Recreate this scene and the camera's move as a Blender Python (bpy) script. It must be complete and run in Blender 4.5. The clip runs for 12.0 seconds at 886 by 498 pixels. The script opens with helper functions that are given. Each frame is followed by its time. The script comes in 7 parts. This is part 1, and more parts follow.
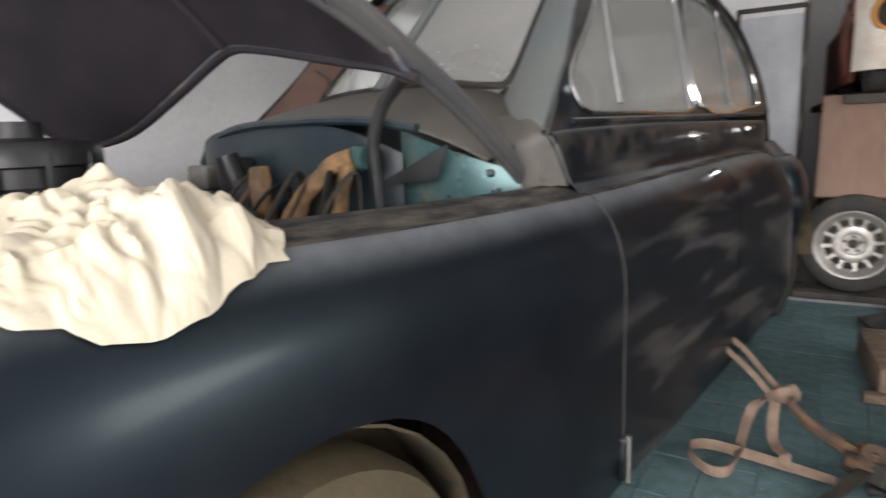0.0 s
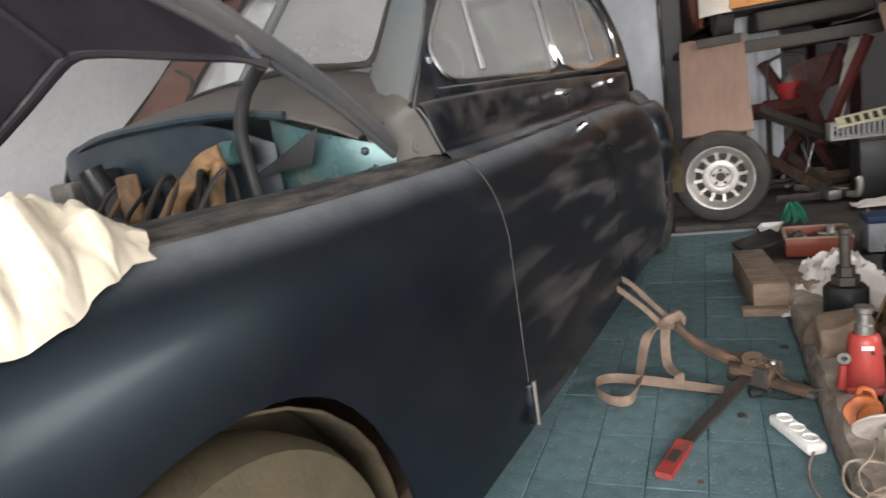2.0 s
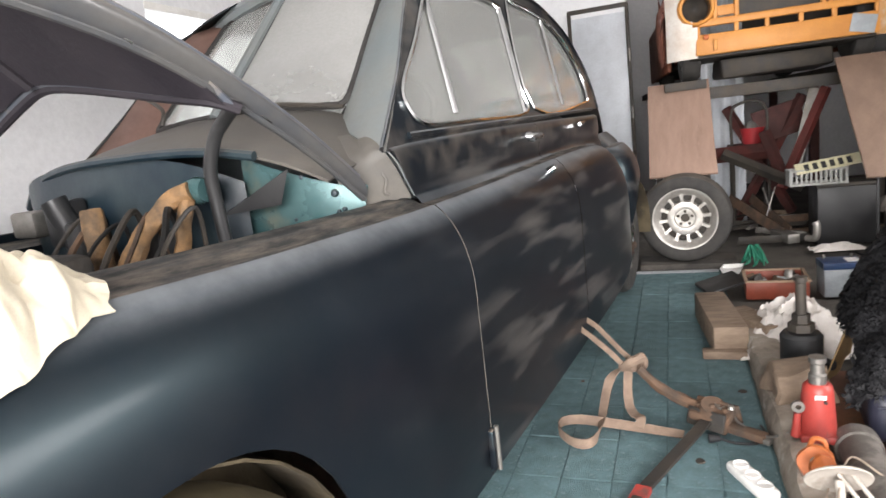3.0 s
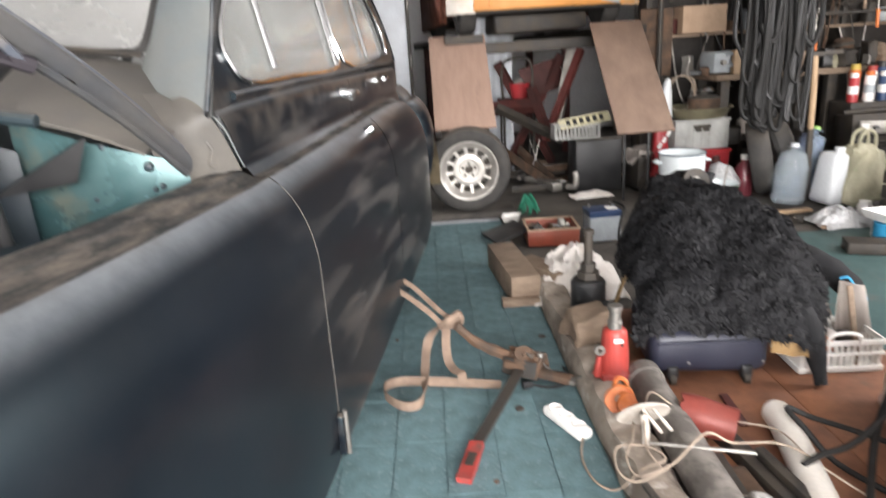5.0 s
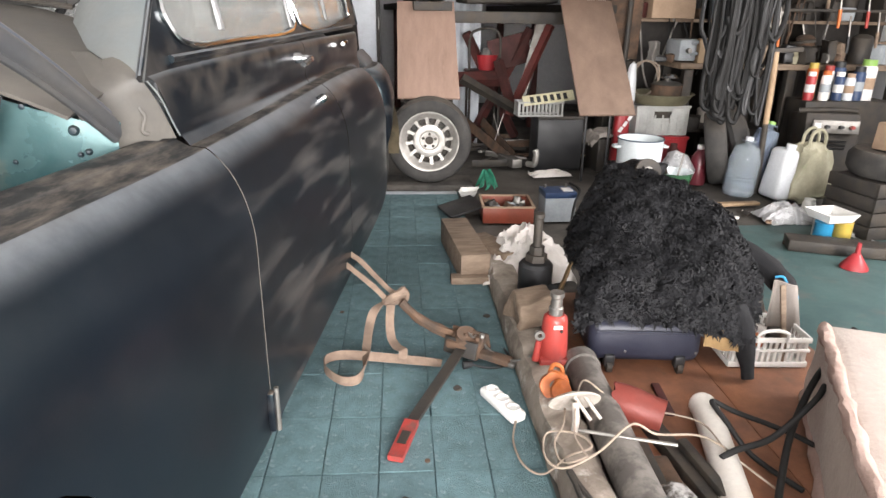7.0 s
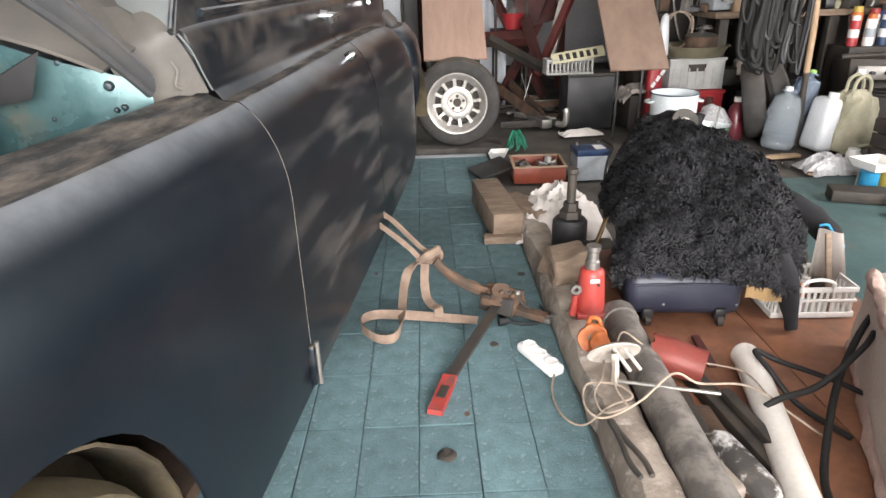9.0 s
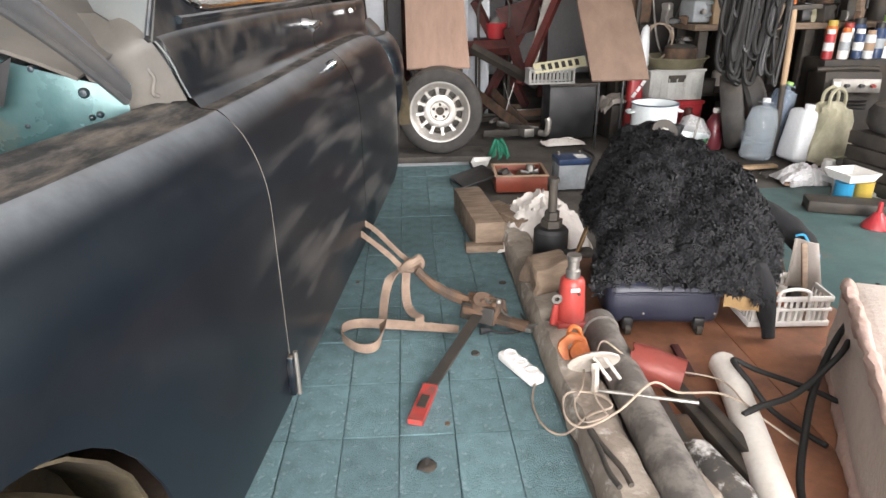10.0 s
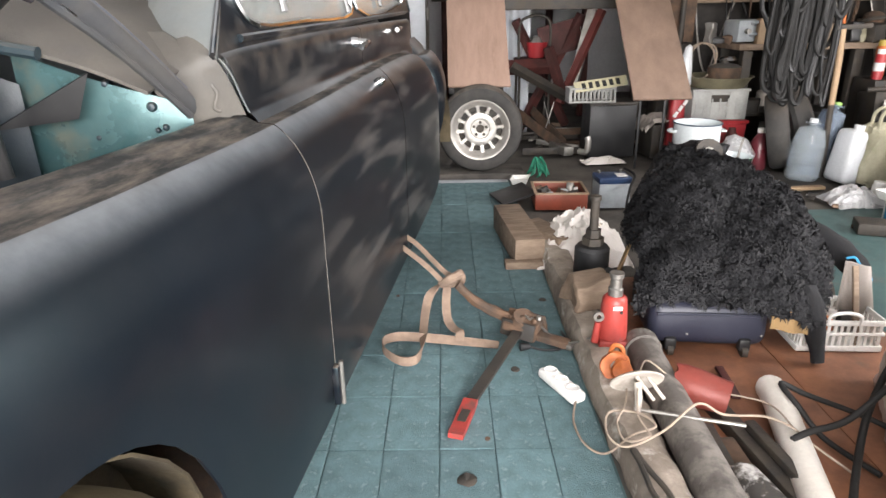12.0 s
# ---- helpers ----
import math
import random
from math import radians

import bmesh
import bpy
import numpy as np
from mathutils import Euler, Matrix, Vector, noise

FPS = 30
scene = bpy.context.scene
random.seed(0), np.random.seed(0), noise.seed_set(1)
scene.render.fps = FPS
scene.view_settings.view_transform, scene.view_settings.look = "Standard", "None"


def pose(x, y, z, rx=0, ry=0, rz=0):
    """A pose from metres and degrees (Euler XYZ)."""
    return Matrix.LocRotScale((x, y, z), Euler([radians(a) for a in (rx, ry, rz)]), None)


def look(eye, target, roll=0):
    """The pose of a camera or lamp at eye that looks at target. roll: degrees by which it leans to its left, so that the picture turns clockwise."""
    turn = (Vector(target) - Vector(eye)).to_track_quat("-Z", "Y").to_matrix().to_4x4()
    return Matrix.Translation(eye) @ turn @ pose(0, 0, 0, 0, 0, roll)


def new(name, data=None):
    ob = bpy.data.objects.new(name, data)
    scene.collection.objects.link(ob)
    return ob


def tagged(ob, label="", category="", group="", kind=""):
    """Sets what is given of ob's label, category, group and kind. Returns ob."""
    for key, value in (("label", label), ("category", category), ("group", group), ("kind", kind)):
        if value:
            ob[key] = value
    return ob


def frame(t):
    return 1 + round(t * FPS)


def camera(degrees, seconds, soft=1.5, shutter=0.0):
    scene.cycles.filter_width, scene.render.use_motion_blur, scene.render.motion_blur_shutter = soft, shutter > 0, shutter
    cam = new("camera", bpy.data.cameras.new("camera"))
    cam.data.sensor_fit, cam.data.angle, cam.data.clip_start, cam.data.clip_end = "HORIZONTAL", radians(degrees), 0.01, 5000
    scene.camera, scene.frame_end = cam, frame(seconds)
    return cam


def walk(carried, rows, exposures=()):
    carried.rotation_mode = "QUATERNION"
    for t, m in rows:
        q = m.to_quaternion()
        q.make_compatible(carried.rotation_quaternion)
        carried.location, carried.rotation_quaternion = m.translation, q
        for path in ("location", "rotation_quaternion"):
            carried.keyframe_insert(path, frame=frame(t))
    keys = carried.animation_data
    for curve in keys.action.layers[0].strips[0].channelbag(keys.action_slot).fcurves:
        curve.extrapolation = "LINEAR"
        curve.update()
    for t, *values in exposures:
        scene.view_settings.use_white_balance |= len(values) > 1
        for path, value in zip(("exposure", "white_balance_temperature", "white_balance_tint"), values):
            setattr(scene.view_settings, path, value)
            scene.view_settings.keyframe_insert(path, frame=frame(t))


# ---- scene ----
cam = camera(70.0, 12.0, shutter=0.5)
PATH = [
    (0, (-0.015, -1.725, 1.207), (-1.051, -0.051, 0.857), -2.0),
    (0.5, (-0.067, -1.698, 1.215), (-1.274, -0.148, 0.841), -0.6),
    (1, (-0.06, -1.69, 1.227), (-1.204, -0.105, 0.805), -0.3),
    (1.5, (-0.003, -1.717, 1.204), (-1.0, -0.041, 0.76), -4.3),
    (2, (0.054, -1.734, 1.183), (-0.731, 0.056, 0.758), -9.0),
    (2.5, (0.046, -1.723, 1.166), (-0.669, 0.115, 0.837), -9.9),
    (2.7, (0.08, -1.732, 1.203), (-0.662, 0.091, 0.848), -8.1),
    (4.5, (-0.119, -1.678, 1.278), (-0.355, 0.284, 0.971), -1.2),
    (5, (-0.156, -1.637, 1.311), (-0.141, 0.271, 0.712), -3.7),
    (5.5, (-0.159, -1.585, 1.363), (-0.032, 0.269, 0.625), 3.4),
    (6, (-0.142, -1.584, 1.372), (-0.038, 0.277, 0.648), 1.5),
    (6.5, (-0.117, -1.608, 1.36), (-0.008, 0.263, 0.661), 1.3),
    (7, (-0.102, -1.607, 1.352), (0.032, 0.26, 0.646), 1.0),
    (9, (-0.12, -1.611, 1.3), (-0.08, 0.224, 0.507), -1.6),
    (9.5, (-0.111, -1.611, 1.31), (-0.066, 0.235, 0.542), -1.1),
    (10, (-0.111, -1.607, 1.304), (-0.018, 0.236, 0.531), -0.8),
    (10.5, (-0.135, -1.62, 1.305), (-0.073, 0.229, 0.546), -0.8),
    (11, (-0.148, -1.622, 1.305), (-0.102, 0.232, 0.556), -0.2),
    (11.5, (-0.138, -1.626, 1.305), (-0.119, 0.238, 0.581), -0.8),
    (12, (-0.144, -1.628, 1.303), (-0.156, 0.238, 0.583), -0.9),
]
walk(cam, [(t, look(eye, target, roll)) for t, eye, target, roll in PATH],
     exposures=[(0, 0.18), (0.5, -0.34), (1.0, -0.34), (1.5, -0.1), (2.0, 0.44), (2.5, 0.88), (4.5, 1.18), (5.5, 1.27), (12, 1.27)])

# ---- world, daylight and exposure ----
world = bpy.data.worlds.new("world")
scene.world = world
world.use_nodes = True
_wn = world.node_tree
_sky = _wn.nodes.new("ShaderNodeTexSky")
_sky.sky_type = "NISHITA"
_sky.sun_disc = False
_sky.sun_elevation = radians(38)
_sky.sun_rotation = radians(200)
_wn.links.new(_sky.outputs[0], _wn.nodes["Background"].inputs[0])
_wn.nodes["Background"].inputs[1].default_value = 0.12
scene.view_settings.exposure = 0.0


def area(name, m, sx, sy, watts, color):
    li = bpy.data.lights.new(name, "AREA")
    li.shape, li.size, li.size_y, li.energy, li.color = "RECTANGLE", sx, sy, watts, color
    ob = new(name, li)
    ob.matrix_world = m
    return ob


# daylight standing in the open gate behind the camera
area("gate_daylight", look((0.6, -4.4, 1.25), (0.6, 0, 1.1)), 3.4, 2.4, 340, (1.0, 0.965, 0.96))
# fill lamp added at the right wall, which has no window
area("right_fill_lamp", look((4.6, 0.2, 2.1), (0, 0.8, 0.4)), 1.8, 1.0, 120, (1.0, 0.965, 0.96))

# ---- materials ----


def mat(name, c, rough=0.6, metal=0.0, c2=None, scale=8.0, amount=0.6, bump=0.15, fine=60.0, coat=0.0, dust=None, dust_amount=0.7, dust_lo=0.35,
        random_v=0.0, dirt=None, dirt_scale=3.0, dirt_at=0.55, transmission=0.0, ior=1.45, spread=0.12, rough_var=0.12, sheen=0.0, stretch=None):
    m = bpy.data.materials.new(name)
    m.use_nodes = True
    nt = m.node_tree
    N, L = nt.nodes, nt.links
    b = N["Principled BSDF"]
    tc = N.new("ShaderNodeTexCoord")
    src = tc.outputs["Object"]
    if stretch:
        mp = N.new("ShaderNodeMapping")
        mp.inputs["Scale"].default_value = stretch
        L.new(src, mp.inputs[0])
        src = mp.outputs[0]

    def nz(sc, detail=6.0, r=0.6):
        n = N.new("ShaderNodeTexNoise")
        n.inputs["Scale"].default_value, n.inputs["Detail"].default_value, n.inputs["Roughness"].default_value = sc, detail, r
        L.new(src, n.inputs["Vector"])
        return n.outputs["Fac"]

    def ramp(f, lo, hi):
        r = N.new("ShaderNodeMapRange")
        r.inputs["From Min"].default_value, r.inputs["From Max"].default_value = lo, hi
        L.new(f, r.inputs["Value"])
        return r.outputs[0]

    def mix(f, a, bb):
        x = N.new("ShaderNodeMix")
        x.data_type = "RGBA"
        if isinstance(f, float):
            x.inputs[0].default_value = f
        else:
            L.new(f, x.inputs[0])
        for k, v in ((6, a), (7, bb)):
            if isinstance(v, tuple):
                x.inputs[k].default_value = (*v, 1)
            else:
                L.new(v, x.inputs[k])
        return x.outputs[2]

    def mul(f, g):
        x = N.new("ShaderNodeMath")
        x.operation = "MULTIPLY"
        L.new(f, x.inputs[0])
        if isinstance(g, float):
            x.inputs[1].default_value = g
        else:
            L.new(g, x.inputs[1])
        return x.outputs[0]

    c2 = c2 or tuple(v * 0.6 for v in c)
    big = nz(scale)
    col = mix(mul(ramp(big, 0.5 - spread, 0.5 + spread), amount), c, c2)
    grain = nz(fine, 4.0, 0.7)
    col = mix(mul(ramp(grain, 0.35, 0.7), 0.22), col, tuple(v * 0.55 for v in c2))
    if dirt:
        col = mix(mul(ramp(nz(dirt_scale, 8.0, 0.65), dirt_at, dirt_at + 0.12), 0.85), col, dirt)
    rough_out = None
    if dust:
        g = N.new("ShaderNodeNewGeometry")
        sp = N.new("ShaderNodeSeparateXYZ")
        L.new(g.outputs["Normal"], sp.inputs[0])
        up = ramp(sp.outputs[2], dust_lo, 0.98)
        f = mul(mul(up, ramp(nz(9.0, 8.0, 0.7), 0.25, 0.6)), dust_amount)
        col = mix(f, col, dust)
        rr = N.new("ShaderNodeMapRange")
        rr.inputs["To Min"].default_value, rr.inputs["To Max"].default_value = rough, 0.85
        L.new(f, rr.inputs["Value"])
        rough_out = rr.outputs[0]
    if random_v:
        oi = N.new("ShaderNodeObjectInfo")
        hs = N.new("ShaderNodeHueSaturation")
        rv = N.new("ShaderNodeMapRange")
        rv.inputs["To Min"].default_value, rv.inputs["To Max"].default_value = 1 - random_v, 1 + random_v
        L.new(oi.outputs["Random"], rv.inputs["Value"])
        L.new(rv.outputs[0], hs.inputs["Value"])
        L.new(col, hs.inputs["Color"])
        col = hs.outputs[0]
    L.new(col, b.inputs["Base Color"])
    if rough_out is None:
        rr = N.new("ShaderNodeMapRange")
        rr.inputs["To Min"].default_value = max(0.02, rough - rough_var)
        rr.inputs["To Max"].default_value = min(1.0, rough + rough_var)
        L.new(ramp(big, 0.3, 0.7), rr.inputs["Value"])
        rough_out = rr.outputs[0]
    L.new(rough_out, b.inputs["Roughness"])
    b.inputs["Metallic"].default_value = metal
    b.inputs["Coat Weight"].default_value = coat
    b.inputs["Coat Roughness"].default_value = 0.14
    b.inputs["Transmission Weight"].default_value = transmission
    b.inputs["IOR"].default_value = ior
    b.inputs["Sheen Weight"].default_value = sheen
    b.inputs["Sheen Roughness"].default_value = 0.4
    b.inputs["Sheen Tint"].default_value = (0.95, 0.88, 0.82, 1)
    if bump:
        bp = N.new("ShaderNodeBump")
        bp.inputs["Strength"].default_value, bp.inputs["Distance"].default_value = bump, 0.01
        L.new(grain, bp.inputs["Height"])
        L.new(bp.outputs[0], b.inputs["Normal"])
    return m


def smudged_paint(name, c, dust, smear):
    """Old dark car paint: polished, with dust on what faces up, rubbed grey smears along its sides and a highlight
    painted on the shoulder.
    """
    m = mat(name, c, 0.34, 0.0, tuple(v * 1.5 for v in c), 2.5, 0.6, 0.010, 90.0, coat=0.08, dust=dust, dust_amount=0.6, dust_lo=0.72, sheen=0.003)
    nt = m.node_tree
    N, L = nt.nodes, nt.links
    b = N["Principled BSDF"]
    b.inputs["Specular Tint"].default_value = (0.60, 0.84, 0.90, 1)
    b.inputs["Specular IOR Level"].default_value = 0.34
    tc, mp, n = N.new("ShaderNodeTexCoord"), N.new("ShaderNodeMapping"), N.new("ShaderNodeTexNoise")
    mp.inputs["Scale"].default_value = (1.0, 0.8, 5.6)
    mp.inputs["Rotation"].default_value = (radians(-24), 0, 0)
    L.new(tc.outputs["Object"], mp.inputs[0])
    L.new(mp.outputs[0], n.inputs["Vector"])
    n.inputs["Scale"].default_value, n.inputs["Detail"].default_value = 2.3, 4.0
    r = N.new("ShaderNodeMapRange")
    r.inputs["From Min"].default_value, r.inputs["From Max"].default_value, r.inputs["To Max"].default_value = 0.51, 0.82, 0.50
    L.new(n.outputs["Fac"], r.inputs["Value"])
    sp = N.new("ShaderNodeSeparateXYZ")
    L.new(tc.outputs["Object"], sp.inputs[0])
    where = N.new("ShaderNodeMapRange")
    where.inputs["From Min"].default_value, where.inputs["From Max"].default_value = -0.25, 0.45
    L.new(sp.outputs[1], where.inputs["Value"])
    f = N.new("ShaderNodeMath")
    f.operation = "MULTIPLY"
    L.new(r.outputs[0], f.inputs[0])
    L.new(where.outputs[0], f.inputs[1])
    x = N.new("ShaderNodeMix")
    x.data_type = "RGBA"
    L.new(f.outputs[0], x.inputs[0])
    L.new(b.inputs["Base Color"].links[0].from_socket, x.inputs[6])
    x.inputs[7].default_value = (*smear, 1)
    film_glow_noise = N.new("ShaderNodeTexNoise")
    film_glow_noise.inputs["Scale"].default_value, film_glow_noise.inputs["Detail"].default_value, film_glow_noise.inputs["Roughness"].default_value = 7.0, 7.0, 0.7
    L.new(tc.outputs["Object"], film_glow_noise.inputs["Vector"])
    fr = N.new("ShaderNodeMapRange")
    fr.inputs["From Min"].default_value, fr.inputs["From Max"].default_value, fr.inputs["To Max"].default_value = 0.40, 0.75, 0.045
    L.new(film_glow_noise.outputs["Fac"], fr.inputs["Value"])
    y = N.new("ShaderNodeMix")
    y.data_type = "RGBA"
    L.new(fr.outputs[0], y.inputs[0])
    L.new(x.outputs[2], y.inputs[6])
    y.inputs[7].default_value = (dust[0] * 0.45, dust[1] * 0.45, dust[2] * 0.45, 1)
    # pale blue-grey highlight painted into the rounded shoulder by its normal
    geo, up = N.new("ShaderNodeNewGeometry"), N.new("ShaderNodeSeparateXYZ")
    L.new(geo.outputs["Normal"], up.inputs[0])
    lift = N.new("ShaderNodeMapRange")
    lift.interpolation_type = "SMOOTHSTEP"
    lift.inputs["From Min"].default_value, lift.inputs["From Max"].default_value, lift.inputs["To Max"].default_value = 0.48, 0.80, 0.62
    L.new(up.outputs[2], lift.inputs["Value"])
    # noise that breaks up the painted highlight
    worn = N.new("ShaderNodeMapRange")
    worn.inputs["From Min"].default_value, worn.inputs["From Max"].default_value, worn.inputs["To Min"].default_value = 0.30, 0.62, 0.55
    L.new(film_glow_noise.outputs["Fac"], worn.inputs["Value"])
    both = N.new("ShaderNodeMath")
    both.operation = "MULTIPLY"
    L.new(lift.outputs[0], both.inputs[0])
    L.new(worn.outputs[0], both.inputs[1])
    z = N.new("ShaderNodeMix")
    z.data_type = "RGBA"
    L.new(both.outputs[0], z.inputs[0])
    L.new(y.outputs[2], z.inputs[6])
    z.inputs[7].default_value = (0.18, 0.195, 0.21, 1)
    # brown dirt lying on the flat ledge
    flat = N.new("ShaderNodeMapRange")
    flat.inputs["From Min"].default_value, flat.inputs["From Max"].default_value = 0.87, 0.93
    L.new(up.outputs[2], flat.inputs["Value"])
    spots = N.new("ShaderNodeTexNoise")
    spots.inputs["Scale"].default_value, spots.inputs["Detail"].default_value, spots.inputs["Roughness"].default_value = 22.0, 8.0, 0.7
    streak = N.new("ShaderNodeMapping")
    streak.inputs["Scale"].default_value = (1.6, 0.35, 1.0)
    L.new(tc.outputs["Object"], streak.inputs[0])
    L.new(streak.outputs[0], spots.inputs["Vector"])
    tone = N.new("ShaderNodeValToRGB")
    tone.color_ramp.elements[0].position, tone.color_ramp.elements[0].color = 0.42, (0.022, 0.021, 0.021, 1)
    tone.color_ramp.elements[1].position, tone.color_ramp.elements[1].color = 0.74, (dust[0] * 0.75, dust[1] * 0.72, dust[2] * 0.68, 1)
    L.new(spots.outputs["Fac"], tone.inputs[0])
    q = N.new("ShaderNodeMix")
    q.data_type = "RGBA"
    L.new(flat.outputs[0], q.inputs[0])
    L.new(z.outputs[2], q.inputs[6])
    L.new(tone.outputs[0], q.inputs[7])
    # dry brown dust in runs on the upright panel under the windows
    high = N.new("ShaderNodeMapRange")
    high.interpolation_type = "SMOOTHSTEP"
    high.inputs["From Min"].default_value, high.inputs["From Max"].default_value = 1.085, 1.17
    L.new(sp.outputs[2], high.inputs["Value"])
    runs, runs_map = N.new("ShaderNodeTexNoise"), N.new("ShaderNodeMapping")
    runs_map.inputs["Scale"].default_value = (1.0, 0.8, 0.75)
    L.new(tc.outputs["Object"], runs_map.inputs[0])
    L.new(runs_map.outputs[0], runs.inputs["Vector"])
    runs.inputs["Scale"].default_value, runs.inputs["Detail"].default_value = 13.0, 5.0
    amount = N.new("ShaderNodeMapRange")
    amount.inputs["From Min"].default_value, amount.inputs["From Max"].default_value, amount.inputs["To Max"].default_value = 0.42, 0.72, 0.45
    L.new(runs.outputs["Fac"], amount.inputs["Value"])
    share = N.new("ShaderNodeMath")
    share.operation = "MULTIPLY"
    L.new(high.outputs[0], share.inputs[0])
    L.new(amount.outputs[0], share.inputs[1])
    dry = N.new("ShaderNodeMix")
    dry.data_type = "RGBA"
    L.new(share.outputs[0], dry.inputs[0])
    L.new(q.outputs[2], dry.inputs[6])
    dry.inputs[7].default_value = (dust[0] * 0.6, dust[1] * 0.6, dust[2] * 0.58, 1)
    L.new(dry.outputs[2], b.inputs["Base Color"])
    return m


DUST = (0.23, 0.19, 0.15)
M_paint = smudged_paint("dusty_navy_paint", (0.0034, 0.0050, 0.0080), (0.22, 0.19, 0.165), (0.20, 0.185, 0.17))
M_hoodpaint = mat("dusty_bonnet_paint", (0.07, 0.08, 0.10), 0.4, 0, (0.10, 0.105, 0.115), 4, 0.7, 0.03, 80, coat=0.2, dust=(0.26, 0.23, 0.19), dust_amount=0.9, dirt=(0.20, 0.175, 0.145), dirt_scale=7, dirt_at=0.52)
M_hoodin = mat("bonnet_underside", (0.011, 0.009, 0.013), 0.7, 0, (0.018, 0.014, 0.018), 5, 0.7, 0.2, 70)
M_bay = mat("engine_bay_paint", (0.006, 0.016, 0.026), 0.4, 0, (0.03, 0.045, 0.05), 6, 0.7, 0.1, 60, dust=DUST, dust_amount=0.25)
M_teal = mat("teal_inner_panel", (0.05, 0.115, 0.12), 0.28, 0.3, (0.10, 0.17, 0.17), 7, 0.7, 0.05, 60, dirt=(0.2, 0.19, 0.14), dirt_at=0.6)
M_cowl = mat("dusty_cowl", (0.075, 0.07, 0.064), 0.65, 0, (0.115, 0.105, 0.09), 6, 0.8, 0.1, 60, dirt=(0.06, 0.06, 0.06), dirt_at=0.62)
M_pillar = mat("pillar_paint", (0.12, 0.14, 0.145), 0.4, 0, (0.16, 0.165, 0.155), 5, 0.7, 0.03, 80, coat=0.3)
M_chrome = mat("chrome", (0.75, 0.76, 0.77), 0.15, 1.0, (0.5, 0.5, 0.5), 14, 0.5, 0.02, 90)
M_glass = mat("dusty_glass", (0.62, 0.63, 0.61), 0.12, 0, (0.5, 0.5, 0.48), 5, 0.4, 0.0, transmission=0.80, ior=1.18, rough_var=0.04)
M_backglass = mat("grimy_rear_glass", (0.62, 0.62, 0.60), 0.3, 0, (0.5, 0.5, 0.48), 4, 0.6, 0.0, transmission=0.5)
M_rubber = mat("rubber", (0.022, 0.021, 0.02), 0.75, 0, (0.04, 0.038, 0.036), 9, 0.7, 0.2, 90)
M_tyre = mat("tyre_rubber", (0.03, 0.029, 0.028), 0.8, 0, (0.06, 0.055, 0.05), 7, 0.8, 0.25, 70, dust=DUST, dust_amount=0.4)
M_alloy = mat("alloy", (0.46, 0.44, 0.41), 0.42, 0.6, (0.30, 0.28, 0.25), 9, 0.7, 0.08, 70)
M_steel = mat("dull_steel", (0.30, 0.29, 0.27), 0.45, 0.8, (0.18, 0.16, 0.14), 8, 0.7, 0.15, 70)
M_dark = mat("dark_iron", (0.035, 0.033, 0.031), 0.6, 0.3, (0.08, 0.065, 0.05), 9, 0.7, 0.25, 60)
M_rust = mat("rusty_iron", (0.13, 0.075, 0.045), 0.85, 0.1, (0.06, 0.045, 0.035), 9, 0.9, 0.4, 50)
M_olive = mat("olive_dusty", (0.085, 0.068, 0.036), 0.75, 0, (0.055, 0.044, 0.026), 7, 0.8, 0.2, 60)
M_archdust = mat("dusty_wheel_arch", (0.10, 0.078, 0.044), 0.85, 0, (0.05, 0.038, 0.023), 6, 0.9, 0.3, 50, dirt=(0.03, 0.025, 0.018), dirt_scale=7, dirt_at=0.55)
M_copper = mat("rusty_orange_hose", (0.30, 0.17, 0.075), 0.7, 0.1, (0.10, 0.07, 0.045), 16, 0.9, 0.4, 60)
M_cloth = mat("cream_cloth", (0.57, 0.52, 0.41), 0.95, 0, (0.48, 0.42, 0.31), 5, 0.6, 0.06, 300, sheen=0.2, dirt=(0.50, 0.39, 0.24), dirt_scale=7, dirt_at=0.60)
M_rag = mat("white_rag", (0.72, 0.68, 0.64), 0.95, 0, (0.58, 0.53, 0.48), 9, 0.6, 0.3, 200, sheen=0.2)
M_tile = mat("teal_rubber_tile", (0.128, 0.215, 0.232), 0.75, 0, (0.085, 0.145, 0.158), 16, 0.9, 0.9, 160, random_v=0.12, dirt=(0.20, 0.275, 0.29), dirt_scale=34, dirt_at=0.54, spread=0.12)
M_joint = mat("tile_joint", (0.085, 0.145, 0.15), 0.9, 0, (0.05, 0.09, 0.095), 9, 0.6, 0.3)
M_green = mat("green_floor_paint", (0.075, 0.135, 0.13), 0.6, 0, (0.055, 0.10, 0.10), 3, 0.7, 0.2, 70, dirt=(0.11, 0.12, 0.11), dirt_scale=4)
M_conc = mat("dark_concrete", (0.10, 0.088, 0.075), 0.85, 0, (0.055, 0.05, 0.045), 2.5, 0.9, 0.4, 40, dirt=(0.03, 0.028, 0.025), dirt_scale=2.2)
M_curb = mat("worn_kerb", (0.34, 0.29, 0.24), 0.9, 0, (0.19, 0.155, 0.125), 7, 0.9, 0.6, 45, dirt=(0.58, 0.54, 0.49), dirt_scale=9, dirt_at=0.57, spread=0.08)
M_brown = mat("brown_painted_board", (0.27, 0.115, 0.06), 0.55, 0, (0.13, 0.06, 0.038), 4, 0.8, 0.12, 60, dirt=(0.10, 0.07, 0.05), dirt_scale=5, dirt_at=0.6)
M_wall = mat("white_wall", (0.80, 0.80, 0.81), 0.8, 0, (0.72, 0.72, 0.74), 1.6, 0.7, 0.1, 30, dirt=(0.42, 0.42, 0.42), dirt_scale=2, dirt_at=0.66)
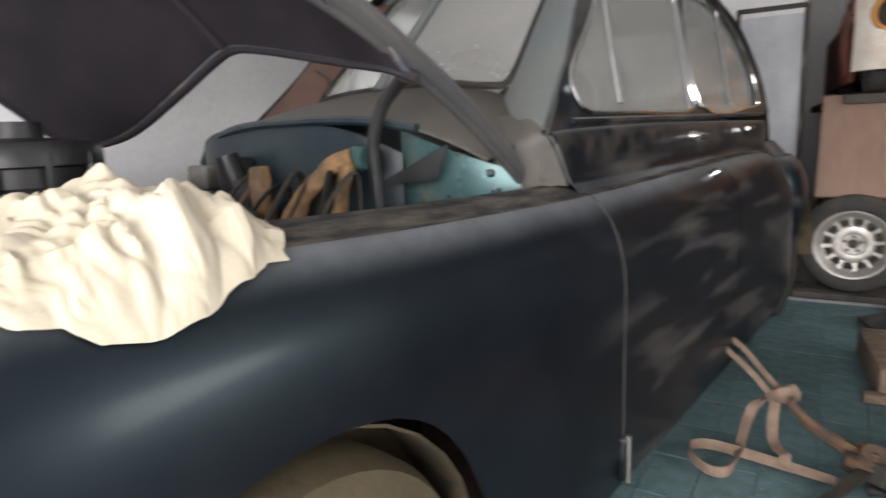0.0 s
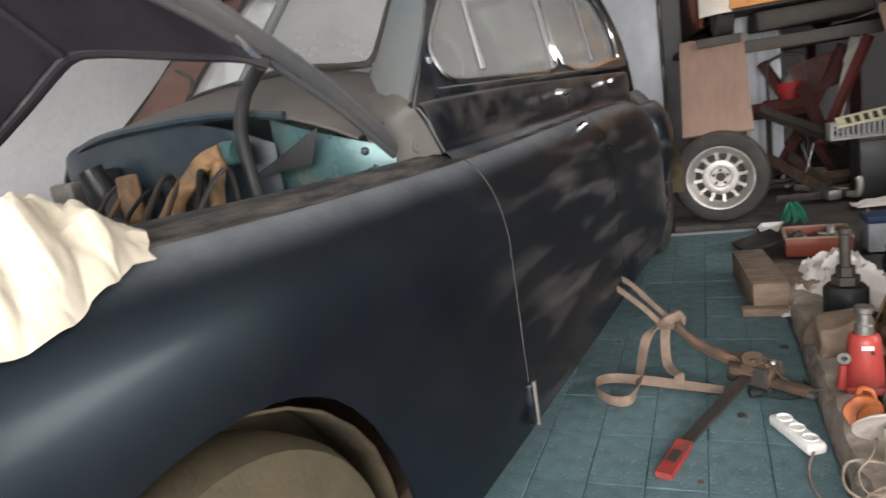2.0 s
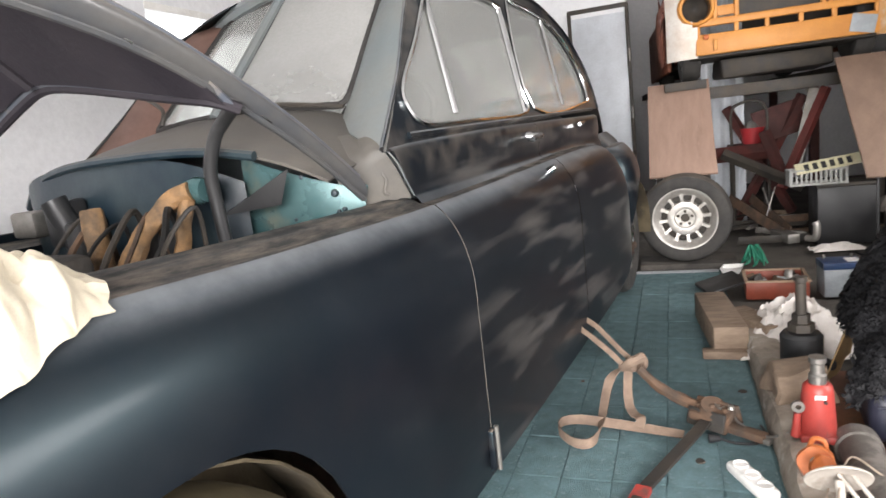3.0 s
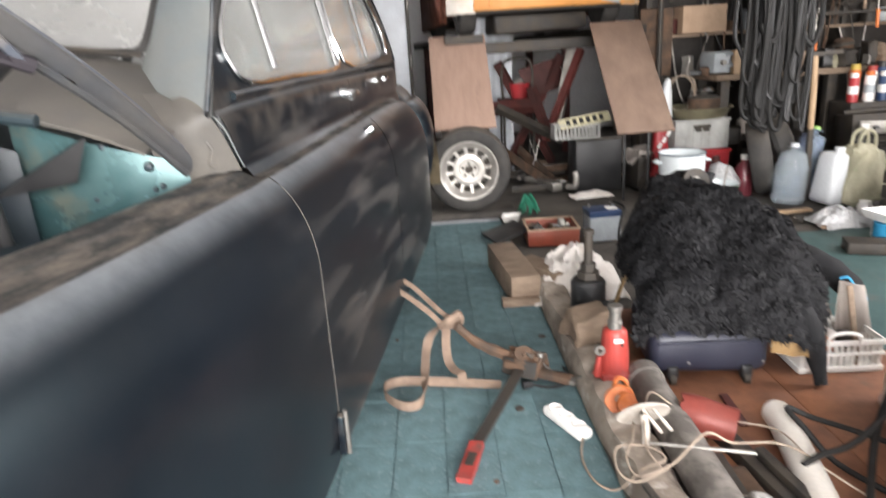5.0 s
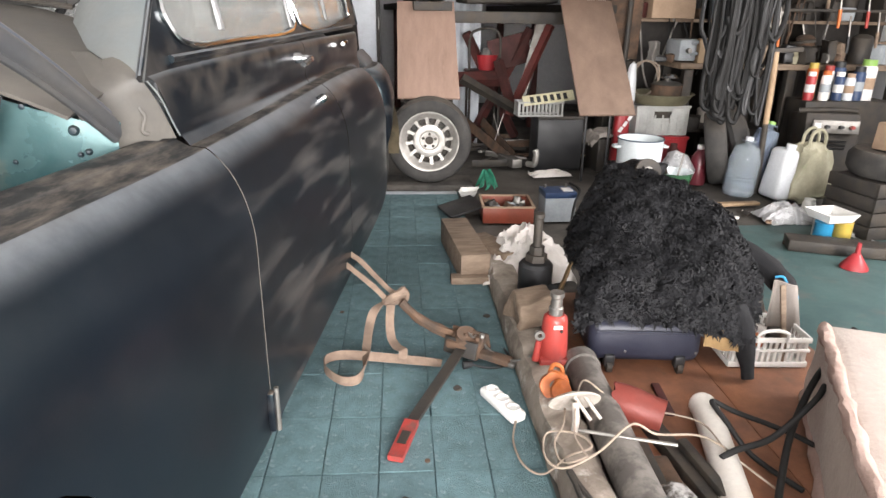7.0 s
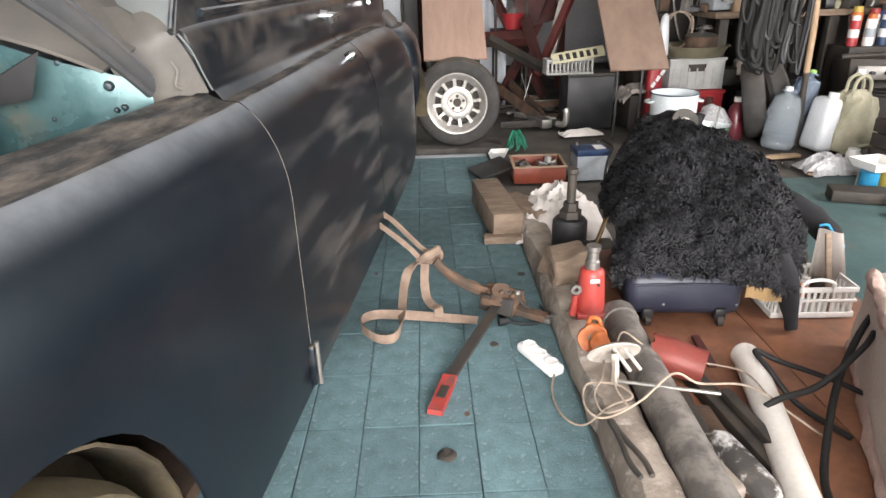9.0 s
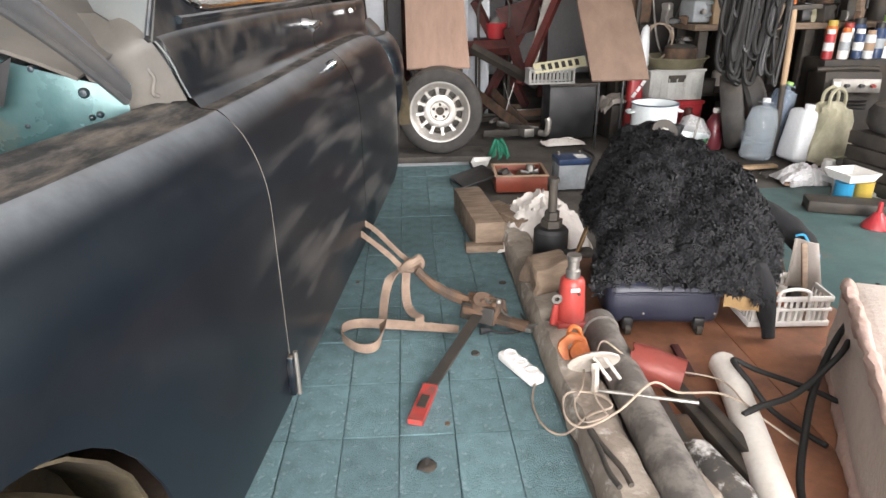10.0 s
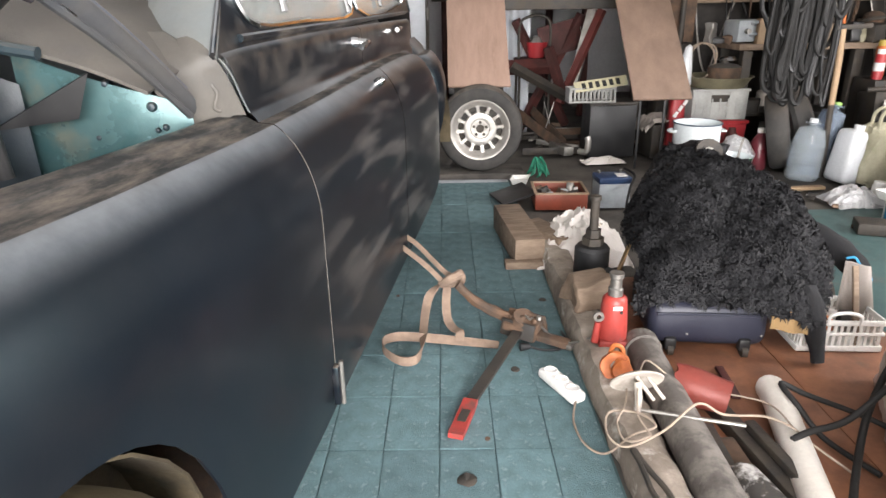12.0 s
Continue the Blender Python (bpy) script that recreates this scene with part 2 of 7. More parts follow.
M_sheet = mat("white_sheet_metal", (0.60, 0.63, 0.67), 0.5, 0.1, (0.46, 0.48, 0.51), 3, 0.7, 0.1, 50, dirt=(0.34, 0.32, 0.30), dirt_at=0.65)
M_darkwall = mat("sooty_wall", (0.06, 0.052, 0.047), 0.9, 0, (0.03, 0.028, 0.026), 2.5, 0.9, 0.3, 30)
M_ceil = mat("ceiling_paint", (0.62, 0.61, 0.60), 0.85, 0, (0.34, 0.33, 0.32), 2, 0.7, 0.1, 40)
M_ply = mat("plywood", (0.33, 0.22, 0.17), 0.75, 0, (0.285, 0.19, 0.145), 6, 0.8, 0.2, 70, dirt=(0.22, 0.145, 0.11), dirt_scale=3.5, dirt_at=0.6, stretch=(3, 0.7, 3))
M_ply2 = mat("weathered_plywood", (0.22, 0.15, 0.112), 0.75, 0, (0.17, 0.115, 0.085), 4, 0.8, 0.2, 60, dirt=(0.12, 0.085, 0.065), dirt_scale=5, dirt_at=0.62, stretch=(1.3, 0.9, 1.3))
M_wood = mat("worn_timber", (0.24, 0.175, 0.125), 0.8, 0, (0.14, 0.10, 0.07), 7, 0.8, 0.35, 60, stretch=(1, 4, 4))
M_wood_l = mat("light_wood", (0.40, 0.28, 0.17), 0.6, 0, (0.30, 0.20, 0.12), 8, 0.7, 0.15, 60, stretch=(4, 4, 0.7))
M_orange = mat("orange_car_paint", (0.62, 0.27, 0.055), 0.5, 0, (0.48, 0.20, 0.05), 4, 0.7, 0.06, 60, dirt=(0.62, 0.50, 0.36), dirt_scale=3, dirt_at=0.64)
M_orangepatch = mat("patched_orange_paint", (0.55, 0.30, 0.12), 0.6, 0, (0.42, 0.22, 0.08), 4, 0.7, 0.08, 60, dirt=(0.62, 0.56, 0.50), dirt_scale=4, dirt_at=0.50)
M_orange_w = mat("white_filler", (0.78, 0.74, 0.68), 0.8, 0, (0.62, 0.5, 0.4), 5, 0.6, 0.15, 60)
M_vazred = mat("primer_red", (0.28, 0.085, 0.045), 0.6, 0, (0.18, 0.07, 0.045), 5, 0.8, 0.15, 60)
M_red = mat("red_paint", (0.36, 0.045, 0.035), 0.5, 0, (0.24, 0.035, 0.03), 8, 0.7, 0.08, 70, dirt=(0.12, 0.06, 0.05), dirt_scale=14, dirt_at=0.57)
M_redplastic = mat("red_plastic", (0.36, 0.03, 0.035), 0.4, 0, (0.26, 0.025, 0.03), 8, 0.5, 0.03)
M_redframe = mat("red_primer_frame", (0.075, 0.018, 0.015), 0.7, 0, (0.04, 0.015, 0.013), 6, 0.9, 0.2, 60)
M_orangeplastic = mat("orange_enamel", (0.55, 0.15, 0.035), 0.5, 0.1, (0.38, 0.10, 0.03), 14, 0.8, 0.15, 60)
M_brownred = mat("red_brown_can", (0.20, 0.04, 0.03), 0.45, 0.1, (0.17, 0.04, 0.03), 9, 0.8, 0.15)
M_white = mat("white_plastic", (0.78, 0.77, 0.74), 0.45, 0, (0.66, 0.64, 0.60), 8, 0.6, 0.05, 60, dirt=(0.40, 0.36, 0.30), dirt_scale=14, dirt_at=0.66)
M_enamel = mat("white_enamel", (0.74, 0.79, 0.80), 0.25, 0, (0.66, 0.71, 0.72), 6, 0.5, 0.02, dirt=(0.35, 0.3, 0.25), dirt_scale=9, dirt_at=0.7)
M_bluerim = mat("dark_blue_rim", (0.03, 0.06, 0.10), 0.35)
M_greenenamel = mat("green_enamel", (0.05, 0.14, 0.07), 0.3, 0, (0.04, 0.10, 0.05), 9, 0.6, 0.03)
M_fur = mat("black_fur", (0.009, 0.009, 0.010), 0.55, 0, (0.019, 0.019, 0.021), 14, 0.8, 0.3, 90)
M_blackcloth = mat("black_cloth", (0.007, 0.007, 0.008), 0.9, 0, (0.012, 0.012, 0.014), 8, 0.7, 0.3, 160)
M_lining = mat("tan_lining", (0.34, 0.22, 0.10), 0.9, 0, (0.25, 0.16, 0.075), 9, 0.7, 0.3, 120)
M_navy = mat("navy_vinyl", (0.016, 0.018, 0.032), 0.42, 0, (0.03, 0.032, 0.048), 6, 0.7, 0.15, 80)
M_greycloth = mat("grey_canvas", (0.36, 0.32, 0.29), 0.9, 0, (0.27, 0.24, 0.21), 7, 0.7, 0.3, 150)
M_blue = mat("blue_cord", (0.03, 0.25, 0.45), 0.5)
M_blueplastic = mat("blue_plastic", (0.025, 0.05, 0.12), 0.4, 0, (0.02, 0.04, 0.09), 8, 0.6, 0.04)
M_batt = mat("grey_battery_case", (0.33, 0.36, 0.38), 0.5, 0, (0.25, 0.27, 0.28), 8, 0.7, 0.05)
M_strap = mat("tan_webbing", (0.26, 0.185, 0.135), 0.85, 0, (0.15, 0.105, 0.08), 14, 0.7, 0.4, 260)
M_pipe = mat("grey_pipe", (0.20, 0.18, 0.16), 0.75, 0.1, (0.10, 0.09, 0.08), 9, 0.9, 0.4, 50, dirt=(0.03, 0.028, 0.026), dirt_scale=5, dirt_at=0.56, spread=0.06)
M_whitepipe = mat("off_white_pipe", (0.72, 0.68, 0.62), 0.55, 0, (0.62, 0.57, 0.50), 6, 0.6, 0.08, 60)
M_cable = mat("pale_cable", (0.33, 0.26, 0.20), 0.6, 0, (0.19, 0.15, 0.12), 20, 0.6, 0.05)
M_foam = mat("pinkish_fleece", (0.52, 0.45, 0.395), 0.95, 0, (0.42, 0.345, 0.30), 6, 0.7, 0.6, 60, sheen=0.3)
M_foamedge = mat("fleece_edge", (0.50, 0.36, 0.31), 0.95, 0, (0.38, 0.27, 0.23), 8, 0.7, 0.5, 60)
M_pet = mat("clear_pet", (0.60, 0.66, 0.70), 0.03, 0, (0.75, 0.82, 0.88), 8, 0.5, 0.0, transmission=0.75, ior=1.12, rough_var=0.02)
M_petblue = mat("bluish_pet", (0.50, 0.60, 0.74), 0.03, 0, (0.66, 0.77, 0.92), 8, 0.5, 0.0, transmission=0.75, ior=1.12, rough_var=0.02)
M_milk = mat("milky_plastic", (0.74, 0.76, 0.78), 0.4, 0, (0.66, 0.68, 0.70), 6, 0.5, 0.03, transmission=0.15)
M_bag = mat("pale_green_bag", (0.42, 0.39, 0.28), 0.5, 0, (0.28, 0.27, 0.19), 9, 0.8, 0.2, 60, dirt=(0.27, 0.29, 0.18), dirt_scale=9, dirt_at=0.58)
M_bagclear = mat("clear_bag", (0.66, 0.66, 0.66), 0.3, 0, (0.52, 0.52, 0.53), 12, 0.7, 0.2, transmission=0.35)
M_lightgreen = mat("light_green_plastic", (0.30, 0.52, 0.12), 0.4)
M_netgreen = mat("green_net", (0.02, 0.20, 0.12), 0.6, 0, (0.02, 0.13, 0.08), 20, 0.7, 0.3)
M_crate = mat("grey_crate", (0.42, 0.42, 0.40), 0.55, 0, (0.30, 0.30, 0.28), 6, 0.7, 0.08, dirt=(0.18, 0.16, 0.13), dirt_scale=7, dirt_at=0.62)
M_khaki = mat("khaki_enamel", (0.20, 0.185, 0.12), 0.5, 0.2, (0.14, 0.125, 0.085), 8, 0.7, 0.1)
M_yellow = mat("yellow_plastic", (0.50, 0.36, 0.07), 0.45)
M_plate = mat("cream_plate", (0.60, 0.56, 0.38), 0.45, 0, (0.48, 0.44, 0.28), 10, 0.5, 0.03)
M_black = mat("black_plastic", (0.015, 0.015, 0.016), 0.45, 0, (0.03, 0.03, 0.03), 8, 0.6, 0.08)
M_hose = mat("black_hose", (0.006, 0.006, 0.006), 0.65, 0, (0.013, 0.012, 0.011), 10, 0.7, 0.15)
M_turq = mat("turquoise_plastic", (0.02, 0.28, 0.32), 0.45, 0, (0.02, 0.2, 0.23), 6, 0.6, 0.04)
M_maroon = mat("maroon_plastic", (0.13, 0.02, 0.03), 0.35, 0, (0.09, 0.02, 0.025), 8, 0.6, 0.04)
M_toolred = mat("red_brown_lacquer", (0.26, 0.06, 0.035), 0.4, 0.1, (0.18, 0.05, 0.03), 8, 0.7, 0.06)
M_card = mat("cardboard", (0.36, 0.25, 0.17), 0.9, 0, (0.27, 0.19, 0.13), 6, 0.7, 0.15)
M_seat = mat("dark_upholstery", (0.05, 0.045, 0.042), 0.85, 0, (0.08, 0.07, 0.062), 5, 0.7, 0.2, 90)
M_interior = mat("grey_beige_trim", (0.30, 0.28, 0.25), 0.8, 0, (0.22, 0.2, 0.18), 4, 0.7, 0.1)
M_paper = mat("white_label", (0.75, 0.74, 0.72), 0.7)
M_ink = mat("dark_print", (0.03, 0.03, 0.03), 0.7)

# ---- helpers of form ----


def thing(name, label, category, x=0, y=0, z=0, rz=0, group="", rx=0, ry=0):
    ob = new(name)
    ob.empty_display_size = 0.1
    ob.matrix_basis = pose(x, y, z, rx, ry, rz)
    return tagged(ob, label, category, group)


def mesh_from(name, bm, material, smooth=True):
    me = bpy.data.meshes.new(name)
    bmesh.ops.recalc_face_normals(bm, faces=bm.faces)
    bm.to_mesh(me)
    bm.free()
    me.materials.append(material)
    if smooth:
        for p in me.polygons:
            p.use_smooth = True
        me.set_sharp_from_angle(angle=radians(38))
    return me


def part(name, bm, material, parent, label="", m=None, smooth=True):
    ob = new(name, mesh_from(name, bm, material, smooth))
    ob.parent = parent
    if m is not None:
        ob.matrix_basis = m
    if label:
        ob["label"] = label
    return ob


def solo(name, bm, material, label, category, x=0, y=0, z=0, rz=0, group="", kind="", rx=0, ry=0, smooth=True):
    ob = new(name, mesh_from(name, bm, material, smooth))
    ob.matrix_basis = pose(x, y, z, rx, ry, rz)
    return tagged(ob, label, category, group, kind)


def B():
    return bmesh.new()


def box(bm, c, s, rot=(0, 0, 0), bevel=0.0, seg=2, taper=1.0):
    r = bmesh.ops.create_cube(bm, size=1.0)
    vs = r["verts"]
    for v in vs:
        k = taper if v.co.z > 0 else 1.0
        v.co = Vector((v.co.x * s[0] * k, v.co.y * s[1] * k, v.co.z * s[2]))
    if bevel:
        es = list({e for v in vs for e in v.link_edges})
        out = bmesh.ops.bevel(bm, geom=es, offset=bevel, segments=seg, affect="EDGES", profile=0.5)
        vs = list({v for f in out["faces"] for v in f.verts} | {v for v in vs if v.is_valid})
    bmesh.ops.transform(bm, matrix=pose(*c, *rot), verts=vs)
    return bm


def ring_pts(p, d, r, seg, squash=1.0):
    d = Vector(d).normalized()
    a = d.cross(Vector((0, 0, 1)))
    if a.length < 0.05:
        a = d.cross(Vector((0, 1, 0)))
    a.normalize()
    b = d.cross(a)
    return [Vector(p) + a * (r * math.cos(2 * math.pi * k / seg)) + b * (r * squash * math.sin(2 * math.pi * k / seg)) for k in range(seg)]


def skin(bm, rows, closed=True, caps=False):
    vv = [[bm.verts.new(p) for p in row] for row in rows]
    n = len(vv[0])
    for i in range(len(vv) - 1):
        for k in range(n if closed else n - 1):
            q = (k + 1) % n
            bm.faces.new((vv[i][k], vv[i][q], vv[i + 1][q], vv[i + 1][k]))
    if caps:
        bm.faces.new(list(reversed(vv[0])))
        bm.faces.new(vv[-1])
    return bm


def cyl(bm, p0, p1, r0, r1=None, seg=20, caps=True):
    r1 = r0 if r1 is None else r1
    d = Vector(p1) - Vector(p0)
    a, b = ring_pts(p0, d, r0, seg), ring_pts(p1, d, r1, seg)
    return skin(bm, [a, b], True, caps)


def smooth_path(pts, n=8):
    p = [Vector(q) for q in pts]
    out = []
    for i in range(len(p) - 1):
        a, b, c, d = p[max(0, i - 1)], p[i], p[i + 1], p[min(len(p) - 1, i + 2)]
        for k in range(n):
            t = k / n
            out.append(0.5 * ((2 * b) + (c - a) * t + (2 * a - 5 * b + 4 * c - d) * t * t + (3 * b - a - 3 * c + d) * t ** 3))
    out.append(p[-1])
    return out


def tube(bm, pts, r, seg=8, n=8, r1=None):
    path = smooth_path(pts, n) if n > 1 else [Vector(q) for q in pts]
    rows, a = [], None
    for i, p in enumerate(path):
        d = (path[min(i + 1, len(path) - 1)] - path[max(i - 1, 0)]).normalized()
        if a is None:
            a = d.cross(Vector((0.3, 0.2, 1))).normalized()
        a = (a - d * a.dot(d)).normalized()
        b = d.cross(a)
        k = i / (len(path) - 1)
        rr = r + ((r1 if r1 is not None else r) - r) * k
        rows.append([p + a * (rr * math.cos(2 * math.pi * j / seg)) + b * (rr * math.sin(2 * math.pi * j / seg)) for j in range(seg)])
    return skin(bm, rows, True, True)


def band(bm, pts, w, th, n=8, side=(0, 0, 1), sides=None):
    """A flat strap of width w and thickness th along a path; side: the direction of its width."""
    path = smooth_path(pts, n)
    rows = []
    for i, p in enumerate(path):
        d = (path[min(i + 1, len(path) - 1)] - path[max(i - 1, 0)]).normalized()
        s = Vector(side)
        if sides:
            k = i / (len(path) - 1) * (len(sides) - 1)
            j = min(int(k), len(sides) - 2)
            s = Vector(sides[j]).lerp(Vector(sides[j + 1]), k - j)
        s = (s - d * s.dot(d)).normalized()
        u = d.cross(s)
        rows.append([p + s * w / 2 + u * th / 2, p - s * w / 2 + u * th / 2, p - s * w / 2 - u * th / 2, p + s * w / 2 - u * th / 2])
    return skin(bm, rows, True, True)


def lathe(bm, prof, seg=32, m=None, caps=False):
    rows = [[Vector((r * math.cos(2 * math.pi * k / seg), r * math.sin(2 * math.pi * k / seg), z)) for k in range(seg)] for r, z in prof]
    if m is not None:
        rows = [[m @ p for p in row] for row in rows]
    return skin(bm, rows, True, caps)


def thicken(bm, t):
    bmesh.ops.recalc_face_normals(bm, faces=bm.faces)
    bmesh.ops.solidify(bm, geom=bm.faces[:], thickness=t)
    return bm


def jitter(bm, amp, scale, seed=0.0):
    for v in bm.verts:
        v.co += noise.noise_vector(v.co * scale + Vector((seed, seed * 1.7, -seed))) * amp
    return bm


def crumple(bm, nx, ny, f, t=0.004):
    """A draped sheet: f(u, v) gives the point; made thick."""
    skin(bm, [[f(i / nx, j / ny) for j in range(ny + 1)] for i in range(nx + 1)], closed=False)
    return thicken(bm, t)


def bmesh_cuts(bm):
    bmesh.ops.subdivide_edges(bm, edges=bm.edges[:], cuts=3, use_grid_fill=True)
    return bm


def lerp_table(x, table):
    if x <= table[0][0]:
        return table[0][1]
    for (a, va), (b, vb) in zip(table, table[1:]):
        if x <= b:
            k = (x - a) / (b - a)
            k = k * k * (3 - 2 * k)
            return va + (vb - va) * k
    return table[-1][1]


M_dustywhite = mat("dusty_white_enamel", (0.48, 0.44, 0.39), 0.7, 0, (0.33, 0.29, 0.25), 7, 0.8, 0.2, 60, dirt=(0.20, 0.17, 0.14), dirt_scale=9, dirt_at=0.58)
M_bracered = mat("dull_red_brace", (0.12, 0.022, 0.018), 0.6, 0, (0.07, 0.02, 0.016), 7, 0.8, 0.15)
M_fur.node_tree.nodes["Principled BSDF"].inputs["Specular IOR Level"].default_value = 0.2

# ---- the building ----


def slab(name, c, s, material, label, category, bevel=0.0):
    return solo(name, box(B(), (0, 0, 0), s, bevel=bevel), material, label, category, *c, kind="structure")


slab("floor", (0.6, 2.0, -0.06), (8.0, 13.4, 0.08), M_conc, "dark oily concrete garage floor", "floor")
slab("ceiling", (0.6, 2.0, 3.30), (8.2, 13.6, 0.12), M_ceil, "dull whitish painted garage ceiling", "ceiling")
slab("wall_east", (4.75, 2.0, 1.6), (0.16, 13.4, 3.28), M_wall, "dull white plaster side wall behind shelves", "wall")
slab("wall_north", (0.6, 8.7, 1.6), (8.1, 0.16, 3.28), M_wall, "grey white painted back wall", "wall")


def wall_with_hole(name, along, at, span, hole, h, th, material, label):
    """A wall across x ('x') or along y ('y') with one opening (from, to, sill, head)."""
    bm = B()
    a0, a1 = span
    h0, h1, z0, z1 = hole
    for p, q, lo, hi in ((a0, h0, 0, h), (h1, a1, 0, h), (h0, h1, z1, h), (h0, h1, 0, z0)):
        if q - p > 0.01 and hi - lo > 0.01:
            c, s = ((p + q) / 2, at, (lo + hi) / 2), (q - p, th, hi - lo)
            if along == "y":
                c, s = (c[1], c[0], c[2]), (s[1], s[0], s[2])
            box(bm, c, s)
    return solo(name, bm, material, label, "wall", z=-0.02, kind="structure")


wall_with_hole("wall_south", "x", -4.6, (-3.2, 4.6), (-1.1, 2.3, 0.0, 2.6), 3.26, 0.16, M_wall, "white painted garage front wall with open gateway")
wall_with_hole("wall_west", "y", -3.2, (-4.6, 8.6), (1.75, 3.75, 1.2, 2.3), 3.26, 0.16, M_wall, "white painted side wall with window opening")
# partition with the grey metal door, beside the raised car
slab("wall_partition", (-1.72, 5.62, 1.6), (2.78, 0.10, 3.26), M_wall, "white painted partition wall", "wall")
_w = thing("window_1", "bright side window with white frame", "window", -3.2, 2.75, 1.75)
_w["kind"] = "structure"
for _y in (-0.98, 0.0, 0.98):
    part("window_frame", box(B(), (0, _y, 0), (0.08, 0.06, 1.08), bevel=0.006), M_white, _w)
for _z in (-0.52, 0.52):
    part("window_sill", box(B(), (0.03, 0, _z), (0.12, 2.0, 0.05), bevel=0.006), M_white, _w)

_bk = bpy.data.materials.new("overcast_backdrop")
_bk.use_nodes = True
_bk.node_tree.nodes["Principled BSDF"].inputs["Emission Color"].default_value = (0.95, 0.97, 1.0, 1)
_bk.node_tree.nodes["Principled BSDF"].inputs["Emission Strength"].default_value = 1.6
solo("backdrop", box(B(), (0, 0, 0), (0.02, 5.0, 3.4)), _bk, "white overcast brightness outside the window", "backdrop", -4.1, 3.0, 1.7, kind="structure")
# grey-white metal door in the partition
_d = thing("door_1", "grey white sheet metal door with dark frame", "door", -0.62, 5.55, 0.0)
_d["kind"] = "structure"
part("door_leaf", box(B(), (0, 0, 1.13), (0.56, 0.04, 2.26), bevel=0.004), M_sheet, _d)
for _x in (-0.30, 0.30):
    part("door_frame", box(B(), (_x, -0.005, 1.17), (0.035, 0.06, 2.34), bevel=0.004), M_dark, _d)
part("door_frame", box(B(), (0, -0.005, 2.33), (0.62, 0.065, 0.04), bevel=0.004), M_dark, _d)
for _z in (0.55, 1.15, 1.75):
    part("hinge", cyl(B(), (0.31, -0.045, _z), (0.31, -0.045, _z + 0.13), 0.014, seg=10), M_steel, _d)
# ceiling pipes over the partition
for k, (_y, _r) in enumerate(((5.3, 0.022), (5.05, 0.03))):
    solo("ceiling_pipe", tube(B(), [(-3.1, 0, 0), (-1.0, 0.02, 0.02), (0.3, 0, 0)], _r, 8, 4), M_steel, "thin grey pipe under the ceiling", "pipe", 0, _y, 2.95 + 0.12 * k)

# ---- the dark car ----
M_hoodflange = mat("bonnet_flange_paint", (0.045, 0.048, 0.054), 0.38, 0, (0.075, 0.072, 0.068), 6, 0.8, 0.05, 70, coat=0.3, dust=(0.24, 0.22, 0.19), dust_amount=0.8, dust_lo=0.1)

CAR = thing("car", "old dark navy saloon car, dusty, bonnet propped open", "car", -0.455, -0.12, 0, -7.5)
MID = -0.85
REAR_WHEEL = 2.72
SHOULDER = [(-2.0, 0.86), (-1.85, 0.93), (-1.6, 1.025), (-1.25, 1.058), (-0.6, 1.046), (0.0, 1.042), (0.9, 1.064), (1.6, 1.080), (1.92, 1.066), (2.10, 1.015), (2.22, 0.93), (2.30, 0.80)]
PLAN = [(-2.0, -0.40), (-1.88, -0.15), (-1.72, -0.045), (-1.5, -0.005), (-1.2, 0.0), (-0.6, 0.0), (1.3, 0.0), (1.9, 0.01), (2.12, 0.0), (2.24, -0.035), (2.30, -0.10)]
TAIL_SHOULDER = [(2.30, 1.02), (2.45, 1.035), (2.8, 1.03), (3.1, 0.95), (3.35, 0.78), (3.5, 0.6)]
TAIL_PLAN = [(2.30, -0.11), (2.38, -0.025), (2.50, -0.012), (2.75, -0.04), (3.0, -0.11), (3.25, -0.24), (3.5, -0.50)]
BELT = [(-0.1, 1.205), (0.15, 1.217), (0.6, 1.228), (1.2, 1.232), (2.4, 1.236)]
SKIRT = [(-2.0, 0.225), (0.0, 0.235), (1.2, 0.27), (1.8, 0.32), (2.1, 0.40), (2.3, 0.58)]


def flow(x, table):
    """A smooth curve through a table, with no steps at its points."""
    if x <= table[0][0]:
        return table[0][1]
    for i in range(len(table) - 1):
        (a, va), (b, vb) = table[i], table[i + 1]
        if x <= b:
            k, h = (x - a) / (b - a), b - a
            m0 = (vb - table[i - 1][1]) / (b - table[i - 1][0]) if i else (vb - va) / h
            m1 = (table[i + 2][1] - va) / (table[i + 2][0] - a) if i + 2 < len(table) else (vb - va) / h
            return (2 * k ** 3 - 3 * k * k + 1) * va + (k ** 3 - 2 * k * k + k) * h * m0 + (3 * k * k - 2 * k ** 3) * vb + (k ** 3 - k * k) * h * m1
    return table[-1][1]


def shoulder(y):
    return flow(y, SHOULDER if y <= 2.301 else TAIL_SHOULDER)


def plan(y):
    return flow(y, PLAN if y <= 2.301 else TAIL_PLAN)


def arch(y):
    z = flow(y, SKIRT) if y <= 2.301 else 0.30
    for c, hw, top in ((-1.02, 0.42, 0.80), (REAR_WHEEL, 0.40, 0.82)):
        u = abs(y - c) / hw
        if u < 1 and (y > 2.301 or c < 0):
            z = max(z, 0.30 + (top - 0.30) * (1 - u ** 2.4) ** 0.5)
    return z


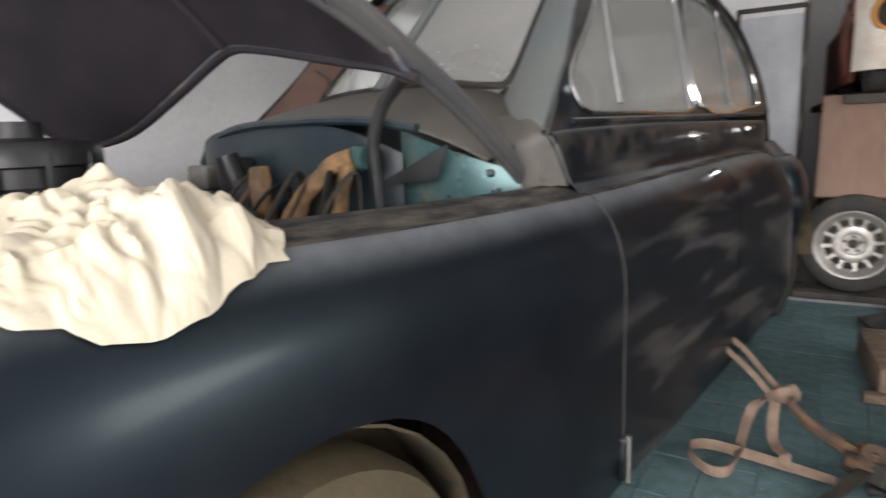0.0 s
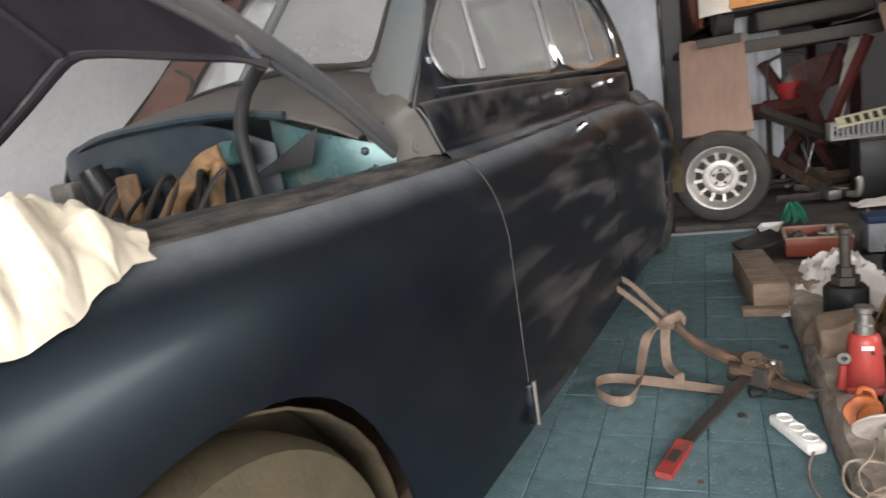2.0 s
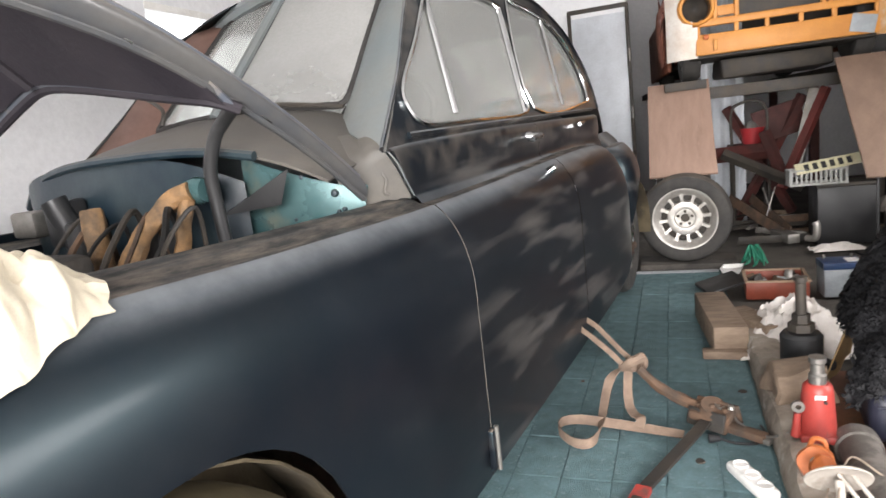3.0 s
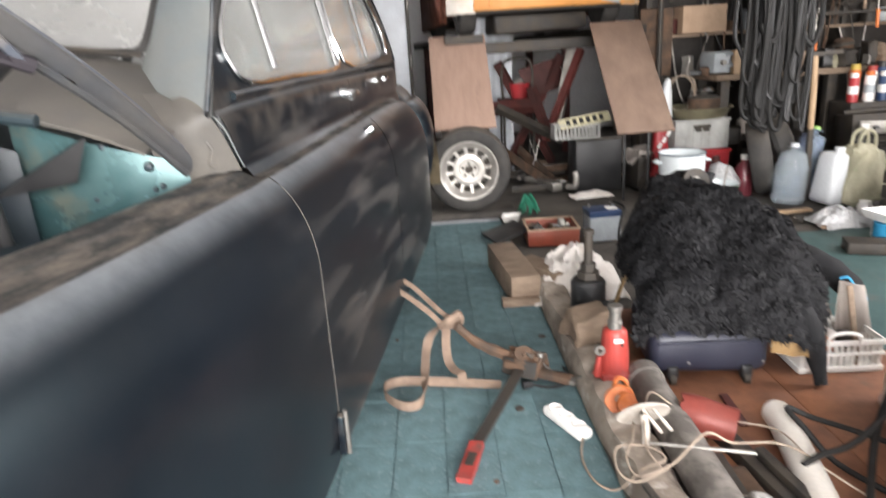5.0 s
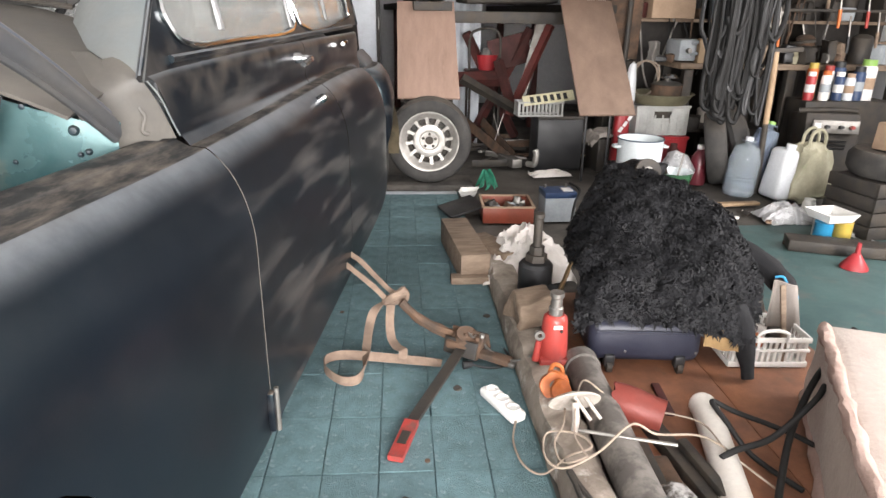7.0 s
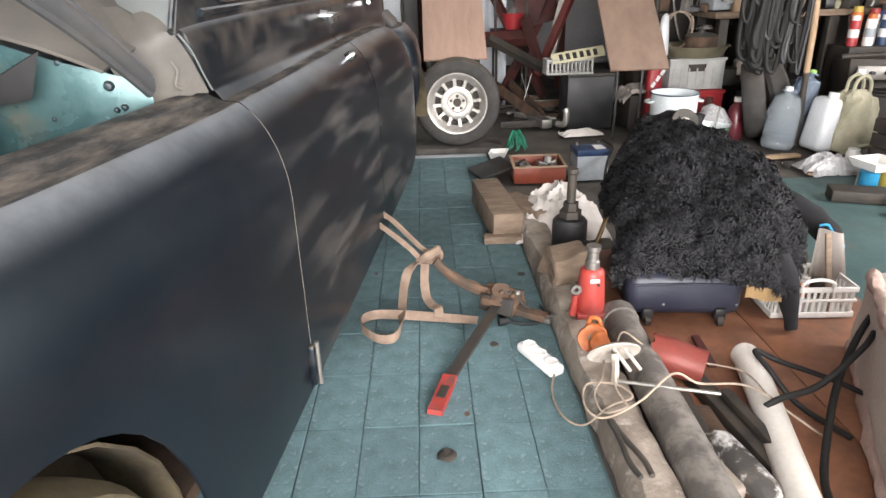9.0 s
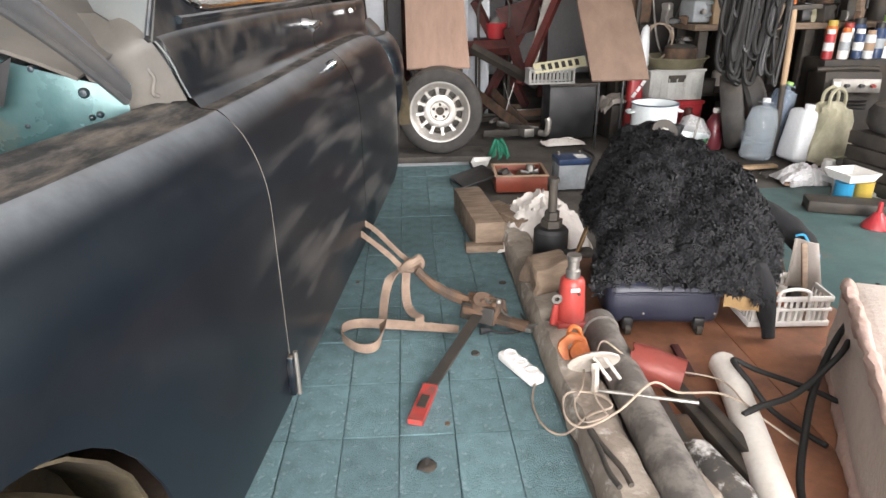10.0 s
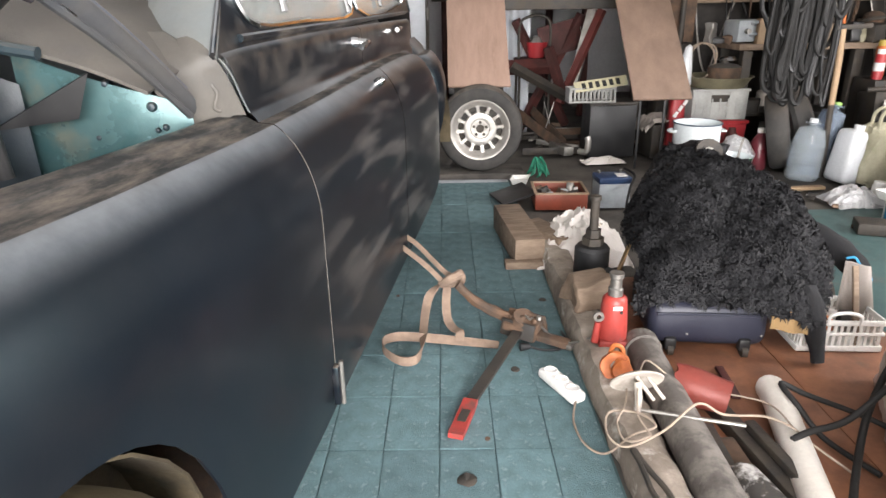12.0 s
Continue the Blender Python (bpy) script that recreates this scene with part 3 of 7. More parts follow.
def side_x(y, z):
    """The flank: upright below, rolling over in a rounded shoulder."""
    zh, x = shoulder(y), plan(y)
    nose = min(1.0, max(0.0, (-y - 0.85) / 0.6))
    t, r = max(0.0, zh - z), 0.25 + 0.14 * nose
    if t < r:
        q = 0.94 * (r - t) / r
        x -= (0.100 + 0.02 * nose) * (1 - math.sqrt(1 - q * q)) / (1 - math.sqrt(1 - 0.94 ** 2))
    if z < 0.42:
        x -= 0.012 * ((0.42 - z) / 0.19) ** 2
    return x


def column(y, upper):
    zs, zh = arch(y), shoulder(y)
    col = []
    waist = max(0.825 if zh > 0.95 else zs + 0.6 * (zh - zs), zs + 0.01)
    for k in range(23):
        u = (k - 7) / 15
        z = zs + (waist - zs) * k / 7 if k < 7 else waist + (zh - waist) * (1 - (1 - u) ** 2.0)
        col.append(Vector((side_x(y, z), y, z)))
    x = side_x(y, zh) + 0.100
    col.insert(0, Vector((col[0].x - 0.008, y, zs + 0.002)))
    col.append(Vector((x - 0.112, y, zh + 0.001)))
    col.append(Vector((x - 0.138, y, zh + 0.004)))
    if upper == "door":
        belt, top = flow(y, BELT), max(zh + 0.022 * max(0.25, 1 - max(0.0, y) / 1.8), 1.066 + 0.012 * min(1.0, max(0.0, y)))
        for dx, z in ((-0.153, top), (-0.163, top + 0.012), (-0.165, top + 0.035), (-0.160, top + 0.075), (-0.163, belt - 0.035), (-0.167, belt - 0.012), (-0.180, belt)):
            lean = -0.075 * max(0.0, 1 - y / 0.45) * max(0.0, (z - top) / (belt - top))
            col.append(Vector((min(x, 0) * 0.3 + dx, y + lean, z)))
    elif upper == "fender":
        for dx, dz in ((-0.165, 0.018), (-0.200, 0.030), (-0.213, 0.028), (-0.222, 0.002), (-0.29, -0.020), (-0.30, -0.15)):
            col.append(Vector((x + dx, y, zh + dz)))
    else:
        for dx, dz in ((-0.17, 0.03), (-0.22, 0.08)):
            col.append(Vector((min(x, 0) * 0.5 + dx, y, zh + dz)))
    return col


def body_panel(name, y0, y1, upper, label, step=0.045, mirror=False):
    n = max(4, int((y1 - y0) / step))
    ys = {y0 + (y1 - y0) * i / n for i in range(n + 1)}
    for c, hw in ((-1.02, 0.42), (REAR_WHEEL, 0.40)):
        for u in (-0.999, -0.985, -0.95, -0.9, 0.9, 0.95, 0.985, 0.999):
            if y0 < c + hw * u < y1:
                ys.add(c + hw * u)
    kept = []
    for y in sorted(ys):
        if not kept or y - kept[-1] > 0.004 or y == y1:
            kept.append(y)
    rows = [column(y, upper) for y in kept]
    if mirror:
        rows = [[Vector((2 * MID - p.x, p.y, p.z)) for p in r] for r in rows]
    bm = skin(B(), rows, closed=False)
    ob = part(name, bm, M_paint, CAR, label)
    return ob


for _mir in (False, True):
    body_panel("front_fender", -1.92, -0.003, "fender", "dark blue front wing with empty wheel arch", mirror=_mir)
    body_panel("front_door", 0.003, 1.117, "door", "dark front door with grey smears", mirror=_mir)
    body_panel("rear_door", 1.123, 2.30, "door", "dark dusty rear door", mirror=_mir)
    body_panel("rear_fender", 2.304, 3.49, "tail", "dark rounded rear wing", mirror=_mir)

# greenhouse side with two window openings
RAIL = [(-0.11, 1.21), (0.12, 1.42), (0.30, 1.62), (0.45, 1.745), (0.80, 1.835), (1.24, 1.877), (1.76, 1.844), (2.05, 1.77), (2.21, 1.69), (2.33, 1.55), (2.37, 1.42), (2.34, 1.27)]
WIN_F = [(0.18, 1.262), (0.5, 1.262), (1.075, 1.275), (1.12, 1.40), (1.20, 1.70), (1.17, 1.745), (0.95, 1.765), (0.66, 1.757), (0.52, 1.725), (0.30, 1.53), (0.12, 1.385), (0.10, 1.315)]
WIN_R = [(1.19, 1.292), (2.05, 1.305), (2.17, 1.34), (2.20, 1.44), (2.14, 1.58), (1.98, 1.70), (1.75, 1.765), (1.45, 1.785), (1.31, 1.755)]


def green_x(z):
    return -0.190 - (z - 1.25) * 0.28


def loop_smooth(pts, n=4):
    p = [Vector((a, b, 0)) for a, b in pts]
    out, m = [], len(pts)
    for i in range(m):
        a, b, c, d = p[i - 1], p[i], p[(i + 1) % m], p[(i + 2) % m]
        for k in range(n):
            t = k / n
            q = 0.5 * ((2 * b) + (c - a) * t + (2 * a - 5 * b + 4 * c - d) * t * t + (3 * b - a - 3 * c + d) * t ** 3)
            out.append((q.x, q.y))
    return out


WF, WR = loop_smooth(WIN_F), loop_smooth(WIN_R)
_rail = [(p.x, p.y) for p in smooth_path([(a, b, 0) for a, b in RAIL], 4)]


def on_side(y, z, mirror=False, off=0.0):
    x = green_x(z) + off
    return Vector((2 * MID - x if mirror else x, y, z))


def side_frame(mirror):
    bm = B()
    edges = []
    for lp in (_rail + [(1.2, 1.240), (-0.10, 1.20)], WF, WR):
        vs = [bm.verts.new((y, z, 0)) for y, z in lp]
        edges += [bm.edges.new((vs[i], vs[(i + 1) % len(vs)])) for i in range(len(vs))]
    bmesh.ops.triangle_fill(bm, use_beauty=True, edges=edges)
    for v in bm.verts:
        v.co = on_side(v.co.x, v.co.y, mirror)
    thicken(bm, 0.006)
    return part("window_surround", bm, M_paint, CAR)


for _mir in (False, True):
    side_frame(_mir)
    for lp, nm in ((WF, "front"), (WR, "rear")):
        pts = [on_side(y, z, _mir, 0.006) for y, z in lp]
        part("window_trim", tube(B(), pts + [pts[0]], 0.008, 6, 1), M_chrome, CAR, "thin chrome window trim")
        bm = B()
        bm.faces.new([bm.verts.new(on_side(y, z, _mir, -0.014)) for y, z in lp])
        thicken(bm, 0.004)
        g = part("window_glass", bm, M_glass, CAR, smooth=False)
        g.visible_shadow = False
    for (y0, z0), (y1, z1), r in (((0.405, 1.29), (0.50, 1.70), 0.010), ((0.425, 1.29), (0.515, 1.71), 0.006), ((1.075, 1.28), (1.20, 1.74), 0.010), ((1.66, 1.30), (1.80, 1.75), 0.009)):
        part("window_divider", tube(B(), [on_side(y0, z0, _mir, 0.0), on_side(y1, z1, _mir, 0.0)], r, 8, 1), M_chrome, CAR, "chrome window divider bar")
    # drip rail and pillar in front
    part("roof_rail", tube(B(), [on_side(y, z, _mir, 0.004) for y, z in RAIL], 0.006, 8, 4), M_paint, CAR)
    part("belt_moulding", tube(B(), [(2 * MID - x if _mir else x, y, z) for x, y, z in ((-0.182, 0.05, 1.236), (-0.18, 0.6, 1.244), (-0.18, 1.2, 1.252), (-0.185, 2.15, 1.266))], 0.010, 8, 6), M_paint, CAR)

# roof shell and fastback tail
_rows = []
for y, z in [(p.x, p.y) for p in smooth_path([(a, b, 0) for a, b in RAIL[3:]], 4)]:
    back = max(0.0, (y - 1.3) / 1.05)
    row = []
    for k in range(17):
        u = k / 16 * 2 - 1
        xr = green_x(z)
        x = MID + u * (xr - MID)
        lift = (1 - abs(u) ** 2.4)
        row.append(Vector((x, y + 0.42 * back * back * lift * (1.9 - z) * 2.2, z + 0.075 * lift + 0.01)))
    _rows.append(row)
_bm, _gm = B(), B()
for i in range(len(_rows) - 1):
    for k in range(16):
        zc, yc = (_rows[i][0].z + _rows[i + 1][0].z) / 2, _rows[i][0].y
        hole = 4 <= k <= 11 and yc > 1.9 and 1.36 < zc < 1.70
        bb = _gm if hole else _bm
        bb.faces.new([bb.verts.new(p) for p in (_rows[i][k], _rows[i][k + 1], _rows[i + 1][k + 1], _rows[i + 1][k])])
for bb in (_bm, _gm):
    bmesh.ops.remove_doubles(bb, verts=bb.verts[:], dist=0.0005)
part("roof", thicken(_bm, 0.006), M_paint, CAR, "dusty dark fastback roof")
part("rear_window", thicken(_gm, 0.004), M_backglass, CAR).visible_shadow = False
_rows = []
for i in range(9):
    v = i / 8
    _rows.append([Vector((MID + (k / 12 * 2 - 1) * (0.66 - 0.18 * v), 2.34 + 1.05 * v + 0.10 * (1 - abs(k / 6 - 1) ** 2.4), 1.27 - 0.62 * v ** 1.3 + 0.06 * (1 - abs(k / 6 - 1) ** 2))) for k in range(13)])
part("tail", thicken(skin(B(), _rows, closed=False), 0.006), M_paint, CAR)

# windscreen, its two panes, rubber and centre bar; the base line of the glass and the roof header
WS_B = [(-0.42, 0.11, 1.350), (-0.60, 0.05, 1.360), (MID, 0.0, 1.365)]
WS_T = [(-0.47, 0.49, 1.745), (-0.60, 0.46, 1.775), (MID, 0.42, 1.785)]
M_ws = mat("dust_covered_windscreen", (0.37, 0.37, 0.36), 0.25, 0, (0.29, 0.29, 0.28), 2.5, 0.8, 0.0, 90, transmission=0.35, ior=1.2)
M_farpillar = mat("brown_far_pillar", (0.17, 0.095, 0.075), 0.6, 0, (0.12, 0.07, 0.055), 6, 0.7, 0.06, 70)
for _mir in (False, True):
    def mx(p):
        return Vector((2 * MID - p[0], p[1], p[2])) if _mir else Vector(p)
    b_, t_ = smooth_path([mx(p) for p in WS_B], 5), smooth_path([mx(p) for p in WS_T], 5)
    bm = skin(B(), [[a.lerp(c, k / 6) for a, c in zip(b_, t_)] for k in range(7)], closed=False)
    w = part("windscreen_pane", thicken(bm, 0.005), M_ws if not _mir else M_glass, CAR, "grey dusty windscreen pane")
    w.visible_shadow = False
    rim = [b_[0].lerp(b_[1], 0.9)] + b_[2:] + list(reversed(t_[1:])) + [t_[0].lerp(b_[0], 0.1), t_[0].lerp(b_[0], 0.5), t_[0].lerp(b_[0], 0.92)]
    part("windscreen_rubber", tube(B(), rim + [rim[0]], 0.012, 6, 3), M_rubber, CAR)
    # pillar from cowl to roof: a broad painted panel between glass edge and window frame
    e0 = [b_[0].lerp(t_[0], k / 6) for k in range(-1, 8)]
    e1 = [on_side(a, z, _mir, 0.002) for a, z in ((-0.10, 1.205), (-0.01, 1.29), (0.10, 1.40), (0.19, 1.50), (0.28, 1.60), (0.36, 1.68), (0.45, 1.745), (0.55, 1.78), (0.66, 1.81))]
    part("windscreen_pillar", thicken(skin(B(), [[a.lerp(c, q / 4) + Vector((0, -0.02 * math.sin(q / 4 * math.pi), 0.0)) for q in range(5)] for a, c in zip(e0, e1)], closed=False), 0.01), M_farpillar if _mir else M_pillar, CAR, "brown windscreen pillar" if _mir else "greyish windscreen pillar")
    part("wiper", tube(B(), [mx((-0.74, -0.04, 1.365)), mx((-0.62, 0.0, 1.375)), mx((-0.42, 0.09, 1.345))] if not _mir else [mx((-0.66, -0.06, 1.36)), mx((-0.64, -0.03, 1.41)), mx((-0.42, 0.10, 1.47))], 0.007, 6, 5), M_dark, CAR)
part("windscreen_bar", tube(B(), [(MID, -0.015, 1.36), (MID, 0.41, 1.79)], 0.017, 8, 1), M_pillar, CAR)
part("roof_header", tube(B(), [(2 * MID - x, y, z) if s else (x, y, z) for s, (x, y, z) in [(0, (-0.36, 0.55, 1.745)), (0, (-0.60, 0.47, 1.79)), (0, (MID, 0.43, 1.81)), (1, (-0.60, 0.47, 1.79)), (1, (-0.36, 0.55, 1.745))]], 0.032, 8, 5), M_pillar, CAR)

# cowl, from the firewall lip up to the glass
_rows = []
for i in range(9):
    v = i / 8
    row = []
    for k in range(25):
        u = k / 24 * 2 - 1
        hw = 0.605
        z = 1.285 - 0.12 * abs(u) ** 3.2 + v * (0.085 - 0.02 * abs(u) ** 2)
        yy = -0.36 + 0.10 * abs(u) ** 2.5 + v * (0.40 + 0.03 * abs(u))
        row.append(Vector((MID + u * hw, yy, z - 0.015 * (1 - v) ** 3)))
    _rows.append(row)
part("cowl", thicken(skin(B(), _rows, closed=False), 0.008), M_cowl, CAR, "dust covered scuttle panel below the windscreen")
part("cowl_lip", tube(B(), [(MID + u * 0.66, -0.365 + 0.10 * abs(u) ** 2.5, 1.262 - 0.12 * abs(u) ** 3.2) for u in [k / 6 - 1 for k in range(11)]], 0.013, 8, 3), M_bay, CAR)
for s_ in (-1, 1):
    # dusty corner between the door's front edge, the pillar's foot and the bonnet
    _a = smooth_path([(-0.160, -0.014, 1.066), (-0.164, -0.035, 1.105), (-0.170, -0.066, 1.16), (-0.182, -0.095, 1.207), (-0.23, -0.06, 1.238)], 3)
    _b = smooth_path([(-0.255, -0.155, 1.062), (-0.262, -0.165, 1.10), (-0.285, -0.17, 1.14), (-0.31, -0.15, 1.185), (-0.36, -0.06, 1.262)], 3)
    part("cowl_side", skin(B(), [[(lambda q: Vector((q.x if s_ > 0 else 2 * MID - q.x, q.y, q.z)))(a.lerp(c, k / 5) + Vector((0, 0, 0.006 * math.sin(k * 2.4)))) for k in range(6)] for a, c in zip(_a, _b)], closed=False), M_cowl, CAR, "dusty scuttle corner")
    part("door_hinge_link", tube(B(), [(2 * MID - x if s_ < 0 else x, y, z) for x, y, z in ((-0.196, -0.07, 1.165), (-0.200, -0.085, 1.145), (-0.193, -0.080, 1.125), (-0.200, -0.085, 1.095), (-0.192, -0.075, 1.085))], 0.005, 8, 5), M_cowl, CAR)

# firewall, engine bay sides and floor
_rows = []
for i in range(21):
    u = i / 20 * 2 - 1
    _rows.append([Vector((-1.00 + u * 0.48, -0.345 + 0.08 * abs(u) ** 6, 0.60 + (0.655 - 0.09 * abs(u) ** 4) * j / 8)) for j in range(9)])
part("firewall", skin(B(), _rows, closed=False), M_bay, CAR, "dark blue firewall")
for s_ in (-1, 1):
    part("inner_wing", box(B(), (MID + s_ * 0.56, -1.05, 0.80), (0.02, 1.45, 0.36), (0, 0, 0), 0.004), M_bay, CAR)
part("bay_floor", box(B(), (MID, -1.05, 0.64), (1.12, 1.45, 0.02)), M_dark, CAR)
part("radiator", box(B(), (MID, -1.62, 0.86), (0.62, 0.08, 0.44), bevel=0.012), M_dark, CAR)
part("front_panel", box(B(), (MID, -1.80, 0.66), (1.25, 0.06, 0.56), bevel=0.02), M_paint, CAR)
part("grille", box(B(), (MID, -1.84, 0.62), (0.9, 0.03, 0.22), bevel=0.01), M_chrome, CAR)
part("front_bumper", tube(B(), [(-0.1, -1.86, 0.46), (-0.3, -1.97, 0.46), (MID, -2.02, 0.46), (-1.4, -1.97, 0.46), (-1.6, -1.86, 0.46)], 0.055, 10, 6), M_chrome, CAR)
# teal bulkhead side panel with its bolts and bright bracket
part("bulkhead_panel", skin(B(), [[Vector((-0.55 + 0.33 * i / 10, -0.235 + 0.085 * i / 10 - 0.03 * math.sin(math.pi * i / 10), 0.90 + 0.33 * j / 6 - 0.012 * i * j / 6)) for j in range(7)] for i in range(11)], closed=False), M_teal, CAR, "shiny teal inner bulkhead panel")
for _x, _z, _r in ((-0.29, 1.11, 0.014), (-0.37, 1.16, 0.011), (-0.285, 1.06, 0.008), (-0.27, 1.065, 0.009), (-0.34, 1.165, 0.008), (-0.40, 1.05, 0.009)):
    part("bolt", lathe(B(), [(0.0, 0.012), (_r * 0.5, 0.011), (_r * 0.8, 0.004), (_r * 0.8, -0.006)], 12, pose(_x, -0.245 + (_x + 0.49) * 0.31, _z, 90, 0, 17)), M_bay, CAR)
part("hinge_bracket", box(B(), (-0.235, -0.14, 1.075), (0.016, 0.010, 0.10), (0, 14, 12), 0.004), M_teal, CAR, "pale teal hinge bracket")
part("bonnet_hinge", tube(B(), [(-0.50, -0.38, 1.00), (-0.505, -0.385, 1.12), (-0.495, -0.395, 1.21), (-0.455, -0.40, 1.285), (-0.40, -0.41, 1.325), (-0.35, -0.43, 1.345)], 0.017, 10, 6), M_black, CAR, "dark curved bonnet hinge arm")
part("hinge_spring", lathe(B(), [(0.0, 0.03), (0.03, 0.03), (0.036, 0.0), (0.03, -0.03), (0.0, -0.03)], 16, pose(-0.555, -0.39, 1.16, 0, 90, 0)), M_teal, CAR)
_bm = B()
_f = [_bm.verts.new(p) for p in ((-0.52, -0.36, 1.09), (-0.36, -0.27, 1.19), (-0.40, -0.27, 1.10))]
_bm.faces.new(_f)
part("gusset", thicken(_bm, 0.006), M_black, CAR)
# engine, air cleaner, rusty hoses and wires
part("engine_block", jitter(box(B(), (MID, -0.98, 0.88), (0.34, 0.74, 0.34), bevel=0.03), 0.012, 6), M_dark, CAR)
_ac = part("air_cleaner", lathe(B(), [(0.0, 0.17), (0.05, 0.17), (0.055, 0.135), (0.155, 0.125), (0.165, 0.11), (0.165, 0.075), (0.14, 0.07), (0.14, 0.03), (0.165, 0.02), (0.165, -0.03), (0.10, -0.05), (0.08, -0.12)], 28, pose(-0.98, -1.02, 1.10)), M_black, CAR, "round black air cleaner")
part("filler_cap", cyl(B(), (-0.98, -1.17, 1.05), (-0.98, -1.17, 1.24), 0.036, 0.036, 18), M_black, CAR)
part("filler_ring", lathe(B(), [(0.04, 0.0), (0.052, 0.0), (0.052, 0.022), (0.04, 0.022)], 20, pose(-0.98, -1.17, 1.06)), M_steel, CAR)
for k, pts in enumerate((((-0.82, -0.50, 0.94), (-0.83, -0.50, 1.07), (-0.86, -0.48, 1.13)), ((-0.70, -0.55, 0.95), (-0.66, -0.50, 1.06), (-0.60, -0.44, 1.14), (-0.55, -0.42, 1.16)), ((-0.60, -0.46, 0.94), (-0.58, -0.44, 1.06), (-0.56, -0.42, 1.15)))):
    part("rusty_hose", jitter(tube(B(), pts, 0.030 - 0.004 * k, 10, 6), 0.008, 24, k), M_copper, CAR, "rust coloured engine hose")
for k in range(7):
    a = random.random
    x0 = -0.95 + 0.07 * k
    part("engine_wire", tube(B(), [(x0, -0.42, 0.98), (x0 + 0.04 * a(), -0.46, 1.08 + 0.05 * a()), (x0 + 0.09 * a(), -0.56, 1.05), (x0 + 0.1, -0.66, 0.96)], 0.006 + 0.003 * (k % 2), 6, 6), (M_dark, M_rust, M_hose)[k % 3], CAR)
for _x, _z in ((-1.10, 1.10), (-1.02, 1.04), (-0.70, 1.00)):
    part("ignition_part", jitter(box(B(), (_x, -0.40, _z), (0.07, 0.10, 0.13), bevel=0.012), 0.006, 20), M_black, CAR)
part("coil_can", cyl(B(), (-1.06, -0.40, 1.02), (-1.10, -0.43, 1.17), 0.036, 0.036, 16), M_black, CAR)
part("wiper_motor", box(B(), (-1.30, -0.38, 1.10), (0.12, 0.08, 0.08), bevel=0.012), M_steel, CAR)

for k in range(10):
    a = 2 * math.pi * k / 10
    part("filter_clip", box(B(), (-0.98 + 0.160 * math.cos(a), -1.02 + 0.160 * math.sin(a), 1.15), (0.014, 0.014, 0.11), (0, 0, math.degrees(a)), 0.003), M_steel if k == 3 else M_black, CAR)
part("oil_filler", cyl(B(), (-1.16, -0.95, 1.02), (-1.16, -0.95, 1.20), 0.045, 0.045, 16), M_dark, CAR)
# bonnet: a vaulted shell, opened on its rear hinges and a little askew
B_NEAR = smooth_path([(-0.225, -0.15, 1.088), (-0.225, -0.33, 1.215), (-0.228, -0.52, 1.325), (-0.235, -0.72, 1.425), (-0.25, -0.92, 1.49), (-0.29, -1.15, 1.54), (-0.38, -1.38, 1.57)], 4)
FL = Vector((0.012, -0.034, 0.058))


def along(path, k):
    """The point at the share k of a path's points."""
    f = k * (len(path) - 1)
    i = min(int(f), len(path) - 2)
    return path[i].lerp(path[i + 1], f - i)


# its rear edge is a low ridge; the flanges run on behind it as hinge arms
B_REAR = smooth_path([(-0.215, -0.55, 1.325), (-0.25, -0.58, 1.345), (-0.36, -0.58, 1.366), (-0.49, -0.58, 1.392), (-0.66, -0.58, 1.425), (-0.79, -0.58, 1.438), (-0.90, -0.58, 1.408), (-1.03, -0.585, 1.356), (-1.29, -0.60, 1.258), (-1.42, -0.64, 1.222), (-1.47, -0.72, 1.210)], 3)
_nb = smooth_path([B_REAR[0]] + [p + FL for p in B_NEAR[11::3]], 3)
_fb = smooth_path([B_REAR[-1], (-1.455, -0.905, 1.36), (-1.45, -1.03, 1.468), (-1.43, -1.20, 1.61), (-1.37, -1.36, 1.74), (-1.26, -1.52, 1.84)], 4)
_rows = []
for i in range(25):
    s_ = i / 24
    p, q = along(_nb, s_), along(_fb, s_)
    row = []
    for k, e in enumerate(B_REAR):
        u = k / (len(B_REAR) - 1)
        row.append(p.lerp(q, u) + (e - B_REAR[0].lerp(B_REAR[-1], u)) * (1 - 0.25 * s_) + Vector((0, -0.05, 0.10)) * math.sin(math.pi * u) * math.sin(math.pi * s_ * 0.5))
    _rows.append(row)
HOOD = part("bonnet", thicken(skin(B(), _rows, closed=False), 0.006), M_hoodpaint, CAR, "open vaulted bonnet, dusty grey blue outside")
_in = [[p + Vector((0, 0.004, -0.022)) for p in r[1:-1]] for r in _rows[1:-1]]
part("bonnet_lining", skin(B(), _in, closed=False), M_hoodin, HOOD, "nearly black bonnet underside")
part("bonnet_flange", skin(B(), [[p + FL * 0.5 + FL * (0.56 * math.cos(a)) + Vector((0.020 * math.sin(a), 0, 0)) for a in [2 * math.pi * k / 16 for k in range(16)]] for p in B_NEAR], True, True), M_hoodflange, HOOD, "rounded bonnet side flange, dusty grey")
part("bonnet_edge", tube(B(), [p + FL for p in B_NEAR], 0.010, 8, 1), M_hoodpaint, HOOD)
part("bonnet_edge", tube(B(), B_NEAR, 0.010, 8, 1), M_hoodflange, HOOD)
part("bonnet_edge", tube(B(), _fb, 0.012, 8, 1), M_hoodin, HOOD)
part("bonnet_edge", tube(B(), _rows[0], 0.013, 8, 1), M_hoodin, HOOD)
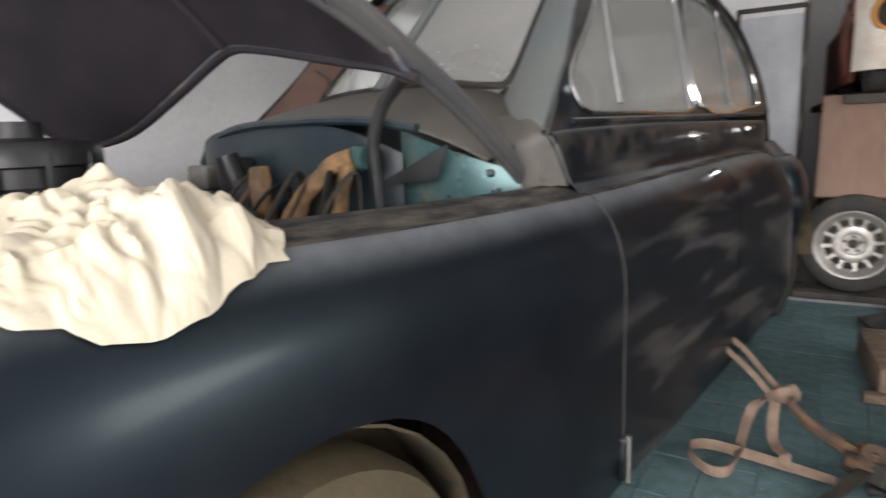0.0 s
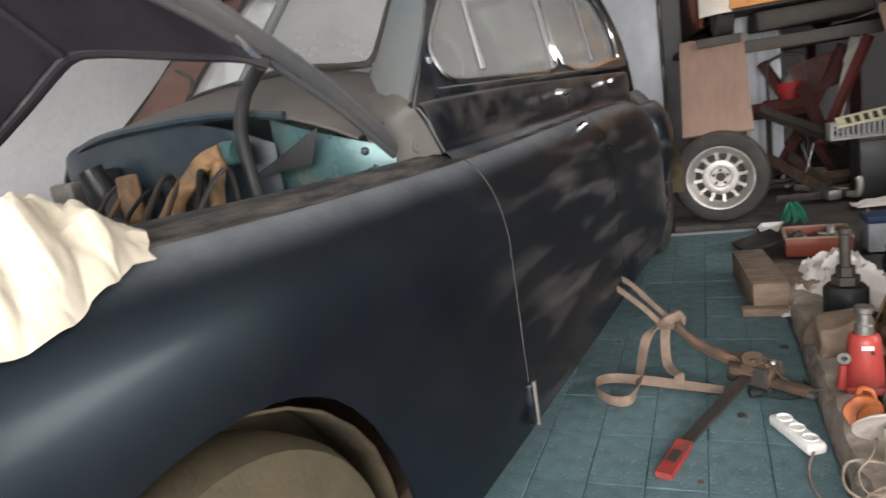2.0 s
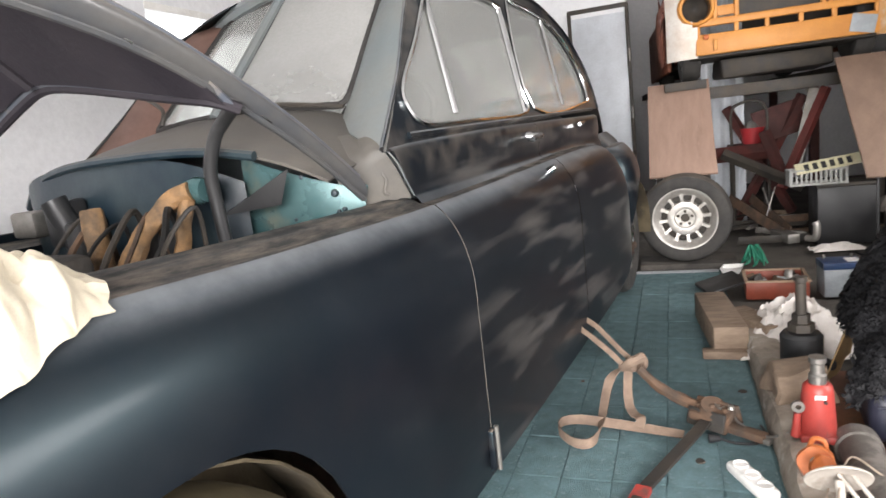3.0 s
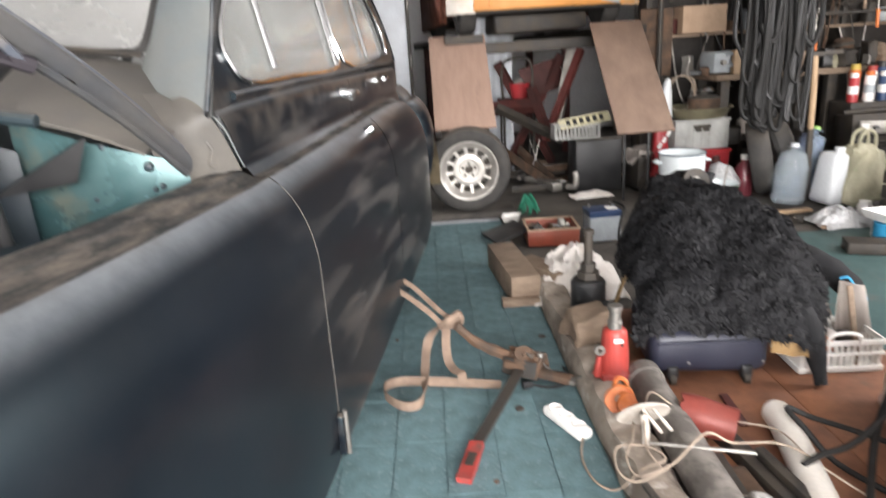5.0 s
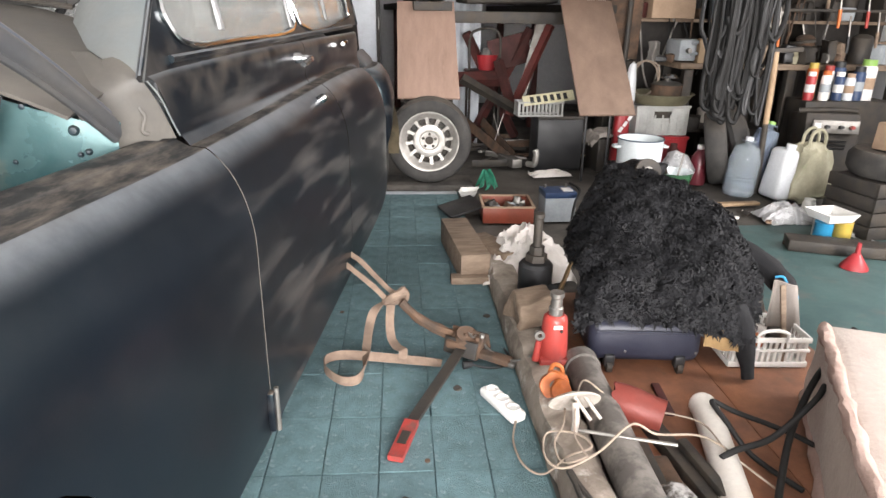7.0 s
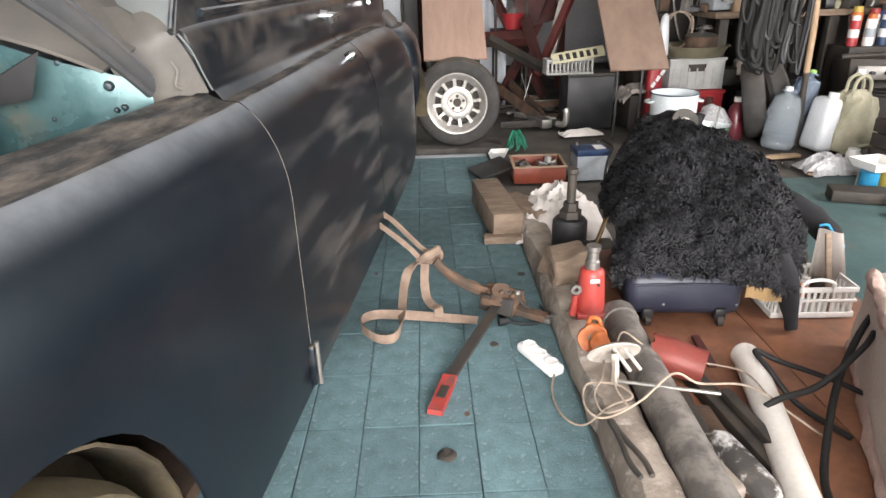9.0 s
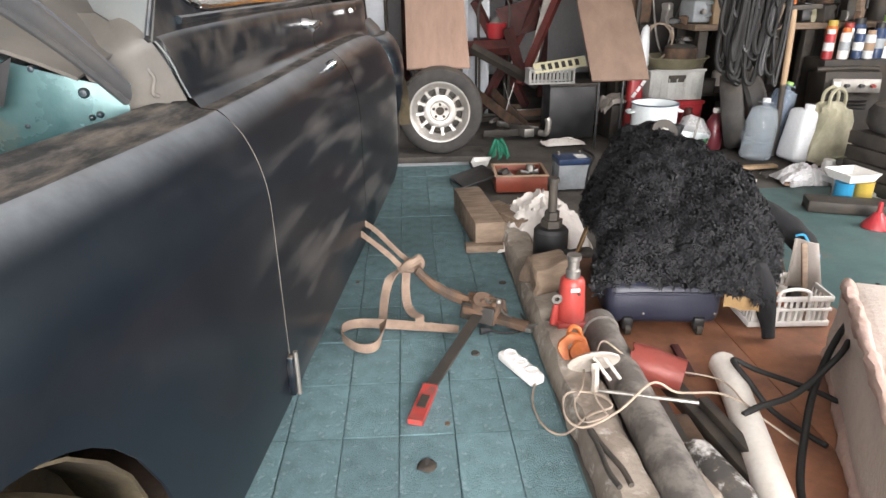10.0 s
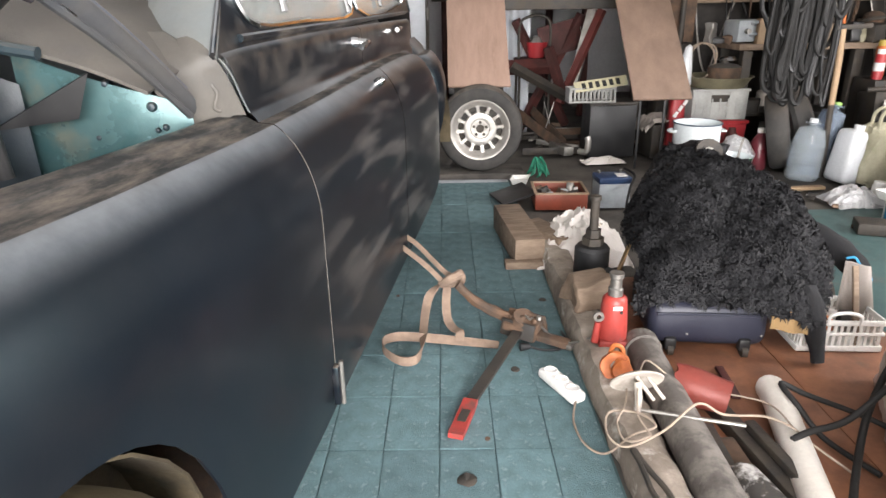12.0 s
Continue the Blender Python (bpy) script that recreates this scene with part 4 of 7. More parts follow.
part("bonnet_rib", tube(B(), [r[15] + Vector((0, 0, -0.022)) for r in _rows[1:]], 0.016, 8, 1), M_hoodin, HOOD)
for k in (3, 9):
    part("hinge_tab", box(B(), B_NEAR[4 + k] + Vector((0.006, -0.01, 0.012)), (0.012, 0.05, 0.012), (-33, 0, 0), 0.003), M_chrome, HOOD)

# door furniture
_h = part("door_handle", tube(B(), [(-0.115, 0.99, 1.176), (-0.098, 0.97, 1.177), (-0.094, 0.90, 1.172), (-0.098, 0.86, 1.166)], 0.011, 8, 5), M_chrome, CAR, "chrome door handle")
part("escutcheon", lathe(B(), [(0.0, 0.01), (0.018, 0.008), (0.022, -0.02)], 14, pose(-0.145, 0.985, 1.177, 0, 90, 0)), M_chrome, _h)
part("handle_boss", lathe(B(), [(0.0, 0.03), (0.012, 0.028), (0.016, -0.04)], 14, pose(-0.125, 0.985, 1.177, 0, 90, 0)), M_chrome, _h)
_h = part("door_handle", tube(B(), [(-0.15, 1.80, 1.20), (-0.138, 1.785, 1.20), (-0.138, 1.71, 1.195)], 0.011, 8, 5), M_chrome, CAR, "chrome door handle")
part("turn_indicator", lathe(B(), [(0.0, 0.03), (0.012, 0.026), (0.017, 0.01), (0.017, -0.02)], 14, pose(-0.06, 0.93, 1.035, 0, 60, 0)), M_chrome, CAR, "small bright side marker")
_h = part("door_hinge", box(B(), (0.006, -0.012, 0.33), (0.020, 0.028, 0.12), (0, 0, 0), 0.006), M_paint, CAR, "exposed lower door hinge")
part("hinge_pin", cyl(B(), (0.018, -0.004, 0.265), (0.018, -0.004, 0.40), 0.007, seg=10), M_steel, _h)
part("door_edge", tube(B(), [Vector((side_x(0, z) + 0.001, 0.0, z)) for z in [0.29 + 0.735 * k / 24 for k in range(25)]], 0.0010, 6, 2), M_cowl, CAR, "bare metal door edge")
part("shut_line", tube(B(), [(-0.157, -0.002, 1.070), (-0.161, -0.025, 1.11), (-0.166, -0.055, 1.165), (-0.182, -0.082, 1.208)], 0.0022, 6, 4), M_pillar, CAR)
part("sill", box(B(), (-0.085, 0.80, 0.30), (0.06, 2.45, 0.07), bevel=0.015), M_paint, CAR)
part("floor_pan", box(B(), (MID, 0.85, 0.34), (1.50, 3.9, 0.04), bevel=0.01), M_rust, CAR)


def car_wheel(y, z, x, face, disc_label):
    w = part("wheel", lathe(B(), [(0.21, 0.075), (0.235, 0.088), (0.30, 0.098), (0.345, 0.085), (0.362, 0.05), (0.365, 0.0), (0.362, -0.05), (0.345, -0.085), (0.30, -0.098), (0.21, -0.08)], 44, pose(0, 0, 0, 0, 90, 0)), M_tyre if face != M_olive else M_olive, CAR, "dusty car wheel", pose(x, y, z))
    part("rim", lathe(B(), [(0.0, 0.06), (0.07, 0.066), (0.10, 0.055), (0.14, 0.04), (0.165, 0.052), (0.19, 0.075), (0.212, 0.083), (0.215, 0.07), (0.21, -0.06), (0.0, -0.06)], 40, pose(0, 0, 0, 0, 90, 0)), face, w, disc_label)
    return w


for x_, s_ in ((-0.13, 1), (2 * MID + 0.13, -1)):
    car_wheel(-1.02, 0.37, x_ + (0.01 if s_ > 0 else -0.01), M_olive, "olive brown dusty disc")
    car_wheel(REAR_WHEEL, 0.40, x_ - 0.09 * s_, M_chrome if s_ > 0 else M_steel, "bright hubcap")
for c_ in (-1.02, REAR_WHEEL):
    for s_ in (0, 1):
        _rows = []
        for i in range(15):
            a_ = math.pi * i / 14
            _rows.append([Vector((2 * MID - x if s_ else x, c_ - 0.43 * math.cos(a_), 0.36 + 0.42 * math.sin(a_))) for x in (-0.06, -0.18, -0.30, -0.42)])
        _o = part("wheel_arch_liner", jitter(thicken(skin(B(), _rows, closed=False), 0.006), 0.006, 12), M_archdust, CAR, "rusty wheel arch liner")
        part("wheel_arch_back", jitter(bmesh_cuts(box(B(), (2 * MID + 0.20 if s_ else -0.20, c_, 0.56), (0.02, 0.86, 0.54), bevel=0.005)), 0.022, 7), M_archdust, CAR, "dusty brown inner wheel arch")
    part("axle", cyl(B(), (-0.12, c_, 0.38), (2 * MID + 0.12, c_, 0.38), 0.04, seg=12), M_dark, CAR)

# cabin
for _y in (0.95, 1.75):
    part("seat_back", box(B(), (MID, _y, 0.98), (1.24, 0.16, 0.55), (-12, 0, 0), 0.06, 3), M_seat, CAR)
    part("seat_cushion", box(B(), (MID, _y - 0.30, 0.66), (1.24, 0.50, 0.20), (4, 0, 0), 0.06, 3), M_seat, CAR)
part("dashboard", box(B(), (MID, 0.18, 1.16), (1.28, 0.22, 0.24), bevel=0.05, seg=3), M_pillar, CAR)
_sw = [(0.205 * math.cos(2 * math.pi * k / 28), 0.205 * math.sin(2 * math.pi * k / 28), 0) for k in range(29)]
_st = part("steering_wheel", tube(B(), _sw, 0.013, 8, 1), M_black, CAR, "thin black steering wheel", pose(-0.52, 0.46, 1.28, 58, 0, 0))
part("spoke", tube(B(), [(-0.2, 0, 0), (0, 0, -0.04), (0.2, 0, 0)], 0.009, 6, 5), M_black, _st)
part("steering_column", cyl(B(), (0, 0, -0.04), (0, -0.02, -0.5), 0.02, seg=10), M_black, _st)

# cream cloth thrown over the wing
CLOTH_HEM = [(-1.00, 1.060), (-1.08, 1.034), (-1.15, 1.004), (-1.205, 0.994), (-1.265, 1.003), (-1.30, 1.030), (-1.33, 1.034), (-1.37, 1.062), (-1.42, 1.060), (-1.55, 1.02), (-1.70, 0.98)]


def billow(x, y, k, seed):
    """Puffed cloth with sharp valleys between the puffs."""
    p = Vector((x * k, y * k, seed))
    p += noise.noise_vector(p * 0.6 + Vector((seed, 3, 1))) * 0.9
    return abs(noise.noise(p))


def cloth_pt(u, v):
    inner = 0.50 * v
    y = -0.995 - 0.70 * u + 0.34 * max(0.0, inner - 0.03) * (1 - u) ** 2 + 0.012 * noise.noise(Vector((v * 9, u * 5, 2)))
    hem, zh = lerp_table(-y, [(-a, b) for a, b in CLOTH_HEM]), shoulder(y)
    hem = min(hem, zh - 0.006) - 0.012
    # along the flank from the hem to the shoulder, then inwards over the ledge and bay
    rise = (zh - hem) * 1.15 + 0.05
    d = v * (rise + 0.42)
    if d < rise:
        k = d / rise
        z = hem + (zh - hem) * (1 - (1 - k) ** 1.5)
        base, n = Vector((side_x(y, z), y, z)), Vector((0.75, 0, 0.65)).lerp(Vector((0.15, 0, 1)), k)
    else:
        base, n = Vector((side_x(y, zh) - (d - rise), y, zh + 0.014)), Vector((0.0, 0, 1))
    x = base.x
    hump = 0.052 * math.exp(-((x + 0.27) / 0.13) ** 2 - ((y + 1.165) / 0.115) ** 2) + 0.022 * math.exp(-((x + 0.16) / 0.10) ** 2 - ((y + 1.10) / 0.14) ** 2) + 0.012 * math.exp(-((x + 0.25) / 0.2) ** 2 - ((y + 1.42) / 0.2) ** 2)
    a, b = x * 0.8 + y * 0.6, y * 0.8 - x * 0.6
    fold = 0.040 * billow(a * 0.8, b * 1.7, 6.0, 2.0) + 0.036 * billow(a * 1.6, b, 11.0, 5.0) + 0.020 * billow(a, b * 1.5, 24.0, 8.0) + 0.006 * billow(a, b, 55.0, 1.0)
    edge = min(1.0, 0.16 + v * 3.2) * min(1.0, 0.2 + u * 9.0)
    return base + n.normalized() * (0.007 + (hump + fold) * edge) + Vector((0, 0.012 * billow(x, y, 14.0, 9.0), 0))


_o = solo("cloth", crumple(B(), 190, 150, cloth_pt, 0.004), M_cloth, "crumpled cream cotton cloth thrown over the car wing", "cloth")
_o.matrix_basis = CAR.matrix_basis.copy()

# ---- raised orange car on its ramp ----
OC = thing("orange_car_shell", "stripped orange and white saloon car shell on ramp", "car", 0.97, 4.3, 1.60, 5)


def oc(name, bm, m, label=""):
    return part(name, bm, m, OC, label)


oc("apron", box(B(), (0, 0.02, 0.10), (1.36, 0.04, 0.17), bevel=0.012), M_orange, "orange lower front panel")
oc("front_bar", box(B(), (0, 0.02, 0.275), (1.30, 0.045, 0.06), bevel=0.012), M_orange)
oc("front_bar", box(B(), (0, 0.03, 0.545), (1.34, 0.08, 0.05), bevel=0.012), M_orange)
for _x in (-0.66, -0.36, -0.13, 0.12, 0.36, 0.66):
    oc("front_post", box(B(), (_x, 0.018, 0.215), (0.035, 0.04, 0.075), bevel=0.006), M_orange)
for _x in (-0.52, -0.355, 0.285, 0.335, 0.46):
    oc("grille_post", box(B(), (_x, 0.025, 0.41), (0.035, 0.05, 0.24), bevel=0.008), M_orange)
oc("grille_plate", box(B(), (0.40, 0.03, 0.46), (0.16, 0.02, 0.12), bevel=0.004), M_orange)
oc("grille_plate", box(B(), (-0.44, 0.03, 0.36), (0.16, 0.02, 0.08), bevel=0.004), M_orange)
oc("grille_mesh", box(B(), (-0.03, 0.10, 0.41), (0.66, 0.02, 0.25)), M_dark)
for _x, _m in ((-0.665, M_orange), (0.67, M_orange)):
    oc("headlamp_ring", lathe(B(), [(0.105, 0.05), (0.118, -0.03), (0.135, -0.035), (0.150, -0.015), (0.152, 0.06)], 32, pose(_x, 0.02, 0.405, -90, 0, 0)), _m, "empty headlamp ring")
    oc("headlamp_bowl", lathe(B(), [(0.11, 0.0), (0.10, 0.09), (0.05, 0.14), (0.0, 0.15)], 24, pose(_x, 0.03, 0.405, -90, 0, 0)), M_dark)
for s_ in (-1, 1):
    rows = []
    for i in range(15):
        v = i / 14
        y = 0.16 + 1.06 * v
        u = abs(y - 0.53) / 0.36
        zb = 0.02 + (0.38 * (1 - u ** 2.4) ** 0.5 if u < 1 else 0)
        x = s_ * (0.76 + 0.13 * min(1, v * 5) ** 0.6)
        rows.append([Vector((x - s_ * 0.02, y, zb)), Vector((x + s_ * 0.015, y, zb + (0.36 - zb * 0.5) * 0.5)), Vector((x + s_ * 0.015, y, 0.45)), Vector((x, y, 0.56)), Vector((x - s_ * 0.05, y, 0.60)), Vector((x - s_ * 0.14, y, 0.605))])
    oc("front_wing", thicken(skin(B(), rows, closed=False), 0.008), M_vazred, "patchy red brown front wing")
    # rounded nose of the wing round the lamp, down to the apron
    rows = []
    for i in range(13):
        v = i / 12
        z = 0.0 + 0.60 * v
        lean = 0.05 * math.sin(v * math.pi)
        rows.append([Vector((s_ * (0.665 + 0.235 * k / 6), 0.035 - lean + 0.17 * (k / 6) ** 2.6, z)) for k in range(7)])
    bm = B()
    vv = [[bm.verts.new(p) for p in r] for r in rows]
    for a in range(12):
        for k in range(6):
            c = (rows[a][k] + rows[a + 1][k + 1]) / 2
            if math.hypot(c.x - s_ * 0.668, c.z - 0.405) > 0.135:
                bm.faces.new((vv[a][k], vv[a][k + 1], vv[a + 1][k + 1], vv[a + 1][k]))
    bmesh.ops.delete(bm, geom=[v for v in bm.verts if not v.link_faces], context="VERTS")
    oc("wing_nose", thicken(bm, 0.008), M_orange_w if s_ < 0 else M_orangepatch, "white filler on wing nose" if s_ < 0 else "patchy orange wing nose")
    oc("side_body", box(B(), (s_ * 0.79, 2.55, 0.28), (0.05, 2.66, 0.62), bevel=0.02), M_vazred)
    oc("roof_pillar", tube(B(), [(s_ * 0.70, 1.18, 0.58), (s_ * 0.60, 1.62, 1.12)], 0.035, 8, 1), M_vazred)
    oc("roof_pillar", tube(B(), [(s_ * 0.72, 2.45, 0.58), (s_ * 0.60, 2.40, 1.14)], 0.035, 8, 1), M_vazred)
    oc("roof_pillar", tube(B(), [(s_ * 0.72, 3.45, 0.58), (s_ * 0.58, 3.10, 1.12)], 0.045, 8, 1), M_vazred)
    for _y in (0.53, 2.95):
        w = oc("wheel", lathe(B(), [(0.17, 0.06), (0.24, 0.08), (0.275, 0.072), (0.288, 0.05), (0.29, 0.0), (0.288, -0.05), (0.275, -0.072), (0.24, -0.08), (0.17, -0.06), (0.0, -0.02)], 32, pose(s_ * 0.68, _y, 0.118, 0, 90, 0)), M_tyre, "worn tyre")
        part("rim", lathe(B(), [(0.0, 0.03), (0.10, 0.05), (0.17, 0.055), (0.175, -0.05)], 24, pose(s_ * 0.70, _y, 0.118, 0, 90, 0)), M_steel, w)
oc("roof", box(B(), (0, 2.36, 1.16), (1.24, 1.55, 0.06), bevel=0.03, seg=3), M_vazred)
oc("windscreen_header", tube(B(), [(-0.62, 1.62, 1.12), (0, 1.57, 1.15), (0.62, 1.62, 1.12)], 0.03, 8, 5), M_vazred)
oc("scuttle", box(B(), (0, 1.16, 0.57), (1.44, 0.16, 0.08), bevel=0.02), M_vazred)
oc("bulkhead", box(B(), (0, 1.22, 0.30), (1.40, 0.03, 0.52)), M_dark)
oc("slam_panel", box(B(), (0.10, 0.22, 0.553), (0.95, 0.34, 0.02), bevel=0.004), M_dark)
oc("underbody", box(B(), (0, 2.0, 0.02), (1.42, 3.8, 0.05), bevel=0.01), M_dark)
oc("tail_panel", box(B(), (0, 3.86, 0.28), (1.56, 0.05, 0.60), bevel=0.03), M_vazred)
oc("bumper_bracket", box(B(), (-0.53, -0.01, 0.09), (0.03, 0.03, 0.09), bevel=0.004), M_orange)
oc("indicator", lathe(B(), [(0.0, 0.02), (0.02, 0.015), (0.024, 0.0)], 12, pose(-0.60, -0.005, 0.16, 90, 0, 0)), M_orangeplastic)
oc("wing_patch", box(B(), (0.56, -0.002, 0.10), (0.18, 0.012, 0.14), (0, 12, 0), 0.004), M_batt, "grey primer patch")
oc("engine_clutter", jitter(box(B(), (0, 0.55, -0.10), (0.9, 0.5, 0.16), bevel=0.03), 0.03, 6), M_dark)

# things lying on the front of the shell
_o = thing("turquoise_box", "turquoise plastic box lying on the car shell", "box", 1.34, 4.50, 2.165, 4)
part("box_body", box(B(), (0, 0, 0.065), (0.46, 0.20, 0.13), bevel=0.02, taper=0.94), M_turq, _o)
part("lid", box(B(), (0.0, 0, 0.14), (0.40, 0.17, 0.025), bevel=0.01), M_turq, _o)
_o = thing("work_lamp", "white plastic bag and grey lamp on car shell", "lamp", 1.02, 4.46, 2.165)
part("bag", jitter(lathe(B(), [(0.0, 0.24), (0.03, 0.23), (0.05, 0.15), (0.09, 0.06), (0.10, 0.01), (0.0, 0.0)], 24, pose(-0.02, -0.02, 0, 0, 24, 0)), 0.03, 9), M_white, _o)
part("lamp_bowl", lathe(B(), [(0.02, 0.12), (0.07, 0.10), (0.095, 0.02), (0.08, 0.0), (0.0, 0.02)], 24, pose(0.11, 0.05, 0.12, 50, 20, 0)), M_steel, _o)

# ---- ramp ----
RP = thing("vehicle_ramp", "rusty steel ramp with plywood approach boards removed", "ramp", 0, 0, 0)
RP["label"] = "rusty steel vehicle ramp on posts"
RP.matrix_basis = pose(0.97, 4.3, 0, 0, 0, 5) @ pose(-0.97, -4.3, 0)
for _x in (0.20, 1.72):
    part("rail", box(B(), (_x, 6.35, 1.385), (0.34, 4.0, 0.075), bevel=0.006), M_dark, RP)
    for _y in (4.55, 6.3, 8.1):
        part("post", box(B(), (_x, _y, 0.67), (0.09, 0.09, 1.36), bevel=0.006), M_redframe if _y > 5 else M_dark, RP)
for _y in (4.42, 6.3, 8.1):
    part("cross_beam", box(B(), (0.96, _y, 1.30), (1.45, 0.10, 0.10), bevel=0.006), M_dark, RP)
for p, q, m_, w in (((1.36, 4.62, 1.24), (1.00, 4.62, 0.40), M_bracered, 0.045), ((1.30, 4.72, 1.24), (1.12, 4.66, 0.50), M_steel, 0.06), ((0.50, 4.52, 0.76), (1.12, 4.42, 0.42), M_dark, 0.05), ((0.86, 4.60, 0.92), (1.02, 4.58, 0.45), M_redframe, 0.05), ((0.30, 4.60, 0.74), (0.95, 4.66, 0.74), M_redframe, 0.07), ((0.62, 5.0, 1.15), (1.2, 5.1, 0.1), M_redframe, 0.05), ((1.25, 4.9, 1.2), (0.7, 5.2, 0.0), M_redframe, 0.05)):
    d = Vector(q) - Vector(p)
    part("brace", skin(B(), [ring_pts(p, d, w, 4), ring_pts(q, d, w, 4)], True, True), m_, RP, smooth=False)
part("bracing_plate", box(B(), (1.06, 4.95, 0.98), (0.42, 0.02, 0.30), (0, -14, 0), 0.004), M_redframe, RP)


def ply_board(x, w, top, bottom, m, label, rz=0.0):
    (y0, z0), (y1, z1) = top, bottom
    ln, an = math.hypot(y0 - y1, z0 - z1), math.degrees(math.atan2(z0 - z1, y0 - y1))
    bm = box(B(), (0, 0, 0), (w, ln, 0.022), bevel=0.004)
    bmesh.ops.subdivide_edges(bm, edges=bm.edges[:], cuts=3, use_grid_fill=True)
    jitter(bm, 0.006, 2.5, x)
    return solo("plywood_board", bm, m, label, "board", x, (y0 + y1) / 2, (z0 + z1) / 2, rz, "approach boards of the ramp", rx=an)


ply_board(0.135, 0.505, (4.40, 1.42), (3.62, 0.68), M_ply, "brown plywood ramp board leaning behind a wheel")
ply_board(1.53, 0.45, (4.24, 1.45), (3.32, 0.60), M_ply2, "weathered plywood ramp board leaning on ramp rail")
_o = thing("trestle", "dark steel trestle carrying the ramp boards", "trestle", 0.14, 3.74, 0)
part("bar", box(B(), (0, 0, 0.70), (0.46, 0.06, 0.06), (0, 0, 0), 0.006), M_dark, _o)
for _x in (-0.18, 0.18):
    part("leg", box(B(), (_x, 0.04, 0.34), (0.05, 0.05, 0.68), (0, 0, 0), 0.006), M_dark, _o)
_o = thing("metal_box", "dark metal box with crumpled rags on top", "box", 1.80, 4.05, 0, 8)
part("box_body", box(B(), (0, 0.02, 0.15), (0.30, 0.28, 0.30), bevel=0.015), M_dark, _o)
part("rag", crumple(B(), 24, 24, lambda u, v: Vector((-0.24 + 0.42 * u, -0.18 + 0.34 * v, 0.325 + 0.07 * abs(noise.noise(Vector((u * 5, v * 5, 2)))) - 0.16 * max(0, abs(u - 0.5) - 0.32) * 3))), M_greycloth, _o)
_o = thing("trestle", "dark steel trestle carrying the ramp boards", "trestle", 1.54, 3.56, 0)
part("bar", box(B(), (0, 0, 0.72), (0.30, 0.04, 0.04), (0, 0, 0), 0.006), M_dark, _o)
for _x in (-0.10, 0.10):
    part("leg", box(B(), (_x, 0.02, 0.35), (0.018, 0.018, 0.70), (0, 0, 0), 0.003), M_black, _o)

# white corrugated sheet behind the ramp
bm = skin(B(), [[Vector((0.02 * k, 0.012 * math.cos(k * 1.2), z)) for k in range(20)] for z in (0.0, 2.25)], closed=False)
solo("corrugated_sheet", thicken(bm, 0.003), M_sheet, "white corrugated metal sheet leaning by the ramp", "sheet", 0.36, 5.22, 0.0)
_o = thing("garden_chair", "small bent metal chair with red bucket", "chair", 0.66, 4.94, 0)
part("back_hoop", tube(B(), [(-0.06, 0, 0.78), (-0.06, 0, 1.10), (0.02, 0, 1.18), (0.16, 0, 1.19), (0.24, 0, 1.10), (0.24, 0, 0.78)], 0.014, 8, 6), M_dark, _o)
part("seat", box(B(), (0.09, 0.06, 0.78), (0.36, 0.34, 0.03), bevel=0.01), M_redframe, _o)
for _x in (-0.06, 0.24):
    for _y in (-0.08, 0.2):
        part("leg", cyl(B(), (_x, _y, 0), (_x, _y, 0.77), 0.013, seg=8), M_dark, _o)
solo("bucket", lathe(B(), [(0.0, 0.0), (0.08, 0.0), (0.11, 0.15), (0.105, 0.15), (0.077, 0.012)], 24), M_redplastic, "small red plastic bucket standing on chair", "bucket", 0.78, 4.98, 0.795)
solo("foil_bundle", jitter(lathe(B(), [(0.0, 0.0), (0.07, 0.0), (0.08, 0.08), (0.04, 0.15), (0.0, 0.16)], 20), 0.025, 18), M_steel, "crumpled shiny foil in a bucket", "foil", 0.78, 4.98, 0.85)

# ---- alloy wheel standing upright ----
solo("floor_plate", box(B(), (0, 0, 0.006), (0.7, 0.34, 0.052), bevel=0.004), M_conc, "low concrete step under the wheel", "step", 0.14, 3.50, 0.0)
AW = thing("alloy_wheel", "silver alloy wheel with worn black tyre standing upright", "wheel", 0.138, 3.48, 0.374, -4)
AW.scale = (1.12, 1.12, 1.12)
_T = pose(0, 0, 0, 90, 0, 0)
part("tyre", lathe(B(), [(0.205, 0.088), (0.222, 0.098), (0.262, 0.104), (0.288, 0.092), (0.301, 0.066), (0.303, 0.0), (0.301, -0.066), (0.288, -0.092), (0.262, -0.104), (0.205, -0.088)], 56, _T), M_tyre, AW, "black tyre")
part("rim", lathe(B(), [(0.158, 0.030), (0.160, 0.050), (0.172, 0.058), (0.186, 0.080), (0.205, 0.094), (0.212, 0.094), (0.208, 0.07), (0.195, 0.03), (0.19, -0.08), (0.205, -0.09)], 56, _T), M_alloy, AW)
part("hub", lathe(B(), [(0.026, 0.01), (0.030, 0.040), (0.048, 0.042), (0.064, 0.042), (0.069, 0.055), (0.086, 0.058), (0.112, 0.054), (0.119, 0.044), (0.120, 0.0)], 48, _T), M_alloy, AW)
part("centre_bore", lathe(B(), [(0.0, 0.03), (0.029, 0.03), (0.029, 0.0)], 24, _T), M_dark, AW)
# dark disc closing the back, in place of shade between the spokes
part("brake_shadow_plate", lathe(B(), [(0.0, -0.02), (0.19, -0.02), (0.19, -0.03), (0.0, -0.03)], 40, _T), M_dark, AW)
